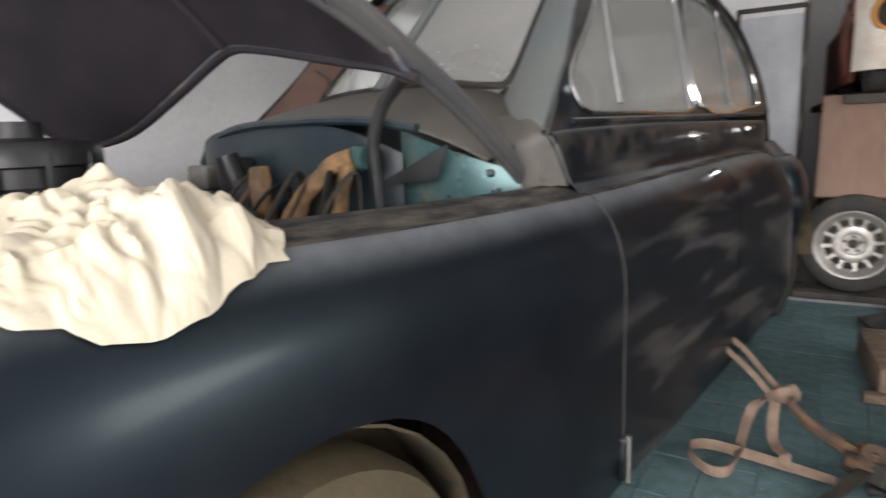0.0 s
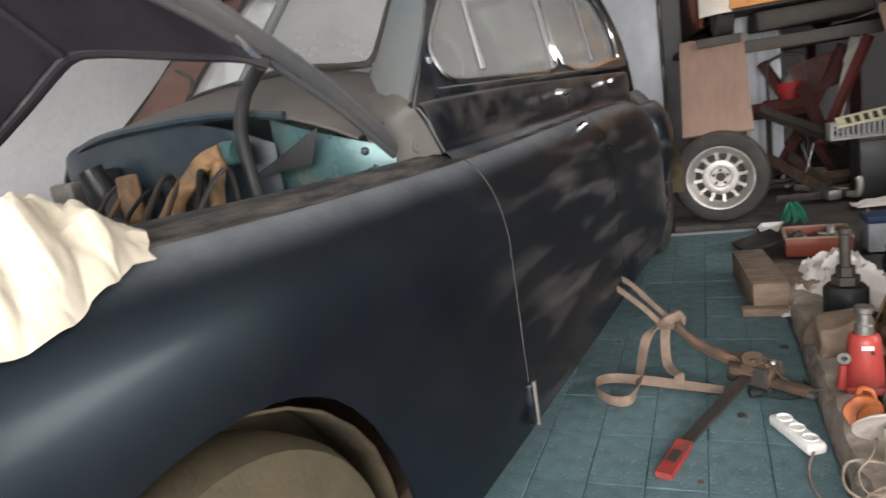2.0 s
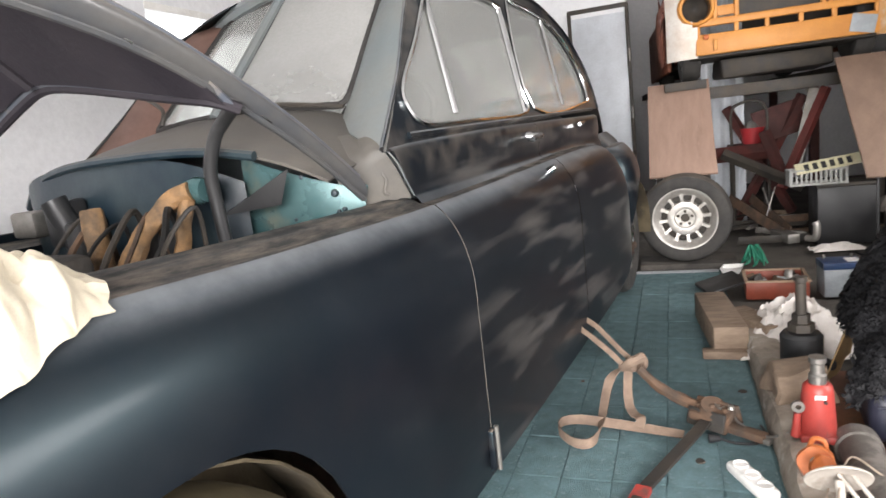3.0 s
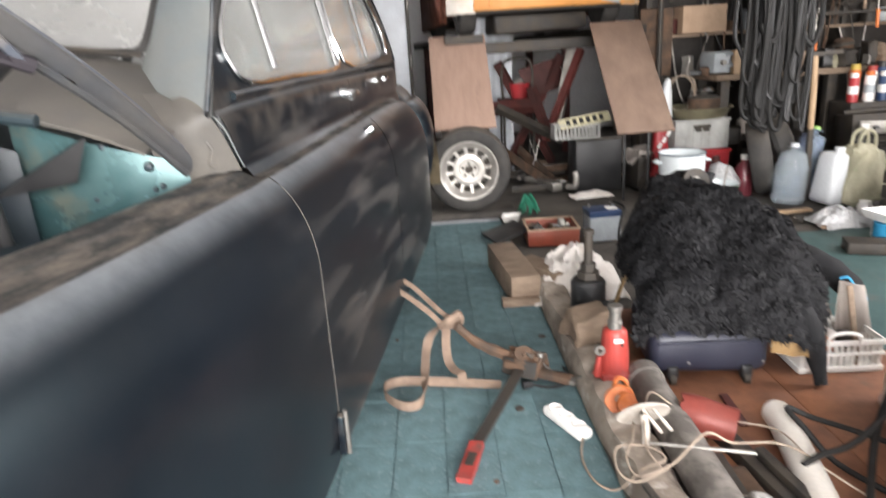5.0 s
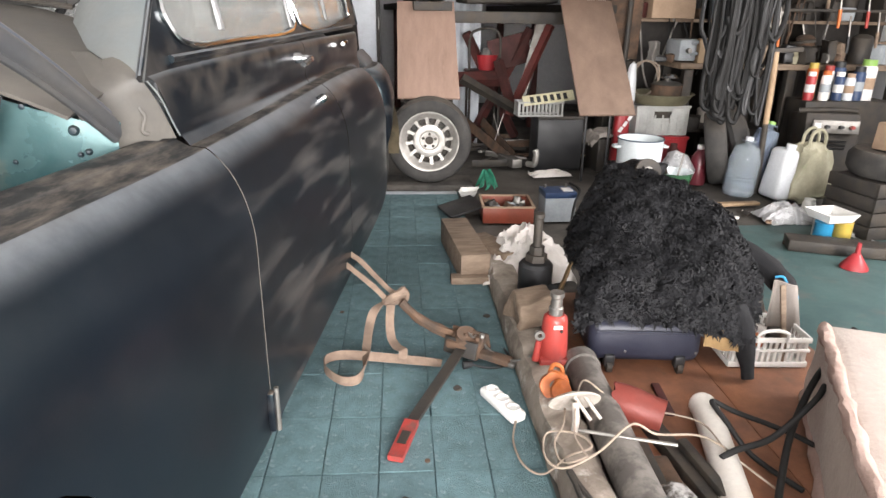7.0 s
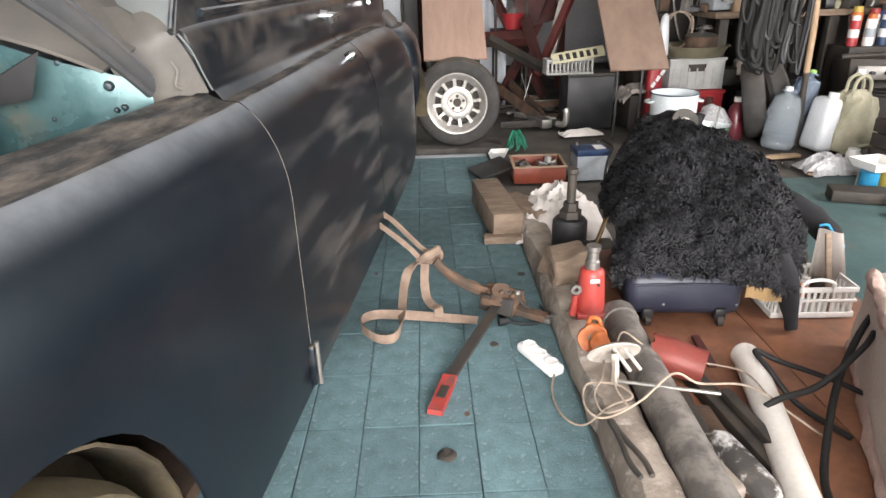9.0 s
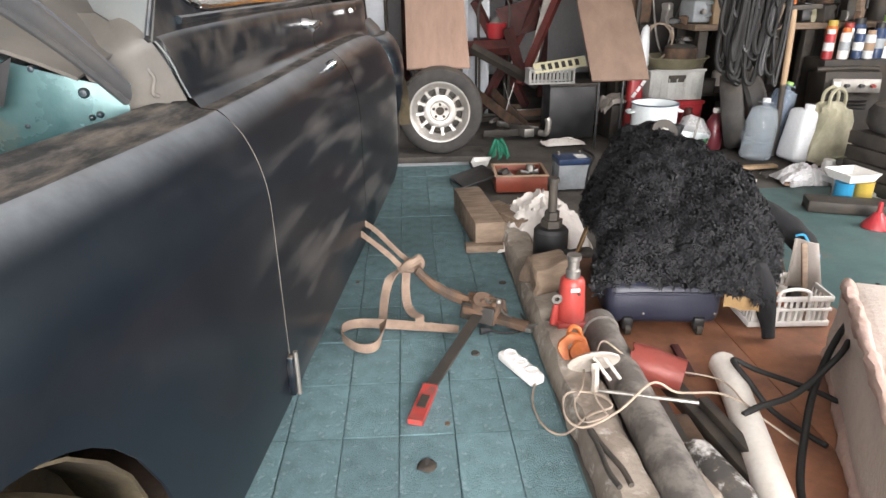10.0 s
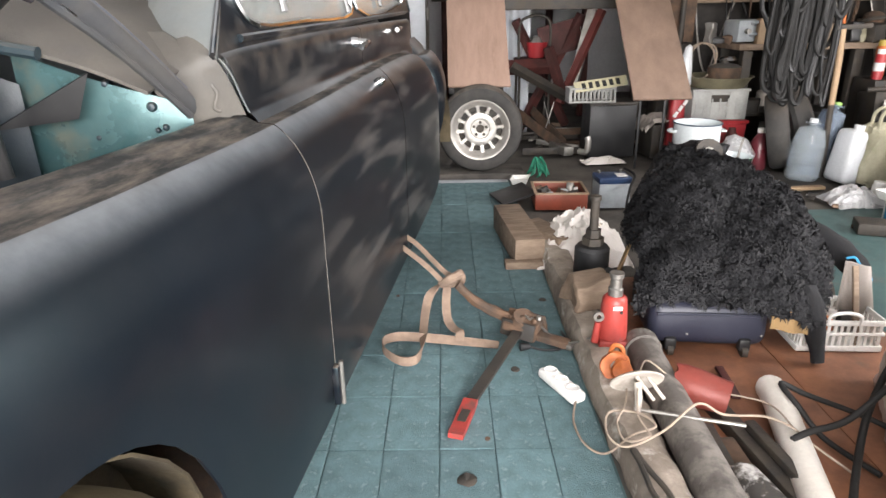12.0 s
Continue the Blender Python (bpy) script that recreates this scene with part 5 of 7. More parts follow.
for k in range(12):
    a = 2 * math.pi * k / 12 + 0.12
    bm = B()
    rows = []
    for i in range(6):
        r = 0.108 + 0.062 * i / 5
        w = 0.0105 + 0.0032 * abs(i - 2.5)
        h = 0.050 + 0.006 * (i / 5)
        rows.append([Vector((r, -w, h - 0.028)), Vector((r, -w * 0.8, h)), Vector((r, w * 0.8, h)), Vector((r, w, h - 0.028))])
    skin(bm, rows, True, True)
    bmesh.ops.transform(bm, matrix=_T @ Matrix.Rotation(a, 4, "Z"), verts=bm.verts[:])
    part("spoke", bm, M_alloy, AW)
for k in range(5):
    a = 2 * math.pi * k / 5 + 0.3
    part("bolt_hole", lathe(B(), [(0.0, 0.0445), (0.0105, 0.0445), (0.0105, 0.03)], 14, _T @ Matrix.Translation((0.047 * math.cos(a), 0.047 * math.sin(a), 0))), M_dark, AW)

# ---- items on the floor between car and kerb ----
SP = thing("lifting_strap", "tan webbing strap knotted round a rusty lever", "strap", 0, 0, 0)
part("webbing", band(B(), [(-0.36, 1.00, 0.37), (-0.281, 0.935, 0.345), (-0.21, 0.905, 0.28), (-0.147, 0.876, 0.225), (-0.10, 0.85, 0.215)], 0.024, 0.004, side=(0.4, -0.2, 0.8)), M_strap, SP)
part("webbing", band(B(), [(-0.36, 0.90, 0.36), (-0.273, 0.826, 0.32), (-0.21, 0.826, 0.26), (-0.16, 0.833, 0.205), (-0.11, 0.84, 0.20)], 0.024, 0.004, side=(0.4, -0.2, 0.8)), M_strap, SP)
part("knot", jitter(tube(B(), [(-0.17, 0.85, 0.19), (-0.13, 0.82, 0.225), (-0.09, 0.84, 0.235), (-0.085, 0.86, 0.20), (-0.12, 0.86, 0.185), (-0.16, 0.84, 0.20)], 0.020, 8, 6), 0.006, 30), M_strap, SP)
part("webbing", band(B(), [(-0.17, 0.84, 0.19), (-0.215, 0.83, 0.15), (-0.235, 0.80, 0.10), (-0.245, 0.70, 0.045), (-0.245, 0.58, 0.032), (-0.27, 0.49, 0.030), (-0.33, 0.485, 0.030), (-0.395, 0.56, 0.030), (-0.405, 0.64, 0.030), (-0.35, 0.675, 0.030), (-0.25, 0.665, 0.030), (-0.10, 0.64, 0.026), (0.06, 0.61, 0.022)], 0.038, 0.004, n=10, sides=[(0.5, -0.5, 0.5), (0.9, 0, 0.2), (0.9, 0, 0.4), (0, 0.2, 1), (0, 0, 1), (0, 0, 1), (0, 0.3, 1), (0, 0.6, 0.7), (0, 1, 0.3)]), M_strap, SP)
part("webbing", band(B(), [(-0.145, 0.83, 0.18), (-0.15, 0.81, 0.11), (-0.143, 0.76, 0.06), (-0.12, 0.70, 0.05), (-0.095, 0.66, 0.055), (-0.10, 0.63, 0.03)], 0.036, 0.004, side=(1, 0.2, 0.2)), M_strap, SP)
_o = thing("rusty_hand_winch", "rusty hand winch with long lever and red grip", "winch", 0, 0, 0)
part("chain_arm", jitter(tube(B(), [(-0.10, 0.815, 0.20), (-0.03, 0.80, 0.13), (0.06, 0.765, 0.09), (0.13, 0.735, 0.07)], 0.018, 8, 6, 0.028), 0.005, 30), M_rust, _o)
part("winch_body", jitter(box(B(), (0.165, 0.70, 0.055), (0.15, 0.10, 0.07), (10, 0, -30), 0.014), 0.010, 22), M_rust, _o)
part("ratchet_wheel", jitter(lathe(B(), [(0.0, 0.02), (0.05, 0.02), (0.055, -0.02), (0.0, -0.02)], 18, pose(0.17, 0.70, 0.085, 20, 15, 0)), 0.004, 20), M_rust, _o)
part("winch_arm", jitter(box(B(), (0.27, 0.63, 0.035), (0.16, 0.05, 0.03), (0, 0, -35), 0.008), 0.004, 20), M_rust, _o)
for k in range(6):
    part("bolt", lathe(B(), [(0.0, 0.012), (0.010, 0.010), (0.012, -0.004)], 6, pose(0.12 + 0.022 * k, 0.715 - 0.012 * k + 0.03 * (k % 2), 0.092 + 0.004 * (k % 3))), M_steel if k % 2 else M_rust, _o)
part("side_plate", jitter(box(B(), (0.19, 0.735, 0.07), (0.17, 0.014, 0.08), (16, 0, -30), 0.006), 0.006, 24), M_rust, _o)
part("side_plate", jitter(box(B(), (0.14, 0.665, 0.06), (0.15, 0.014, 0.07), (-12, 0, -34), 0.006), 0.006, 24), M_dark, _o)
part("drum_rope", tube(B(), [(0.13, 0.69, 0.10), (0.16, 0.74, 0.105), (0.19, 0.68, 0.10), (0.22, 0.72, 0.085), (0.26, 0.66, 0.05), (0.34, 0.58, 0.045), (0.43, 0.52, 0.11)], 0.005, 6, 6), M_steel, _o)
part("hook_plate", box(B(), (0.335, 0.577, 0.03), (0.035, 0.03, 0.02), (0, 0, -35), 0.004), M_steel, _o)
_p, _q = Vector((0.145, 0.67, 0.055)), Vector((-0.072, 0.215, 0.022))
part("lever", band(B(), [_p, _p.lerp(_q, 0.5), _q], 0.040, 0.012, side=(0.9, -0.42, 0)), M_dark, _o)
part("grip", band(B(), [_q + Vector((0.004, 0.01, 0.002)), Vector((-0.098, 0.13, 0.016)), Vector((-0.125, 0.045, 0.014))], 0.050, 0.020, side=(0.9, -0.42, 0)), M_red, _o, "red painted grip")
part("grip_mark", band(B(), [(-0.085, 0.165, 0.031), (-0.105, 0.105, 0.029)], 0.030, 0.003, side=(0.9, -0.42, 0)), M_dark, _o)

_o = thing("power_strip", "white grimy power strip with three sockets", "power strip", 0.262, 0.325, 0.0, -64)
part("housing", box(B(), (0, 0, 0.021), (0.215, 0.064, 0.040), bevel=0.014, seg=3), M_white, _o)
for _x in (-0.066, 0.0, 0.066):
    part("socket", lathe(B(), [(0.025, 0.0), (0.025, 0.005), (0.020, 0.005), (0.018, -0.002), (0.0, -0.002)], 24, pose(_x, 0, 0.041)), M_white, _o)
    for _dx in (-0.008, 0.008):
        part("socket_hole", cyl(B(), (_x + _dx, 0, 0.036), (_x + _dx, 0, 0.0405), 0.003, seg=8), M_ink, _o)
_o = thing("plug_lead", "black power plug with short lead", "plug", 0, 0, 0)
part("plug", tube(B(), [(0.145, 0.60, 0.016), (0.185, 0.607, 0.016)], 0.017, 10, 1, 0.011), M_black, _o)
part("lead", tube(B(), [(0.185, 0.607, 0.014), (0.24, 0.59, 0.008), (0.31, 0.60, 0.008), (0.345, 0.66, 0.008), (0.335, 0.74, 0.008)], 0.005, 6, 8), M_black, _o)
solo("cable", tube(B(), [(0.299, 0.235, 0.02), (0.27, 0.13, 0.007), (0.282, 0.01, 0.007), (0.335, -0.045, 0.014), (0.40, -0.07, 0.10), (0.473, -0.055, 0.12), (0.436, 0.005, 0.125), (0.352, 0.022, 0.115), (0.322, -0.086, 0.115), (0.363, -0.141, 0.115), (0.459, -0.146, 0.17), (0.586, -0.059, 0.20), (0.67, -0.057, 0.16), (0.817, -0.015, 0.12), (0.877, -0.063, 0.115), (0.925, -0.094, 0.08), (1.02, -0.18, 0.03)], 0.0038, 8, 10), M_cable, "pale two core cable lying in loops", "cable")
solo("cable", tube(B(), [(0.40, 0.20, 0.105), (0.45, 0.20, 0.115), (0.411, 0.053, 0.125), (0.363, -0.034, 0.12), (0.369, -0.116, 0.115), (0.445, -0.095, 0.115), (0.441, -0.066, 0.12), (0.434, 0.007, 0.14), (0.50, 0.18, 0.20), (0.60, 0.20, 0.13), (0.711, 0.162, 0.1), (0.863, 0.07, 0.11), (0.875, -0.07, 0.12)], 0.0030, 6, 10), M_cable, "thin pale wire looped over the kerb", "cable")
for x_, y_, s_ in ((-0.093, -0.139, 0.030), (0.111, 0.458, 0.018), (-0.021, 0.048, 0.010), (0.302, 1.064, 0.018), (-0.381, 1.127, 0.010)):
    solo("debris", jitter(lathe(B(), [(0.0, 0.004), (s_ * 0.8, 0.004), (s_, 0.0), (0.0, 0.0)], 10), 0.005 * s_ / 0.03, 60, x_), M_dark if s_ > 0.012 else M_rust, "small scrap of dirt on the tiles", "debris", x_, y_, 0.0005, 20, "scraps on the tiles")

# ---- kerb, with what stands on it ----
bm = B()
rows = []
for i in range(60):
    y = -0.75 + 2.52 * i / 59
    n_ = noise.noise(Vector((y * 4, 1, 3))) * 0.02
    w_ = noise.noise(Vector((y * 7, 5, 3))) * 0.012
    x0, x1, h = 0.362 + n_ * 0.6 + 0.015 * (y < 0), 0.515 + n_, 0.088 + w_
    rows.append([Vector((x0, y, -0.02)), Vector((x0 + 0.004, y, h * 0.6)), Vector((x0 + 0.02 + w_, y, h)), Vector((x0 + 0.08, y, h + 0.008 + w_ * 0.6)), Vector((x1 - 0.02, y, h - 0.004)), Vector((x1, y, h * 0.5)), Vector((x1, y, -0.02))])
skin(bm, rows, False)
solo("kerb", jitter(jitter(bm, 0.006, 30), 0.012, 9), M_curb, "chipped concrete kerb with flaking white paint", "kerb", kind="structure")


def timber(c, s, rot, m=None, label="short sawn timber block, worn"):
    bm = box(B(), (0, 0, 0), s, bevel=0.006)
    return solo("timber_block", bm, m or M_wood, label, "wood block", *c, rot[2], "timber blocks by the kerb", rx=rot[0], ry=rot[1])


timber((0.262, 1.80, 0.075), (0.16, 0.64, 0.15), (0, 0, 6))
timber((0.425, 1.72, 0.066), (0.13, 0.36, 0.13), (0, 0, 28), M_wood)
timber((0.262, 1.465, 0.02), (0.20, 0.07, 0.04), (0, 0, 0))
_o = solo("wood_chunk", jitter(jitter(bmesh_cuts(box(B(), (0, 0, 0), (0.21, 0.20, 0.13), bevel=0.02, taper=0.8)), 0.03, 8), 0.008, 25), M_wood, "dark split wood chunk on the kerb", "wood block", 0.475, 0.86, 0.145, 14)

_o = thing("hydraulic_cylinder", "black hydraulic ram with threaded rod", "jack", 0.545, 1.17, 0.0)
part("cylinder", lathe(B(), [(0.0, 0.0), (0.082, 0.0), (0.082, 0.22), (0.070, 0.235), (0.0, 0.235)], 32), M_black, _o)
part("collar", lathe(B(), [(0.0, 0.24), (0.052, 0.24), (0.052, 0.275), (0.0, 0.275)], 6), M_dark, _o)
part("collar", lathe(B(), [(0.0, 0.276), (0.036, 0.276), (0.036, 0.315), (0.0, 0.315)], 6), M_dark, _o)
part("rod", lathe(B(), [(0.0, 0.30), (0.021, 0.30), (0.021, 0.45), (0.026, 0.455), (0.026, 0.475), (0.0, 0.475)], 18), M_dark, _o)
part("valve", cyl(B(), (0.06, -0.05, 0.12), (0.10, -0.09, 0.12), 0.022, seg=12), M_black, _o)

_o = thing("bottle_jack", "red bottle jack with bare steel ram", "jack", 0.483, 0.515, 0.088, 0)
_o.scale = (1.12, 1.12, 1.12)
part("base", box(B(), (0, 0, 0.012), (0.105, 0.10, 0.024), bevel=0.006), M_red, _o)
part("body", lathe(B(), [(0.0, 0.02), (0.050, 0.02), (0.048, 0.07), (0.042, 0.15), (0.040, 0.165), (0.030, 0.175), (0.0, 0.175)], 28), M_red, _o)
part("ram", lathe(B(), [(0.0, 0.17), (0.024, 0.17), (0.024, 0.20), (0.019, 0.205), (0.019, 0.235), (0.024, 0.24), (0.024, 0.255), (0.0, 0.255)], 20), M_steel, _o)
part("pump_post", cyl(B(), (-0.062, -0.02, 0.01), (-0.056, -0.02, 0.085), 0.014, 0.010, 12), M_red, _o)
part("pump_eye", lathe(B(), [(0.008, -0.006), (0.018, -0.006), (0.018, 0.006), (0.008, 0.006), (0.008, -0.006)], 18, pose(-0.055, -0.02, 0.105, 90, 0, 0)), M_steel, _o)
part("label_plate", box(B(), (0.0, -0.0445, 0.145), (0.03, 0.004, 0.012)), M_paper, _o)
part("plug_screw", cyl(B(), (0.012, -0.04, 0.13), (0.013, -0.048, 0.13), 0.005, seg=10), M_dark, _o)

_o = thing("pulley_block", "orange enamelled pulley block", "pulley", 0.432, 0.262, 0.09, -25)
_o.scale = (0.88, 0.88, 0.88)
part("cheek", jitter(lathe(B(), [(0.02, -0.012), (0.055, -0.014), (0.06, 0.0), (0.055, 0.014), (0.02, 0.012)], 24, pose(0, 0, 0.048, 70, 0, 10)), 0.005, 30), M_orangeplastic, _o)
part("cheek", jitter(lathe(B(), [(0.0, -0.008), (0.042, -0.010), (0.046, 0.0), (0.042, 0.010), (0.0, 0.008)], 24, pose(0.03, -0.03, 0.05, 60, 20, 30)), 0.006, 30), M_orangeplastic, _o)
part("shackle", tube(B(), [(-0.03, 0.03, 0.08), (-0.02, 0.05, 0.11), (0.01, 0.06, 0.10), (0.02, 0.05, 0.06)], 0.009, 8, 6), M_orangeplastic, _o)
_o = thing("enamel_reflector", "dusty white enamel lamp reflector on its side", "reflector", 0.445, 0.04, 0.085, 10)
part("dish", lathe(B(), [(0.0, 0.02), (0.03, 0.02), (0.075, 0.003), (0.085, -0.004), (0.083, -0.008), (0.03, 0.012), (0.0, 0.012)], 32, pose(0.02, 0.06, 0.095, -52, 10, 0)), M_dustywhite, _o)
for _x in (0.025, 0.06):
    part("leg", cyl(B(), (_x, 0.07, 0.10), (_x + 0.035, 0.01, 0.045), 0.006, seg=8), M_dustywhite, _o)
part("stem", tube(B(), [(0.02, 0.05, 0.09), (0.012, 0.02, 0.05), (0.0, 0.0, 0.012)], 0.012, 10, 4), M_dustywhite, _o)
_o = thing("pliers", "old steel pliers lying on the kerb", "pliers", 0.40, -0.27, 0.098, 8)
for s_ in (-1, 1):
    part("handle", tube(B(), [(0.004 * s_, 0.08, 0.008), (0.010 * s_, 0.03, 0.008), (0.020 * s_, -0.04, 0.008), (0.016 * s_, -0.10, 0.008)], 0.008, 8, 6), M_dark, _o)
part("jaw", box(B(), (0, 0.10, 0.008), (0.022, 0.06, 0.014), bevel=0.005), M_dark, _o)

# ---- pipes, brown boards and hoses beyond the kerb ----
_o = thing("brown_boards", "red brown painted floorboards over the pit", "boards", 0, 0, 0)
_o["kind"] = "structure"
for k in range(2):
    part("board", box(B(), (0.845 + 0.555 * k, 0.33, -0.008), (0.552, 1.95, 0.03), bevel=0.003), M_brown, _o)
_o = thing("steel_pipe", "thick grey steel pipe with open end", "pipe", 0, 0, 0)
_pp, _pq = Vector((0.590, 0.50, 0.078)), Vector((0.556, -0.80, 0.078))
_d = _pq - _pp
bm = B()
skin(bm, [ring_pts(_pp + _d * 0.25, _d, 0.050, 28), ring_pts(_pp, _d, 0.050, 28), ring_pts(_pp, _d, 0.062, 28), ring_pts(_pp + _d * 0.5, _d, 0.063, 28), ring_pts(_pq, _d, 0.062, 28)], True)
part("barrel", bm, M_pipe, _o)
part("collar", skin(B(), [ring_pts(_pp - _d * 0.004, _d, 0.052, 28), ring_pts(_pp - _d * 0.004, _d, 0.070, 28), ring_pts(_pp + _d * 0.04, _d, 0.070, 28), ring_pts(_pp + _d * 0.042, _d, 0.062, 28)], True), M_pipe, _o)
_o = thing("exhaust_can", "dull red brown sheet metal can, torn open", "can", 0.655, 0.20, 0.012, 0)
_c0, _c1 = Vector((-0.03, 0.03, 0.085)), Vector((0.125, -0.06, 0.065))
bm = B()
rows = []
for i in range(9):
    v = i / 8
    r = ring_pts(_c0.lerp(_c1, v), _c1 - _c0, 0.062 + 0.004 * math.sin(v * 5), 28)
    if i == 0:
        r = [p + (_c0 - _c1).normalized() * 0.035 * noise.noise(p * 30) for p in r]
    rows.append(r)
rows.append([_c1 + (p - _c1) * 0.5 for p in rows[-1]])
skin(bm, rows, True)
part("shell", thicken(bm, 0.003), M_brownred, _o)
part("inner", skin(B(), [ring_pts(_c0.lerp(_c1, 0.55), _c1 - _c0, 0.056, 24), ring_pts(_c0.lerp(_c1, 0.9), _c1 - _c0, 0.05, 24)], True, True), M_dark, _o)
solo("white_pipe", tube(B(), [(0.962, 0.235, 0.058), (0.94, 0.12, 0.058), (0.815, -0.36, 0.055), (0.74, -0.65, 0.055)], 0.047, 22, 8), M_whitepipe, "off white plastic pipe with rounded end", "pipe")
solo("pipe_cap", lathe(B(), [(0.0, 0.035), (0.022, 0.031), (0.038, 0.02), (0.047, 0.0)], 22, pose(0, 0, 0, -90, 0, 0)), M_whitepipe, "rounded off white pipe cap", "pipe cap", 0.962, 0.234, 0.058, -11)
for (p, q, w, h, m_) in (((0.745, 0.22, 0.03), (0.84, -0.55, 0.03), 0.055, 0.05, M_dark), ((0.70, -0.02, 0.03), (0.71, -0.75, 0.03), 0.06, 0.045, M_rust), ((0.79, 0.02, 0.07), (0.84, -0.36, 0.07), 0.035, 0.03, M_dark), ((0.668, 0.05, 0.03), (0.655, -0.20, 0.03), 0.05, 0.05, M_dark)):
    d = Vector(q) - Vector(p)
    solo("iron_bar", jitter(box(B(), (0, 0, 0), (w, d.length, h), bevel=0.006), 0.004, 20), m_, "dark rusty iron bar lying on boards", "iron bar", *((Vector(p) + Vector(q)) / 2), math.degrees(math.atan2(-d.x, d.y)), "iron bars by the pipe")
solo("paint_chipped_block", jitter(box(B(), (0, 0, 0), (0.075, 0.22, 0.06), bevel=0.012), 0.006, 20), M_curb, "dark block with flaking white paint", "block", 0.665, -0.27, 0.035, 8)
solo("thin_rod", cyl(B(), (0.45, 0.02, 0.125), (0.715, -0.105, 0.155), 0.006, seg=8), M_steel, "thin steel rod with pale tip", "rod")
solo("red_lath", box(B(), (0, 0, 0), (0.03, 0.20, 0.014), bevel=0.003), M_redframe, "short red painted lath on the boards", "lath", 0.865, 0.335, 0.016, -5)
for pts, r, nm in (([(1.10, -0.16, 0.018), (1.02, -0.007, 0.03), (0.964, 0.076, 0.10), (0.946, 0.149, 0.13), (1.022, 0.127, 0.10), (1.147, 0.097, 0.06), (1.221, 0.029, 0.05), (1.33, -0.10, 0.02)], 0.009, "a"), ([(1.56, 0.36, 0.28), (1.484, 0.297, 0.25), (1.294, 0.146, 0.22), (1.152, 0.012, 0.14), (1.044, -0.127, 0.08), (0.892, -0.364, 0.05), (0.80, -0.60, 0.12)], 0.011, "b"), ([(1.26, 0.06, 0.24), (1.198, 0.014, 0.21), (1.051, -0.043, 0.125), (0.916, -0.084, 0.115), (0.86, -0.10, 0.10)], 0.010, "c")):
    solo("rubber_hose", tube(B(), pts, r, 10, 10), M_hose, "black rubber hose lying in loose bends", "hose", group="black hoses on the boards")

# pale fleece covered seat cushion, near the camera
_o = thing("seat_cushion", "pale pinkish fleece covered cushion with frayed edge", "cushion", 1.155, -0.16, 0.0, -26)
bm = box(B(), (0.30, 0, 0.17), (0.60, 1.15, 0.32), bevel=0.05, seg=3)
bmesh.ops.subdivide_edges(bm, edges=bm.edges[:], cuts=4, use_grid_fill=True)
part("cushion_body", jitter(bm, 0.018, 7), M_foam, _o)
part("frayed_edge", jitter(tube(B(), [(0.02, -0.56, 0.31), (0.0, -0.2, 0.325), (0.01, 0.2, 0.32), (0.02, 0.55, 0.31)], 0.022, 10, 10), 0.014, 26), M_foamedge, _o)
part("frayed_edge", jitter(tube(B(), [(0.02, -0.56, 0.03), (0.0, -0.2, 0.03), (0.01, 0.2, 0.03), (0.02, 0.55, 0.03)], 0.024, 10, 10), 0.014, 26), M_foamedge, _o)

# ---- suitcase under a black fur coat ----
_o = thing("suitcase", "navy blue vinyl suitcase on small wheels", "suitcase", 0.885, 0.74, 0.03, -5)
part("case_body", jitter(box(B(), (0, 0, 0.10), (0.45, 0.38, 0.19), bevel=0.045, seg=4), 0.006, 8), M_navy, _o)
part("piping", tube(B(), [(-0.20, -0.192, 0.145), (-0.1, -0.197, 0.15), (0.1, -0.197, 0.15), (0.20, -0.192, 0.145)], 0.006, 8, 4), M_navy, _o)
for _x in (-0.14, 0.14):
    _b = part("wheel_bracket", box(B(), (_x, -0.185, 0.02), (0.045, 0.04, 0.055), bevel=0.01), M_black, _o)
    part("caster", cyl(B(), (_x - 0.011, -0.195, -0.006), (_x + 0.011, -0.195, -0.006), 0.024, seg=18), M_dark, _b)
    part("rivet", lathe(B(), [(0.0, 0.004), (0.006, 0.0)], 10, pose(_x + 0.06, -0.191, 0.06, 90, 0, 0)), M_steel, _o)
for _x in (-0.15, 0.15):
    part("foot", box(B(), (_x, 0.15, -0.014), (0.05, 0.03, 0.03), bevel=0.004), M_black, _o)


def coat_pt(u, v):
    """u across, v from the front hem to the collar."""
    xl = 0.585 + 0.22 * v ** 1.2 + 0.03 * math.sin(v * 7)
    xr = 1.225 + 0.215 * math.sin(min(1.0, v * 1.25) * math.pi * 0.62) - 0.22 * max(0, v - 0.75) / 0.25
    x = xl + (xr - xl) * u
    y = 0.572 + 0.903 * v - 0.10 * u * (1 - v) + 0.03 * math.sin(u * 6) - 0.55 * v * max(0.0, u - 0.5)
    side = 1 - abs(2 * u - 1) ** 3.0
    z = 0.245 + 0.375 * math.sin(min(1.0, v * 1.08) * math.pi / 2) ** 0.9 * (0.72 + 0.28 * side)
    z -= 0.30 * (1 - side) * (0.25 + 0.75 * v) * 0.75
    z += 0.035 * noise.noise(Vector((x * 5, y * 5, 1.0))) + 0.026 * noise.noise(Vector((x * 13, y * 13, 4.0))) + 0.016 * abs(noise.noise(Vector((x * 28, y * 28, 2.0))))
    if v < 0.10:
        z -= (0.10 - v) * 0.12
    return Vector((x, y, z))


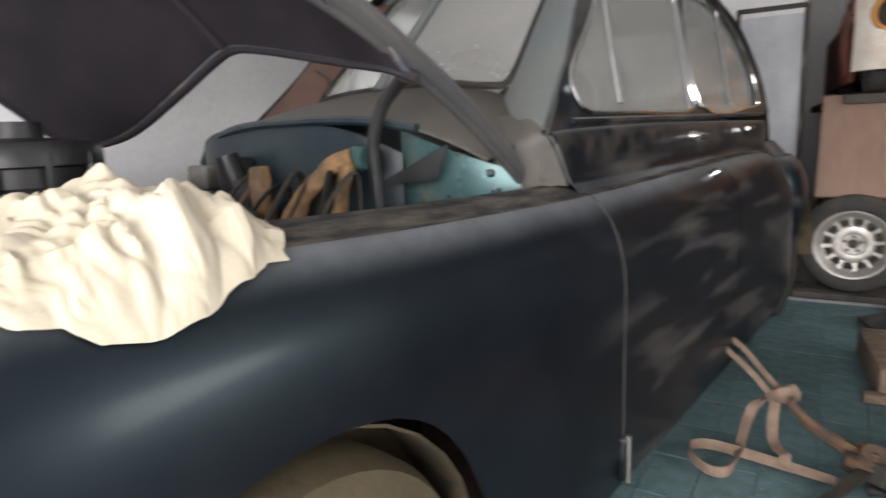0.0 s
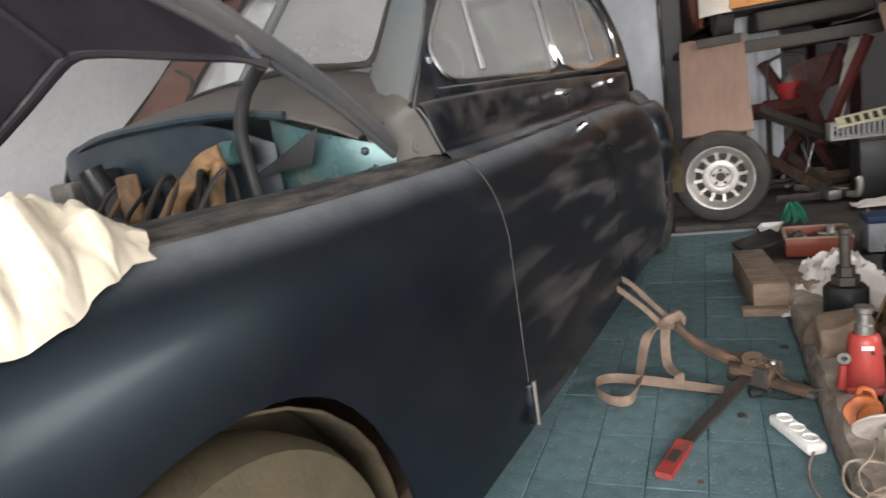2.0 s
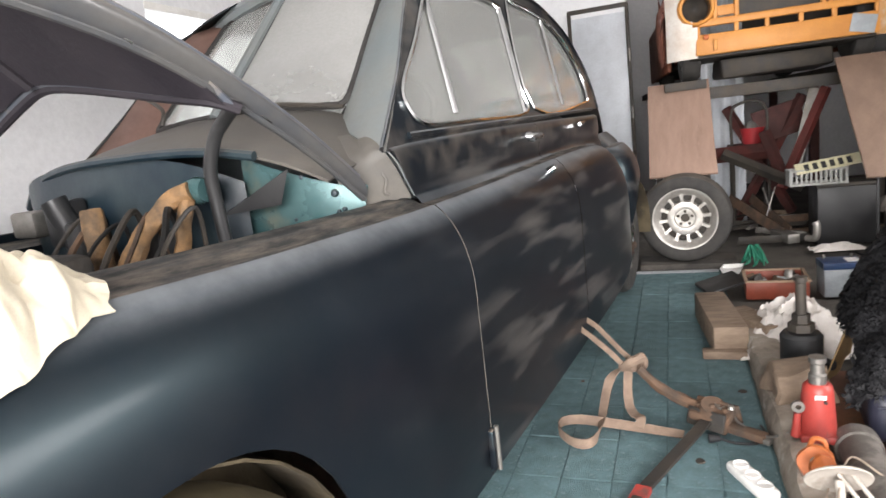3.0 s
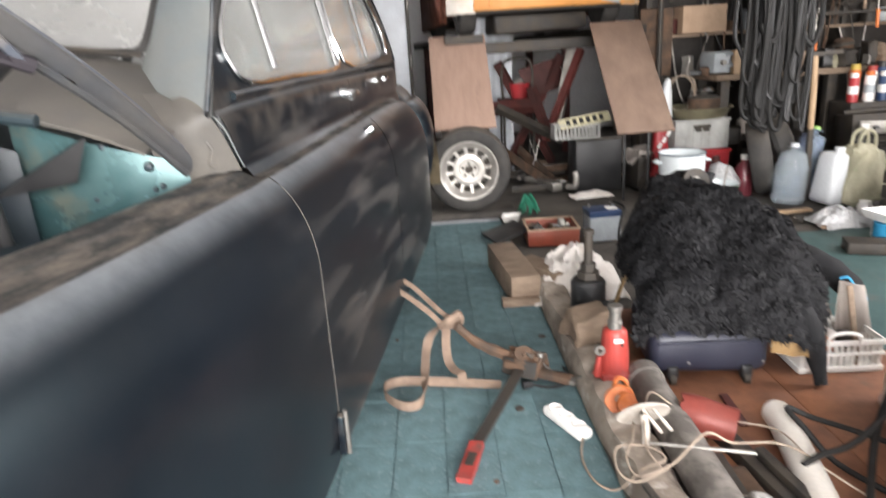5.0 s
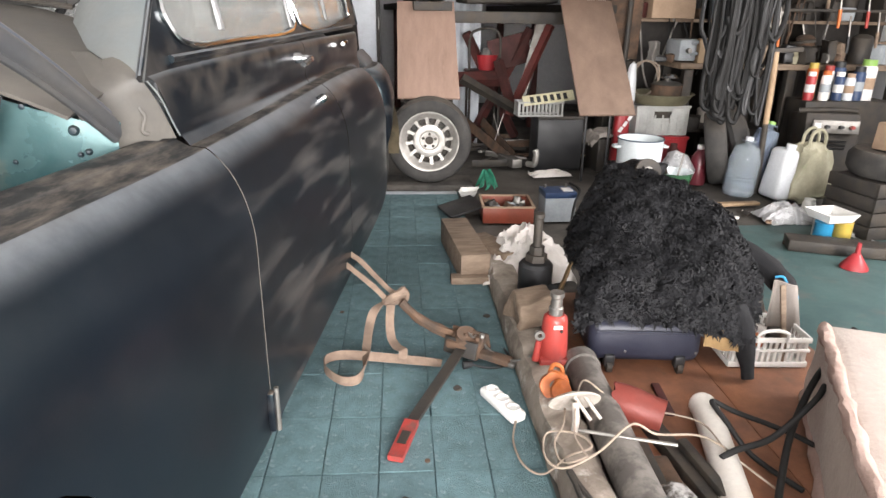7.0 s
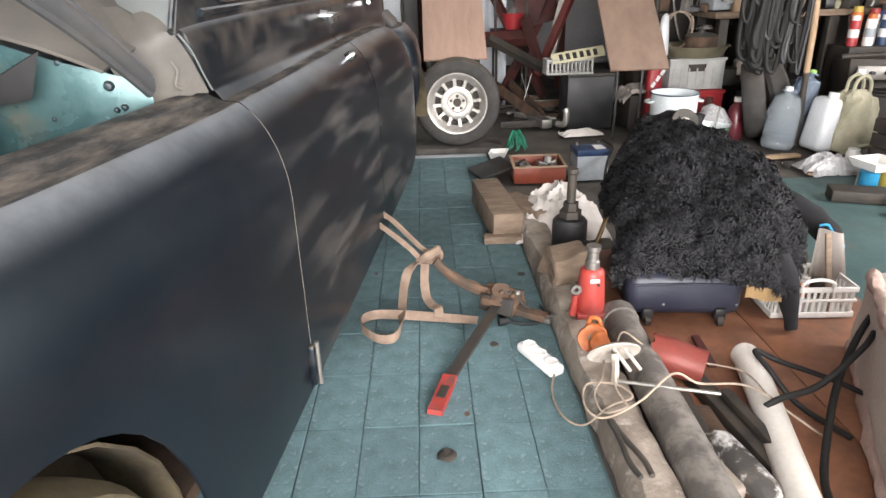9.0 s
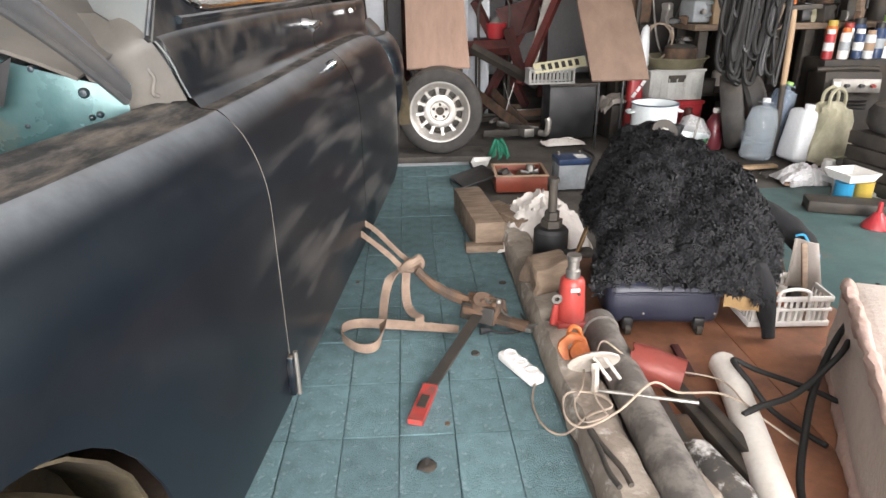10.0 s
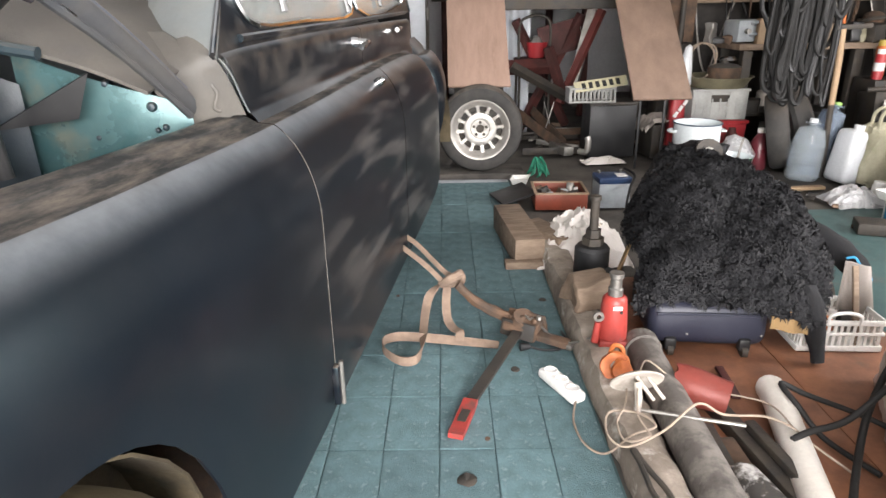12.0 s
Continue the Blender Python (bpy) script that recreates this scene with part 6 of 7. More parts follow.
FC = thing("fur_coat", "black curly fur coat spread over a suitcase", "coat", 0, 0, 0)
part("coat_back", crumple(B(), 70, 80, lambda u, v: coat_pt(u, v) + noise.noise_vector(coat_pt(u, v) * 30) * 0.008, 0.012), M_fur, FC)
_rng = random.Random(5)
verts, faces = [], []
for k in range(26000):
    u, v = _rng.random(), _rng.random()
    p = coat_pt(u, v)
    du, dv = coat_pt(min(1, u + 0.01), v) - p, coat_pt(u, min(1, v + 0.01)) - p
    n = du.cross(dv)
    if n.length < 1e-9:
        continue
    n.normalize()
    if n.z < 0:
        n = -n
    cl = noise.noise_vector(p * 17)
    t = (Vector((0.0, -0.5, -0.2)) + cl * 2.6 + Vector((_rng.uniform(-1, 1), _rng.uniform(-1, 1), _rng.uniform(-1, 1))) * 0.5)
    t = (t - n * t.dot(n)).normalized()
    s = n.cross(t) * 0.0038
    ln = _rng.uniform(0.020, 0.044)
    a, b, c = p + n * 0.004, p + n * (0.011 + ln * 0.2) + t * ln * 0.55, p + n * 0.010 + t * ln
    i = len(verts)
    verts += [a - s, a + s, b - s, b + s, c]
    faces += [(i, i + 1, i + 3, i + 2), (i + 2, i + 3, i + 4)]
me = bpy.data.meshes.new("fur")
me.from_pydata(verts, [], faces)
me.materials.append(M_fur)
_f = new("fur", me)
_f.parent = FC
_f["kind"] = "stuff"
part("sleeve", jitter(tube(B(), [(1.40, 1.02, 0.36), (1.47, 0.90, 0.34), (1.52, 0.78, 0.29), (1.535, 0.72, 0.26)], 0.062, 14, 8, 0.038), 0.014, 12), M_blackcloth, FC)
part("sleeve", jitter(tube(B(), [(1.21, 0.56, 0.28), (1.23, 0.50, 0.20), (1.24, 0.47, 0.10), (1.248, 0.445, 0.025)], 0.046, 12, 8, 0.024), 0.010, 14), M_blackcloth, FC)
part("lining", crumple(B(), 24, 14, lambda u, v: Vector((1.06 + 0.15 * u, 0.475 + 0.008 * math.sin(u * 9), 0.125 + 0.085 * v + 0.03 * (1 - u))), 0.004), M_lining, FC, "tan coat lining")
part("lining", crumple(B(), 18, 20, lambda u, v: Vector((0.575 + 0.10 * u + 0.2 * v, 0.98 + 0.42 * v + 0.02 * math.sin(v * 9), 0.05 + (0.28 + 0.2 * v) * u)), 0.004), M_lining, FC, "tan coat lining")
part("collar", jitter(tube(B(), [(0.92, 1.45, 0.54), (1.02, 1.50, 0.60), (1.14, 1.50, 0.62), (1.24, 1.46, 0.60)], 0.04, 12, 8), 0.022, 16), M_fur, FC)
# what the coat lies on besides the case: a low stool
_o = thing("stool", "low wooden stool hidden beneath the coat", "stool", 1.08, 1.18, 0)
part("seat", box(B(), (0, 0, 0.42), (0.34, 0.34, 0.04), bevel=0.01), M_wood, _o)
for _x in (-0.13, 0.13):
    for _y in (-0.13, 0.13):
        part("leg", box(B(), (_x, _y, 0.20), (0.04, 0.04, 0.40), bevel=0.004), M_wood, _o)
_o = thing("wire_brush", "round steel wire brush disc on coat", "brush", 1.10, 1.33, 0.635, 0, rx=62)
part("bristles", lathe(B(), [(0.022, 0.010), (0.062, 0.014), (0.066, 0.0), (0.062, -0.014), (0.022, -0.010)], 40), M_dark, _o)
part("hub", lathe(B(), [(0.0, 0.016), (0.022, 0.014), (0.024, -0.012), (0.0, -0.014)], 20), M_alloy, _o)
part("bore", cyl(B(), (0, 0, 0.012), (0, 0, 0.018), 0.008, seg=12), M_dark, _o)

# white slotted basket with odds and ends
BK = thing("plastic_basket", "white slotted plastic basket full of odds", "basket", 1.39, 0.66, 0.012, -3)
for _y in (-0.11, 0.11):
    for k in range(13):
        part("slat", box(B(), (-0.145 + 0.29 * k / 12, _y, 0.065), (0.011, 0.004, 0.10)), M_white, BK, smooth=False)
for _x in (-0.155, 0.155):
    for k in range(9):
        part("slat", box(B(), (_x, -0.10 + 0.2 * k / 8, 0.065), (0.004, 0.011, 0.10)), M_white, BK, smooth=False)
for _z, _h in ((0.012, 0.024), (0.075, 0.012), (0.122, 0.022)):
    bm = B()
    for _y in (-0.113, 0.113):
        box(bm, (0, _y, _z), (0.325, 0.008, _h), bevel=0.002)
    for _x in (-0.159, 0.159):
        box(bm, (_x, 0, _z), (0.008, 0.225, _h), bevel=0.002)
    part("rim", bm, M_white, BK)
part("bottom", box(B(), (0, 0, 0.006), (0.31, 0.215, 0.008)), M_white, BK)
part("handle", tube(B(), [(-0.06, -0.118, 0.12), (-0.055, -0.118, 0.155), (0.0, -0.118, 0.168), (0.055, -0.118, 0.155), (0.06, -0.118, 0.12)], 0.007, 8, 5), M_white, BK)
for k in range(9):
    solo("small_part", jitter(box(B(), (0, 0, 0), (0.05 + 0.02 * (k % 3), 0.04, 0.05), bevel=0.01), 0.01, 20, k), (M_rag, M_steel, M_dark, M_orangeplastic, M_greycloth)[k % 5], "loose odds and ends in a basket", "oddment", 1.28 + 0.028 * k, 0.62 + 0.05 * (k % 3), 0.075 + 0.02 * (k % 2), 25 * k, "oddments in the basket")
solo("wooden_lath", box(B(), (0, 0, 0.17), (0.022, 0.012, 0.34), bevel=0.002), M_wood, "thin wooden lath standing in a basket", "lath", 1.455, 0.545, 0.012, 0, rx=-14, ry=-4)
_o = thing("canvas_bag", "grey canvas bag with blue cord", "bag", 0, 0, 0)
part("bag_body", crumple(B(), 26, 26, lambda u, v: Vector((1.30 + 0.26 * u - 0.07 * v, 0.80 + 0.06 * math.sin(u * 3) + 0.14 * v, 0.01 + 0.36 * v * (1 - 0.35 * abs(u - 0.35)) + 0.02 * noise.noise(Vector((u * 6, v * 6, 3))))), 0.02), M_greycloth, _o)
part("flap", crumple(B(), 16, 16, lambda u, v: Vector((1.44 + 0.16 * u * (1 - 0.5 * v), 0.70 + 0.03 * math.sin(u * 5), 0.03 + 0.29 * v)), 0.006), M_greycloth, _o)
part("cord", tube(B(), [(1.46, 0.73, 0.33), (1.49, 0.725, 0.335), (1.51, 0.72, 0.31), (1.53, 0.71, 0.275), (1.56, 0.70, 0.25), (1.54, 0.70, 0.235), (1.51, 0.71, 0.25)], 0.005, 8, 6), M_blue, _o, "bright blue cord")

# ---- middle floor ----
_o = thing("toolbox", "open red brown lacquered toolbox full of fittings", "toolbox", 0.635, 2.60, 0.0, -2)
bm = B()
for c, s in (((0, -0.15, 0.055), (0.34, 0.008, 0.11)), ((0, 0.15, 0.055), (0.34, 0.008, 0.11)), ((-0.17, 0, 0.055), (0.008, 0.30, 0.11)), ((0.17, 0, 0.055), (0.008, 0.30, 0.11)), ((0, 0, 0.006), (0.34, 0.30, 0.012))):
    box(bm, c, s, bevel=0.002)
part("tray", bm, M_toolred, _o)
bm = B()
for _y in (-0.152, 0.152):
    box(bm, (0, _y, 0.114), (0.36, 0.02, 0.012), bevel=0.003)
for _x in (-0.172, 0.172):
    box(bm, (_x, 0, 0.114), (0.02, 0.32, 0.012), bevel=0.003)
part("rim", bm, M_card, _o)
part("lid", box(B(), (-0.31, 0.06, 0.055), (0.26, 0.28, 0.02), (0, -14, 18), 0.006), M_black, _o, "black lid folded open")
for k in range(14):
    a, b_ = random.uniform(-0.13, 0.13), random.uniform(-0.11, 0.11)
    solo("tool_fitting", jitter(box(B(), (0, 0, 0), (random.uniform(0.03, 0.09), random.uniform(0.02, 0.05), random.uniform(0.03, 0.06)), (random.uniform(-20, 20), 20, 0), 0.006), 0.006, 30, k), (M_steel, M_dark, M_rust, M_batt)[k % 4], "loose metal fitting lying in a toolbox", "fitting", 0.635 + a, 2.60 + b_, 0.065 + 0.012 * (k % 3), random.uniform(0, 180), "fittings in the toolbox")
_o = thing("car_battery", "grey car battery with dark blue top", "battery", 0.985, 2.56, 0, 3)
part("case", box(B(), (0, 0, 0.085), (0.215, 0.175, 0.17), bevel=0.006), M_batt, _o)
part("top", box(B(), (0, 0, 0.19), (0.222, 0.182, 0.042), bevel=0.006), M_blueplastic, _o)
part("label_plate", box(B(), (0.055, -0.02, 0.2135), (0.07, 0.09, 0.004)), M_paper, _o)
for _x in (-0.075, 0.075):
    part("terminal", cyl(B(), (_x, 0.06, 0.21), (_x, 0.06, 0.232), 0.010, 0.008, 12), M_steel, _o)
solo("battery_lead", tube(B(), [(1.08, 2.62, 0.24), (1.12, 2.5, 0.22), (1.06, 2.38, 0.16), (1.03, 2.30, 0.04), (1.06, 2.15, 0.012)], 0.009, 8, 8), M_hose, "black battery lead bent to floor", "cable")


def rag(x0, y0, w, d, h, seed, m, label, rz=0, nx=48):
    def f(u, v):
        r = min(1.0, 4 * min(u, 1 - u, v, 1 - v))
        q = Vector((u * 4 + seed, v * 4, seed))
        z = 0.008 + h * math.sin(math.pi * u) ** 0.7 * math.sin(math.pi * v) ** 0.7 * (0.6 + 0.4 * noise.noise(q * 0.7)) + h * 0.30 * (1 - abs(noise.noise(q * 1.5))) ** 3 * r + h * 0.12 * (1 - abs(noise.noise(q * 3.7))) ** 3 * r
        e = 0.10 * noise.noise(Vector((u * 5, v * 5, seed + 3)))
        return Vector(((u - 0.5 + e) * w, (v - 0.5 + e) * d, z))
    return solo("rag", crumple(B(), nx, nx, f, 0.004), m, label, "rag", x0, y0, 0.0, rz)


rag(0.585, 1.70, 0.50, 0.56, 0.22, 2.2, M_rag, "crumpled white cotton rag beside timber blocks")
rag(1.22, 3.78, 0.36, 0.16, 0.05, 5.1, M_rag, "white rag lying on dark floor", 8, 30)
_o = thing("food_tray", "small white plastic tray on the floor", "tray", 0.435, 3.16, 0.0, -6)
part("tray_body", lathe(B(), [(0.0, 0.006), (0.06, 0.006), (0.078, 0.045), (0.086, 0.047), (0.08, 0.040), (0.062, 0.0), (0.0, 0.0)], 4, pose(0, 0, 0, 0, 0, 45) @ Matrix.Diagonal((1.35, 1.0, 1, 1))), M_white, _o)
_o = thing("net_bag", "crumpled green net bag on the floor", "bag", 0.60, 3.36, 0.0)
for k in range(14):
    a = k * 0.9
    part("strand", tube(B(), [(0.09 * math.cos(a), 0.08 * math.sin(a), 0.01), (0.06 * math.cos(a + 0.5), 0.06 * math.sin(a + 0.6), 0.08 + 0.04 * math.sin(k)), (0.02 * math.cos(a), 0.03, 0.12 + 0.03 * math.cos(k * 2)), (0.08 * math.cos(a + 2), 0.09 * math.sin(a + 2), 0.02)], 0.007, 5, 5), M_netgreen, _o)

# tow hitch and steel sections on the dark floor
_o = thing("tow_hitch", "rusty tow hitch with pale ball head", "hitch", 1.00, 4.02, 0.0, 18)
part("drawbar", box(B(), (-0.05, 0.12, 0.06), (0.10, 0.30, 0.08), bevel=0.01), M_steel, _o)
part("ball_neck", tube(B(), [(0.04, -0.05, 0.06), (0.07, -0.12, 0.07), (0.08, -0.13, 0.16), (0.07, -0.12, 0.20)], 0.028, 10, 6), M_alloy, _o)
for p, q in (((-0.16, 0.95, 0.30), (-0.05, 0.15, 0.08)), ((0.06, 0.98, 0.28), (0.02, 0.18, 0.08))):
    part("drawbar_arm", band(B(), [p, (Vector(p) + Vector(q)) / 2, q], 0.09, 0.012, side=(0.3, 0, 1)), M_rust, _o)
for k, (x, y, z, ln, rz, m_) in enumerate(((1.05, 4.72, 0.04, 1.3, 82, M_dark), (1.35, 4.95, 0.05, 1.2, 98, M_steel), (1.20, 4.62, 0.10, 0.7, 100, M_rust), (0.85, 4.1, 0.02, 0.6, 95, M_dark))):
    bm = box(B(), (0, 0, -0.02), (0.07, ln, 0.008), bevel=0.002)
    box(bm, (-0.034, 0, 0.01), (0.008, ln, 0.06), bevel=0.002)
    solo("angle_iron", bm, m_, "rusty angle iron lying on dark floor", "angle iron", x, y, z + 0.02, rz, "angle irons on the floor")
for s_ in (-1, 1):
    solo("thin_stick", cyl(B(), (-0.05 * s_, 0, 0.0), (0.05 * s_, 0.02, 0.34), 0.006, seg=8), M_steel, "thin pale rod leaning in scrap", "rod", 0.86, 4.55, 0.08, 0)
# box added for a black slab; it also fills the shaded space there
_o = thing("black_fill_box", "black box for the slab and dark space under a crate", "box", 1.33, 4.12, 0.0, 4)
part("body", jitter(box(B(), (0, 0, 0.23), (0.42, 0.27, 0.46), bevel=0.012), 0.004, 9), M_black, _o)
part("lid", box(B(), (0, 0, 0.474), (0.44, 0.29, 0.03), bevel=0.008), M_dark, _o)
_rs = random.Random(31)
for k in range(26):
    ln = _rs.uniform(0.12, 0.55)
    bm = jitter(box(B(), (0, 0, 0), (_rs.uniform(0.02, 0.07), ln, _rs.uniform(0.012, 0.05)), bevel=0.004), 0.006, 14, k)
    solo("scrap_iron", bm, _rs.choice((M_dark, M_rust, M_steel, M_dark, M_wood)), "piece of rusty scrap iron on dark floor", "scrap iron", _rs.uniform(0.55, 1.85), _rs.uniform(4.15, 5.3), _rs.uniform(0.02, 0.10), _rs.uniform(0, 180), "scrap under the ramp", rx=_rs.uniform(-6, 6), ry=_rs.uniform(-10, 10))
_o = thing("small_crate", "small grey slatted crate", "crate", 1.13, 4.02, 0.492, 3)
for _y in (-0.08, 0.08):
    for k in range(12):
        part("slat", box(B(), (-0.19 + 0.38 * k / 11, _y, 0.06), (0.014, 0.006, 0.11)), M_crate, _o, smooth=False)
for _z in (0.008, 0.118):
    bm = B()
    for _y in (-0.082, 0.082):
        box(bm, (0, _y, _z), (0.41, 0.010, 0.018), bevel=0.002)
    for _x in (-0.2, 0.2):
        box(bm, (_x, 0, _z), (0.010, 0.17, 0.018), bevel=0.002)
    part("rim", bm, M_crate, _o)
for _x in (-0.2, 0.2):
    part("end_panel", box(B(), (_x, 0, 0.06), (0.008, 0.15, 0.10)), M_crate, _o)
_o = thing("number_plate", "cream number plate lying on a small crate", "number plate", 1.20, 3.96, 0.650, 5, rx=52, ry=-7)
part("plate", box(B(), (0, 0, 0), (0.46, 0.10, 0.004), bevel=0.001), M_plate, _o)
for k in range(6):
    part("bar", box(B(), (-0.15 + 0.06 * k, 0, 0.0035), (0.034, 0.058, 0.003)), M_ink, _o)

M_flake = mat("flaking_white_over_iron", (0.05, 0.046, 0.042), 0.8, 0.1, (0.09, 0.075, 0.06), 9, 0.8, 0.4, 60, dirt=(0.66, 0.64, 0.62), dirt_scale=16, dirt_at=0.52, spread=0.03)
_o = thing("old_silencer", "old iron silencer with flaking white paint", "silencer", 0.70, -0.30, 0.055, 12)
part("drum", jitter(lathe(B(), [(0.0, 0.13), (0.030, 0.125), (0.043, 0.10), (0.046, 0.0), (0.044, -0.10), (0.030, -0.125), (0.0, -0.13)], 20, pose(0, 0, 0, 90, 0, 0)), 0.006, 16), M_flake, _o)
part("outlet", tube(B(), [(0.0, -0.12, 0.0), (0.005, -0.20, -0.01), (0.02, -0.32, -0.02)], 0.016, 10, 4), M_rust, _o)

# ---- workbench side ----
_o = thing("red_crate", "red plastic bottle crate under a grey one", "crate", 2.22, 4.08, 0.0, 2)
part("crate_body", box(B(), (0, 0, 0.16), (0.50, 0.36, 0.32), bevel=0.015, taper=1.04), M_redplastic, _o)
part("rim", box(B(), (0, 0, 0.315), (0.535, 0.395, 0.03), bevel=0.008), M_redplastic, _o)
_o = thing("grey_crate", "grey plastic crate with hand slot", "crate", 2.22, 4.08, 0.332, 2)
for _y in (-0.165, 0.165):
    for c, s in (((-0.16, _y, 0.13), (0.16, 0.012, 0.25)), ((0.16, _y, 0.13), (0.16, 0.012, 0.25)), ((0, _y, 0.08), (0.17, 0.012, 0.15)), ((0, _y, 0.235), (0.17, 0.012, 0.04))):
        part("crate_panel", box(B(), c, s, bevel=0.002), M_crate, _o)
for _x in (-0.235, 0.235):
    part("crate_end", box(B(), (_x, 0, 0.13), (0.012, 0.33, 0.25), bevel=0.002), M_crate, _o)
part("crate_bottom", box(B(), (0, 0, 0.01), (0.47, 0.33, 0.012)), M_crate, _o)
for k in range(7):
    part("rib", box(B(), (-0.21 + 0.07 * k, -0.174, 0.10), (0.012, 0.008, 0.17), bevel=0.002), M_crate, _o)
part("rim", box(B(), (0, -0.172, 0.255), (0.50, 0.022, 0.022), bevel=0.004), M_crate, _o)
part("rim", box(B(), (0, 0.172, 0.255), (0.50, 0.022, 0.022), bevel=0.004), M_crate, _o)
part("dark_content", box(B(), (0, 0, 0.12), (0.44, 0.30, 0.20)), M_dark, _o)
_o = thing("khaki_basin", "khaki metal basin holding pans on a crate", "basin", 2.24, 4.06, 0.602, 0)
part("basin_wall", lathe(B(), [(0.0, 0.0), (0.22, 0.0), (0.275, 0.085), (0.29, 0.088), (0.285, 0.094), (0.27, 0.092), (0.215, 0.01), (0.0, 0.01)], 36), M_khaki, _o)
_o = thing("saucepan", "dull aluminium saucepan with a lid", "saucepan", 2.27, 4.02, 0.615)
part("pan", lathe(B(), [(0.0, 0.0), (0.13, 0.0), (0.135, 0.15), (0.14, 0.155), (0.0, 0.16)], 30), M_rust, _o)
part("lid", lathe(B(), [(0.135, 0.156), (0.10, 0.175), (0.03, 0.185), (0.018, 0.21), (0.0, 0.212)], 30), M_steel, _o)
solo("metal_ring_lid", lathe(B(), [(0.0, 0.03), (0.05, 0.028), (0.07, 0.012), (0.085, 0.0), (0.0, 0.0)], 28), M_chrome, "bright metal lid standing on a pan", "lid", 2.28, 4.0, 0.83)
solo("wire_coil", tube(B(), [(2.05 + 0.13 * math.cos(k * 0.8) + 0.01 * (k % 3), 4.02 + 0.03 * math.sin(k), 0.82 + 0.15 * math.sin(k * 0.8)) for k in range(22)], 0.007, 6, 5), M_cable, "coil of pale cable leaning on pans", "cable")
_o = thing("red_sack", "red printed plastic sack beside crates", "sack", 1.86, 3.92, 0.0)
part("sack_body", jitter(box(B(), (0, 0, 0.32), (0.17, 0.18, 0.64), bevel=0.05, seg=4, taper=0.7), 0.02, 9), M_redplastic, _o)
for k in range(3):
    part("print_bar", box(B(), (-0.03 + 0.035 * k, -0.085, 0.40 + 0.05 * k), (0.028, 0.006, 0.05), (0, 30, 0)), M_paper, _o)
solo("white_bag_tip", jitter(lathe(B(), [(0.0, 0.0), (0.06, 0.02), (0.05, 0.2), (0.025, 0.34), (0.0, 0.36)], 16), 0.02, 12), M_milk, "translucent white plastic bag standing up", "bag", 1.93, 4.0, 0.60)
_o = thing("low_stand", "low dark wooden stand under a pot", "stand", 1.87, 3.46, -0.017)
part("top", box(B(), (0, 0, 0.17), (0.40, 0.34, 0.04), bevel=0.006), M_dark, _o)
for _x in (-0.16, 0.16):
    part("side", box(B(), (_x, 0, 0.075), (0.04, 0.30, 0.15), bevel=0.004), M_dark, _o)
_o = thing("enamel_pot", "large white enamel pot with dark blue rim", "pot", 1.87, 3.44, 0.175)
part("pot_body", lathe(B(), [(0.0, 0.0), (0.165, 0.0), (0.178, 0.012), (0.182, 0.22), (0.187, 0.226), (0.180, 0.228), (0.174, 0.02), (0.0, 0.012)], 44), M_enamel, _o)
part("rim", lathe(B(), [(0.183, 0.219), (0.190, 0.224), (0.187, 0.231), (0.180, 0.228)], 44), M_bluerim, _o)
for s_ in (-1, 1):
    part("handle", tube(B(), [(s_ * 0.178, -0.05, 0.165), (s_ * 0.215, -0.04, 0.16), (s_ * 0.222, 0.0, 0.158), (s_ * 0.215, 0.04, 0.16), (s_ * 0.178, 0.05, 0.165)], 0.011, 8, 5), M_enamel, _o)
_o = thing("enamel_bowl", "green enamel bowl, white inside, with ladle", "bowl", 2.05, 3.16, 0.0)
part("bowl_body", lathe(B(), [(0.0, 0.0), (0.12, 0.0), (0.150, 0.19), (0.158, 0.195)], 36), M_greenenamel, _o)
part("bowl_inside", lathe(B(), [(0.158, 0.196), (0.148, 0.194), (0.118, 0.03), (0.0, 0.02)], 36), M_enamel, _o)
part("ladle", cyl(B(), (0.03, 0.0, 0.04), (0.10, 0.06, 0.32), 0.009, seg=8), M_steel, _o)
solo("crumpled_bag", jitter(lathe(B(), [(0.0, 0.0), (0.13, 0.0), (0.14, 0.12), (0.07, 0.24), (0.0, 0.27)], 26), 0.045, 8), M_bagclear, "crumpled grey plastic bag on floor", "bag", 2.22, 3.5, 0.0)
_o = thing("maroon_bottle", "maroon plastic bottle with white cap", "bottle", 2.42, 3.50, 0.0)
part("bottle_body", lathe(B(), [(0.0, 0.0), (0.065, 0.0), (0.07, 0.02), (0.068, 0.22), (0.04, 0.27), (0.028, 0.285), (0.028, 0.30)], 24), M_maroon, _o)
part("cap", cyl(B(), (0, 0, 0.30), (0, 0, 0.335), 0.03, seg=16), M_white, _o)
solo("red_cap_can", lathe(B(), [(0.0, 0.0), (0.05, 0.0), (0.05, 0.24), (0.03, 0.27), (0.03, 0.30), (0.0, 0.30)], 20), M_redframe, "dark red can behind a maroon bottle", "can", 2.28, 3.72, 0.0)


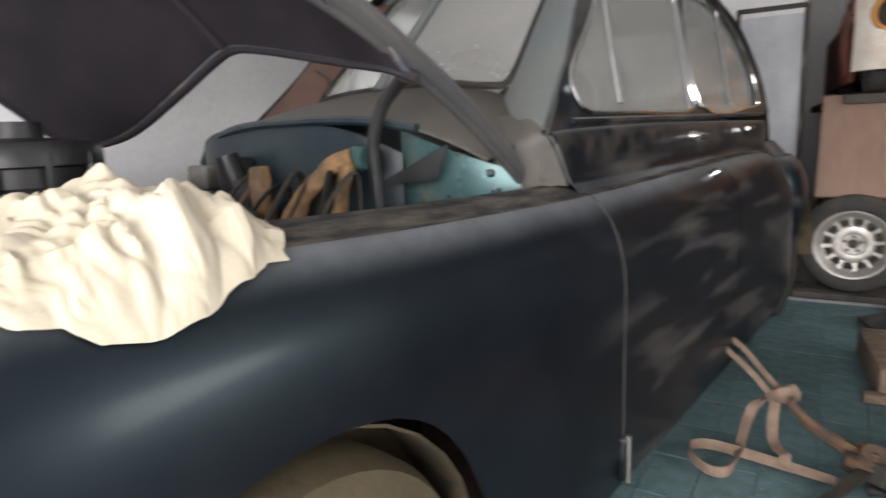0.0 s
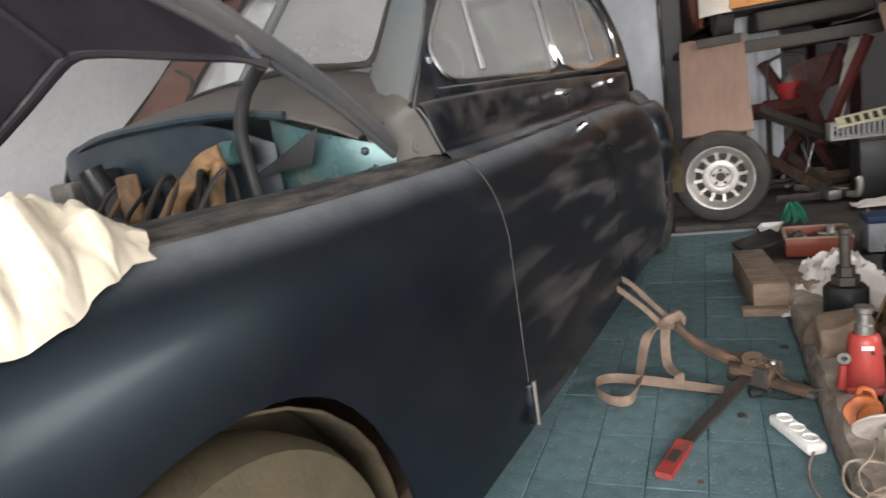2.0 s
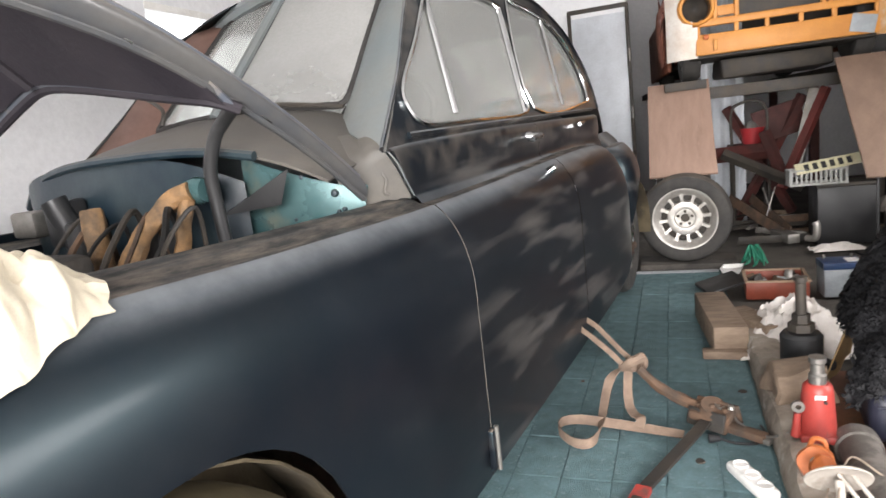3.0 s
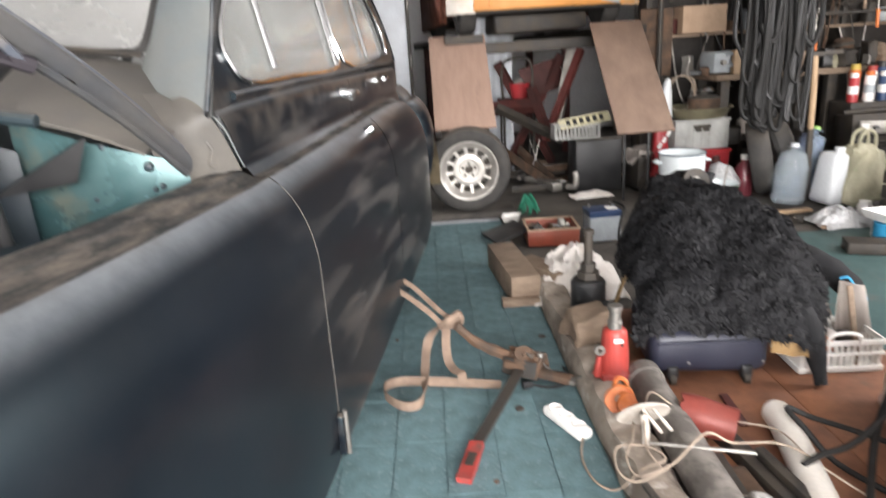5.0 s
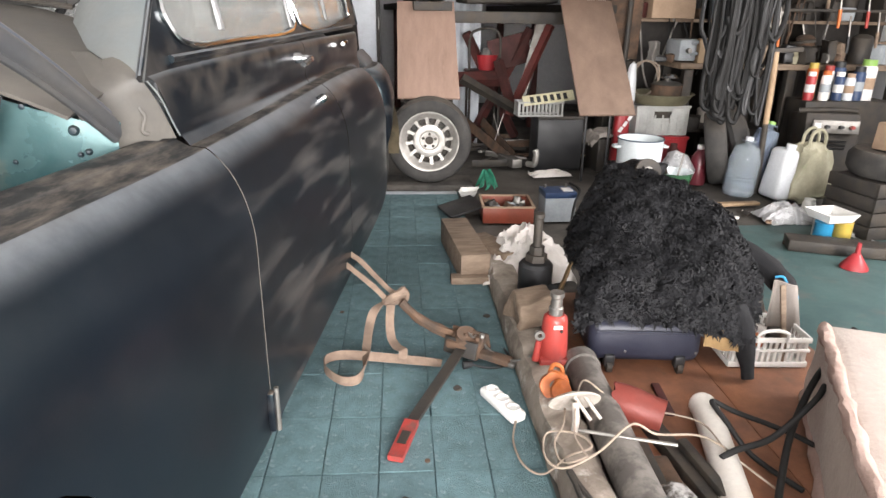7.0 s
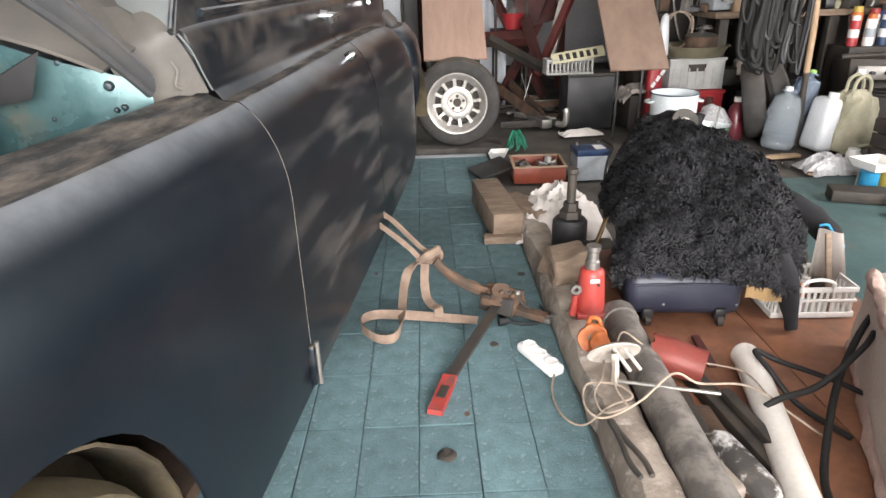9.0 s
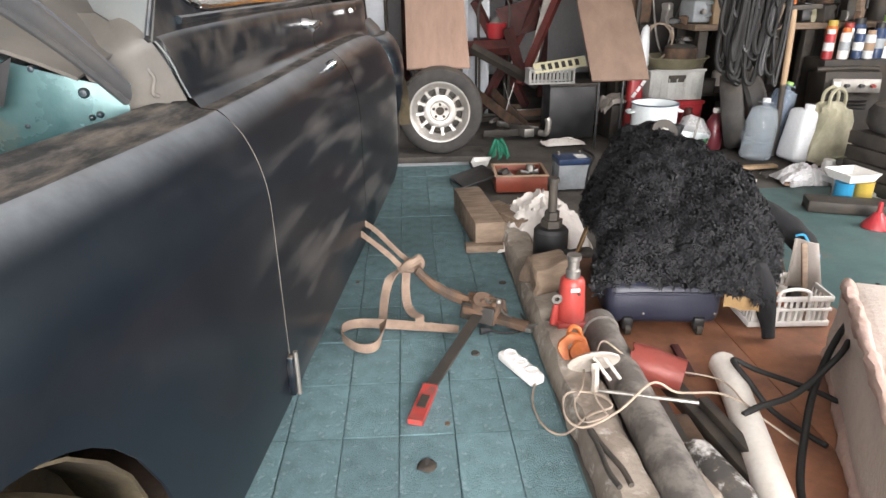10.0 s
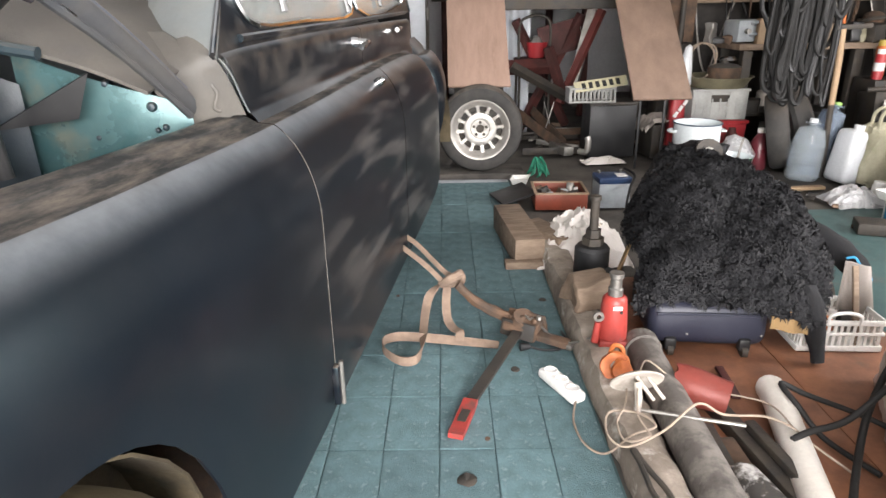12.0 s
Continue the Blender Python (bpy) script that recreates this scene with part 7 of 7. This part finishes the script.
def pet(x, y, tilt, turn, m, capm, label, h=0.36, r=0.085):
    o = thing("water_bottle", label, "bottle", x, y, 0.0, turn, "large water bottles", ry=tilt)
    prof = [(0.0, 0.004), (r * 0.9, 0.0), (r, 0.02)]
    for k in range(7):
        z = 0.05 + k * 0.03
        prof += [(r, z), (r * 0.95, z + 0.009), (r, z + 0.018)]
    prof += [(r, 0.265), (r * 0.75, h - 0.055), (0.026, h - 0.03), (0.024, h)]
    part("bottle_body", lathe(B(), prof, 28), m, o)
    part("cap", cyl(B(), (0, 0, h - 0.008), (0, 0, h + 0.022), 0.029, seg=18), capm, o)
    part("grip", lathe(B(), [(0.030, h - 0.012), (0.055, h - 0.012), (0.055, h - 0.004), (0.030, h - 0.004)], 18), m, o)
    return o


pet(2.62, 3.18, 3, 0, M_pet, M_milk, "clear ribbed five litre water bottle", 0.44, 0.12)
pet(2.74, 3.32, 20, 20, M_petblue, M_lightgreen, "bluish ribbed water bottle, green cap, leaning", 0.56, 0.115)
_o = thing("canister", "milky white plastic canister", "canister", 2.85, 3.06, 0.0, 10, ry=6)
_o.scale = (1.3, 1.3, 1.25)
part("canister_body", box(B(), (0, 0, 0.16), (0.12, 0.18, 0.32), bevel=0.035, seg=3, taper=0.85), M_milk, _o)
part("cap", cyl(B(), (0, -0.03, 0.315), (0, -0.03, 0.35), 0.028, seg=16), M_milk, _o)
_o = thing("carrier_bag", "pale green printed carrier bag standing full", "bag", 3.08, 3.04, 0.0, 5)
_o.scale = (1.3, 1.3, 1.3)
part("bag_body", jitter(jitter(bmesh_cuts(box(B(), (0, 0, 0.17), (0.26, 0.20, 0.34), bevel=0.05, seg=2, taper=0.62)), 0.04, 8), 0.022, 26), M_bag, _o)
for _y in (-0.03, 0.03):
    part("handle", tube(B(), [(-0.05, _y, 0.31), (-0.045, _y, 0.39), (0.0, _y, 0.425), (0.045, _y, 0.39), (0.05, _y, 0.31)], 0.010, 6, 5), M_bag, _o)
rag(2.62, 2.52, 0.34, 0.30, 0.11, 8.0, M_bagclear, "crumpled clear plastic bag on the floor")
solo("wood_lath", box(B(), (0, 0, 0.012), (0.34, 0.06, 0.024), bevel=0.004), M_wood_l, "orange brown wooden slat on floor", "slat", 2.46, 2.86, 0.0, 6)
solo("small_jar", lathe(B(), [(0.0, 0.0), (0.045, 0.0), (0.045, 0.09), (0.038, 0.10), (0.038, 0.12), (0.0, 0.12)], 18), M_white, "small white plastic jar", "jar", 2.86, 2.62, 0.0)

# low rubble strip at the edge of the green floor
_rr = random.Random(8)
for k in range(34):
    x, y = _rr.uniform(2.0, 3.2), 2.44 + _rr.uniform(-0.06, 0.30)
    s_ = _rr.uniform(0.015, 0.05)
    solo("scrap_piece", jitter(box(B(), (0, 0, s_ * 0.3), (s_ * 1.6, s_, s_ * 0.6), bevel=s_ * 0.15), s_ * 0.25, 20, k), (M_card, M_rag, M_dark, M_rust, M_wood)[k % 5], "small scrap of rubbish on the floor", "scrap", x, y, 0.0, _rr.uniform(0, 180), "scraps along the floor")

_o = thing("welding_machine", "dark grey welding machine with louvres and knobs", "welder", 3.42, 3.46, 0.0, -14)
_o.scale = (1.15, 1.0, 0.86)
part("case", box(B(), (0, 0, 0.38), (0.36, 0.40, 0.66), (-8, 0, 0), 0.02), M_dark, _o)
part("control_panel", box(B(), (0.0, -0.235, 0.62), (0.30, 0.02, 0.12), (-8, 0, 0), 0.006), M_steel, _o)
for k, _x in enumerate((-0.06, 0.03, 0.10)):
    part("knob", cyl(B(), (_x, -0.24, 0.62), (_x, -0.275, 0.625), 0.018, 0.015, 14), M_red if k == 2 else M_black, _o)
part("label_plate", box(B(), (-0.12, -0.248, 0.63), (0.045, 0.005, 0.05), (-8, 0, 0)), M_paper, _o)
for k in range(9):
    part("louvre", box(B(), (-0.03, -0.206 + 0.0045 * k * 0 - 0.004 * (8 - k) * -1, 0.20 + 0.035 * k), (0.26, 0.016, 0.014), (20, 0, 0), 0.003), M_black, _o)
for _x in (-0.15, 0.15):
    part("foot", box(B(), (_x, 0.0, 0.025), (0.04, 0.36, 0.06), bevel=0.006), M_black, _o)
part("handle", tube(B(), [(-0.22, -0.1, 0.74), (0.0, -0.12, 0.76), (0.16, -0.1, 0.75)], 0.024, 10, 5), M_dark, _o)
_o = thing("steel_cabinet", "dark steel cabinet topped with spray cans", "cabinet", 3.75, 3.80, 0.0)
part("cabinet_body", box(B(), (0, 0, 0.34), (0.80, 0.30, 0.68), bevel=0.01), M_dark, _o)
for k, (x, y, r, h, m_, cm, tilt) in enumerate(((2.95, 3.12, 0.035, 0.21, M_redplastic, M_white, -8), (3.00, 3.20, 0.04, 0.27, M_orangeplastic, M_yellow, -6), (3.07, 3.11, 0.036, 0.22, M_white, M_orangeplastic, -8), (3.19, 3.12, 0.036, 0.21, M_blueplastic, M_white, -6), (3.28, 3.12, 0.036, 0.20, M_milk, M_card, -6), (3.36, 3.14, 0.045, 0.25, M_blueplastic, M_black, -4), (3.23, 3.22, 0.05, 0.28, M_blueplastic, M_black, 0), (3.44, 3.16, 0.06, 0.30, M_white, M_lightgreen, 0), (3.15, 3.22, 0.04, 0.25, M_white, M_red, 0))):
    o = thing("spray_can", "coloured spray can standing on a cabinet", "spray can", x * 1.06 + 0.27, y + 0.60, 0.682, 0, "spray cans on the cabinet")
    o.scale = (1.12, 1.12, 1.12)
    part("can_body", lathe(B(), [(0.0, 0.0), (r, 0.0), (r, h * 0.8), (r * 0.7, h * 0.88), (0.0, h * 0.88)], 20), m_, o)
    part("cap", lathe(B(), [(r * 0.82, h * 0.82), (r * 0.8, h), (0.0, h)], 18), cm, o)
    part("print_band", lathe(B(), [(r + 0.001, h * 0.28), (r + 0.001, h * 0.56)], 20), (M_paper, M_card, M_batt)[k % 3], o)

# bench, shelves and what lies on them
WB = thing("workbench", "long dark wooden workbench loaded with junk", "workbench", 0, 0, 0)
part("worktop", box(B(), (3.45, 4.28, 0.93), (2.2, 0.62, 0.05), bevel=0.006), M_wood, WB)
for _x in (2.45, 3.4, 4.4):
    for _y in (4.05, 4.52):
        part("leg", box(B(), (_x, _y, 0.45), (0.08, 0.08, 0.90), bevel=0.006), M_dark, WB)
part("lower_shelf", box(B(), (3.45, 4.32, 0.35), (2.1, 0.50, 0.03)), M_dark, WB)
SH = thing("tool_rack", "dark wooden tool rack crowded with parts", "rack", 0, 0, 0)
part("back_board", box(B(), (3.28, 4.86, 1.45), (2.75, 0.04, 2.6), bevel=0.004), M_darkwall, SH)
for _z in (1.30, 1.72, 2.12):
    part("shelf", box(B(), (3.25, 4.70, _z), (2.65, 0.32, 0.03), bevel=0.004), M_wood, SH)
for _x in (1.95, 2.9, 3.8, 4.55):
    part("upright", box(B(), (_x, 4.72, 1.15), (0.05, 0.28, 2.3), bevel=0.004), M_dark, SH)
_rj = random.Random(21)
JM = (M_dark, M_rust, M_steel, M_khaki, M_card, M_batt, M_black, M_wood, M_greycloth, M_redframe, M_dark, M_dark)
for k in range(76):
    lvl = _rj.choice((0.957, 0.957, 1.317, 1.317, 1.737, 2.137, 0.367, 0.0))
    x = _rj.uniform(2.45, 4.4)
    if lvl == 0.0:
        y = _rj.uniform(3.75, 3.98)
        x = _rj.uniform(2.75, 4.4)
    elif lvl < 1:
        y = _rj.uniform(4.08, 4.48)
    else:
        x = _rj.uniform(2.0, 4.5)
        y = 4.70 + _rj.uniform(-0.08, 0.05)
    m_ = _rj.choice(JM)
    s_ = _rj.uniform(0.05, 0.13)
    kind = _rj.random()
    if kind < 0.4:
        bm = jitter(box(B(), (0, 0, s_ * 0.7), (s_ * 2.0, s_ * 1.4, s_ * 1.4), bevel=s_ * 0.12), s_ * 0.12, 9, k)
        nm, lb, ct = "scrap_box", "grimy small box among workshop junk", "box"
    elif kind < 0.75:
        bm = lathe(B(), [(0.0, 0.0), (s_ * 0.7, 0.0), (s_ * 0.7, s_ * 1.7), (s_ * 0.5, s_ * 1.9), (s_ * 0.2, s_ * 2.0), (0.0, s_ * 2.0)], 16)
        nm, lb, ct = "tin_can", "grimy tin among workshop junk", "tin"
    else:
        bm = jitter(tube(B(), [(s_ * math.cos(q * 0.8), s_ * math.sin(q * 0.8), 0.025 + 0.012 * q) for q in range(15)], 0.016, 6, 4), 0.008, 12, k)
        nm, lb, ct = "cable_coil", "dark coil of cable among junk", "cable"
    solo(nm, bm, m_, lb, ct, x, y, lvl, _rj.uniform(0, 90), "junk on bench and rack")
solo("wooden_tray", box(B(), (0, 0, 0.09), (0.10, 0.08, 0.22), (0, 0, 0), 0.008, 2), M_wood_l, "light varnished wooden block end", "box", 2.56, 4.05, 0.957, 0)
solo("cardboard_box", box(B(), (0, 0, 0.12), (0.42, 0.30, 0.24), bevel=0.006), M_card, "brown cardboard box on the rack", "box", 2.42, 4.62, 1.317, 4)
_o = thing("gas_burner", "dull grey gas burner unit on bench", "burner", 2.50, 4.18, 0.957, 8)
part("burner_case", box(B(), (0, 0, 0.10), (0.34, 0.24, 0.18), bevel=0.02), M_batt, _o)
for _x in (-0.09, 0.05):
    part("knob", cyl(B(), (_x, -0.12, 0.10), (_x, -0.155, 0.10), 0.022, seg=14), M_steel, _o)

# hanging hoses in front of the bench, on a ceiling rail
HR = thing("hose_rail", "dark steel rail hung with hoses", "rail", 0, 0, 0)
part("rail_bar", cyl(B(), (1.95, 3.24, 2.42), (3.4, 3.30, 2.42), 0.018, seg=10), M_dark, HR)
for _x in (2.0, 3.35):
    part("hanger", cyl(B(), (_x, 3.26, 2.42), (_x, 3.26, 3.25), 0.012, seg=8), M_dark, HR)
_rh = random.Random(3)
for k in range(44):
    x = 2.22 + 0.44 * k / 43 + _rh.uniform(-0.04, 0.04)
    zb = _rh.uniform(0.55, 1.25)
    w = _rh.uniform(0.02, 0.15)
    j, i_ = _rh.uniform(-0.05, 0.05), _rh.uniform(-0.05, 0.05)
    y = 3.27 + _rh.uniform(-0.07, 0.06)
    solo("hanging_hose", tube(B(), [(x, y, 2.40), (x + j, y - 0.02, 1.9), (x + i_, y, (zb + 1.6) / 2), (x, y, zb + 0.10), (x + w / 2, y - 0.02, zb), (x + w, y, zb + 0.10), (x + w + 0.01, y, (zb + 1.7) / 2), (x + w - 0.03, y + 0.02, 2.0), (x + 0.04, y + 0.02, 2.40)], _rh.uniform(0.011, 0.022), 7, 5), (M_hose, M_hose, M_hose, M_black)[k % 4], "black rubber hose hung in a long loop", "hose", group="hoses hung from the rail")
for k, (x, y, r, tl) in enumerate(((2.56, 3.52, 0.31, 12), (2.72, 3.66, 0.34, 16))):
    o = thing("old_tyre", "worn dusty old tyre leaning against bench", "tyre", x, y, 0.0, 64 + 20 * k, "old tyres by the bench")
    part("casing", lathe(B(), [(r * 0.62, 0.06), (r * 0.75, 0.085), (r * 0.93, 0.078), (r, 0.05), (r, -0.05), (r * 0.93, -0.078), (r * 0.75, -0.085), (r * 0.62, -0.06)], 36, Matrix.Translation((0, 0, r)) @ pose(0, 0, 0, 90 - tl, 0, 0)), M_tyre, o)
_o = thing("sledge_hammer", "sledge hammer with pale wooden handle upright", "hammer", 2.80, 3.22, 0.0, 0, ry=-3)
part("shaft", tube(B(), [(0, 0, 0.55), (0.006, 0, 0.85), (0, 0, 1.10)], 0.022, 10, 5, 0.026), M_wood_l, _o)
part("steel_shaft", cyl(B(), (0, 0, 0.0), (0, 0, 0.56), 0.022, seg=12), M_dark, _o)
part("head", box(B(), (0.08, 0, 1.11), (0.26, 0.035, 0.035), bevel=0.006), M_dark, _o)
# loose wires, belts and bent rods hung among the racks
_rw = random.Random(17)
for k in range(34):
    x, y, z = _rw.uniform(2.05, 3.75), 4.55, _rw.choice((1.288, 1.708, 2.108))
    d, w = _rw.uniform(0.25, 0.7), _rw.uniform(-0.3, 0.3)
    pts = [(x, y, z), (x + w * 0.4, y - 0.04, z - d * 0.5), (x + w * 0.7, y - 0.06, z - d), (x + w, y - 0.03, z - d * _rw.uniform(0.3, 0.8)), (x + w * 1.3, y, z - 0.002)]
    solo("loose_wire", tube(B(), pts, _rw.uniform(0.005, 0.014), 6, 6), (M_hose, M_dark, M_rust, M_hose, M_steel)[k % 5], "dark loose wire or belt hung on the rack", "wire", group="wires on the rack")
_rb = random.Random(23)
for k in range(22):
    x, w, h = _rb.uniform(2.1, 3.9), _rb.uniform(0.06, 0.2), _rb.uniform(0.05, 0.22)
    solo("bench_part", jitter(bmesh_cuts(box(B(), (0, 0, h / 2), (w, _rb.uniform(0.06, 0.16), h), bevel=0.01)), 0.018, 14, k), (M_dark, M_rust, M_steel, M_khaki, M_wood, M_black)[k % 6], "grimy machine part lying on the bench", "machine part", x, _rb.uniform(4.02, 4.2), 0.957, _rb.uniform(0, 180), "machine parts on the bench")
# tools hung on the rack above the cans
for k in range(12):
    x = 2.95 + 0.12 * k
    ln = _rh.uniform(0.16, 0.32)
    z = _rh.uniform(1.35, 1.75)
    o = thing("hanging_tool", "old hand tool hung on a nail", "tool", x, 3.62, z, 0, "tools hung in the rack")
    part("shank", cyl(B(), (0, 0, 0), (0.02, 0, -ln * 0.55), 0.008, seg=8), M_steel, o)
    part("grip", cyl(B(), (0.02, 0, -ln * 0.55), (0.03, 0, -ln), 0.015, 0.012, 10), (M_orangeplastic, M_black, M_red, M_wood)[k % 4], o)
part("tool_bar", cyl(B(), (2.85, 3.64, 1.70), (4.5, 3.64, 1.70), 0.012, seg=8), M_dark, HR)
part("tool_bar", cyl(B(), (2.85, 3.64, 1.40), (4.5, 3.64, 1.40), 0.012, seg=8), M_dark, HR)
for _x in (2.9, 4.4):
    part("hanger", cyl(B(), (_x, 3.64, 1.40), (_x, 3.64, 3.25), 0.012, seg=8), M_dark, HR)
_o = thing("carrier_bag", "white plastic carrier bag hanging on the rail", "bag", 2.18, 3.02, 1.60)
part("bag_body", jitter(lathe(B(), [(0.0, 0.0), (0.10, 0.01), (0.165, 0.07), (0.16, 0.17), (0.10, 0.33), (0.05, 0.46), (0.03, 0.52)], 30, Matrix.Diagonal((1.0, 0.6, 1, 1))), 0.022, 9), M_white, _o)
part("handle", tube(B(), [(0.0, 0, 0.50), (-0.02, 0.05, 0.64), (0.0, 0.20, 0.83), (0.02, 0.05, 0.64), (0.01, 0, 0.50)], 0.010, 6, 5), M_white, _o)
_o = thing("grey_tank", "grey metal tank with bright bands, hung high", "tank", 2.22, 3.52, 1.92)
part("tank_body", lathe(B(), [(0.0, -0.02), (0.16, 0.0), (0.205, 0.05), (0.205, 0.95), (0.16, 1.0), (0.0, 1.02)], 36), M_pillar, _o)
for _z in (0.12, 0.5, 0.85):
    part("band", lathe(B(), [(0.207, _z), (0.212, _z + 0.005), (0.212, _z + 0.03), (0.207, _z + 0.035)], 36), M_steel, _o)
part("hanger", cyl(B(), (0, 0, 1.0), (0, 0, 1.34), 0.02, seg=10), M_dark, _o)
_o = thing("black_wing_liner", "black plastic wheel arch liner on a post", "liner", 1.98, 4.32, 1.95)
bm = B()
rows = []
for i in range(17):
    a = math.pi * (0.05 + 0.75 * i / 16)
    rows.append([Vector((0.26 * math.cos(a) - 0.02, y, 0.30 * math.sin(a) - 0.05)) for y in (-0.08, 0.08)])
part("liner_shell", thicken(skin(bm, rows, closed=False), 0.02), M_black, _o)
part("red_lamp", box(B(), (0.16, -0.06, 0.20), (0.12, 0.08, 0.07), (0, 35, 0), 0.02), M_redplastic, _o)
part("stand", cyl(B(), (0.0, 0.04, -1.95), (0.0, 0.04, 0.22), 0.025, seg=10), M_dark, _o)
solo("rusty_sheet", jitter(box(B(), (0, 0, 0.3), (0.30, 0.03, 0.6), bevel=0.01), 0.01, 6), M_rust, "rusty steel sheet standing behind a ramp board", "sheet", 1.98, 4.46, 0.95)
solo("rust_pedestal", box(B(), (0, 0, 0.47), (0.30, 0.26, 0.94), bevel=0.01), M_dark, "dark pedestal under a rusty panel", "pedestal", 1.98, 4.50, 0.0)

# right edge: crate with tyre and boxes
_o = thing("wooden_crate", "dark wooden crate carrying a tyre", "crate", 3.12, 2.28, 0.0, 10)
for k in range(4):
    part("board", box(B(), (0, -0.20, 0.05 + 0.095 * k), (0.56, 0.02, 0.085), bevel=0.003), M_dark, _o)
    part("board", box(B(), (-0.27, 0, 0.05 + 0.095 * k), (0.02, 0.38, 0.085), bevel=0.003), M_dark, _o)
part("core", box(B(), (0, 0, 0.19), (0.50, 0.36, 0.37)), M_dark, _o)
_o = thing("spare_tyre", "dark worn tyre lying flat on crate", "tyre", 3.16, 2.26, 0.385)
part("casing", lathe(B(), [(0.17, 0.0), (0.27, 0.0), (0.30, 0.04), (0.30, 0.12), (0.27, 0.16), (0.17, 0.16), (0.15, 0.08), (0.17, 0.0)], 40), M_tyre, _o)
solo("cardboard_box", jitter(box(B(), (0, 0, 0.09), (0.34, 0.26, 0.17), bevel=0.012), 0.01, 8), M_card, "worn cardboard box lying on a tyre", "box", 3.17, 2.22, 0.548, 14)
_o = thing("jar_tray", "white plastic tray on coloured tins", "tray", 2.66, 2.10, 0.135, 8)
part("tray_body", lathe(B(), [(0.0, 0.0), (0.12, 0.0), (0.15, 0.05), (0.16, 0.05), (0.125, -0.006), (0.0, -0.006)], 4, pose(0, 0, 0.006, 0, 0, 45)), M_white, _o)
for x, m_, h in ((2.60, M_blue, 0.13), (2.73, M_yellow, 0.13), (2.66, M_white, 0.13)):
    solo("paint_tin", lathe(B(), [(0.0, 0.0), (0.055, 0.0), (0.055, h - 0.005), (0.058, h), (0.0, h)], 24), m_, "small coloured paint tin on the floor", "tin", x, 2.06 + (0.1 if m_ == M_white else 0), 0.0, 0, "tins under the tray")
solo("dark_plank", box(B(), (0, 0, 0.035), (0.9, 0.16, 0.07), bevel=0.008), M_dark, "dark oily plank on green floor", "plank", 2.72, 1.80, 0.004, -20)
solo("rusty_crowbar", tube(B(), [(-0.3, 0, 0.015), (0.2, 0, 0.015), (0.3, 0, 0.04)], 0.014, 8, 5), M_rust, "rusty bar lying beside a plank", "bar", 2.60, 1.93, 0.004, -12)
_o = thing("red_funnel", "small red plastic funnel upside down", "funnel", 2.50, 1.60, 0.004)
part("cone", lathe(B(), [(0.075, 0.0), (0.072, 0.012), (0.022, 0.085), (0.014, 0.09), (0.011, 0.15), (0.0, 0.15)], 28), M_redplastic, _o)

# ---- floors of pieces ----
solo("green_floor", box(B(), (0, 0, 0), (1.75, 3.1, 0.02), bevel=0.002), M_green, "worn green painted floor area", "floor", 2.52, 0.83, -0.008, 0, kind="structure")
solo("tile_bed", box(B(), (0, 0, 0), (2.7, 4.9, 0.02)), M_joint, "dark bed under the teal tiles", "floor", -0.99, 0.85, -0.022, kind="structure")
TF = thing("tile_floor", "teal rubber crumb floor tiles, worn and dusty", "floor", 0, 0, 0)
TF["kind"] = "structure"
W, S = 0.1754, 0.29
_bm = box(B(), (0, 0, -0.007), (W - 0.0026, S - 0.0026, 0.014), bevel=0.0022, seg=1)
_tile = mesh_from("tile", _bm, M_tile, False)
for i in range(-7, 2):
    for j in range(-5, 11):
        ob = new("tile", _tile)
        ob.parent = TF
        ob.matrix_basis = pose((i + 0.5) * W + _rj.uniform(-0.0008, 0.0008), (j + 0.5) * S + _rj.uniform(-0.0008, 0.0008), _rj.uniform(-0.0015, 0.0005), _rj.uniform(-0.25, 0.25), _rj.uniform(-0.25, 0.25), _rj.uniform(-0.25, 0.25))
solo("floor_edge_strip", box(B(), (0, 0, 0.0), (1.3, 0.10, 0.012), bevel=0.003), M_sheet, "pale worn strip at the tile edge", "strip", -0.30, 3.25, -0.012, kind="structure")
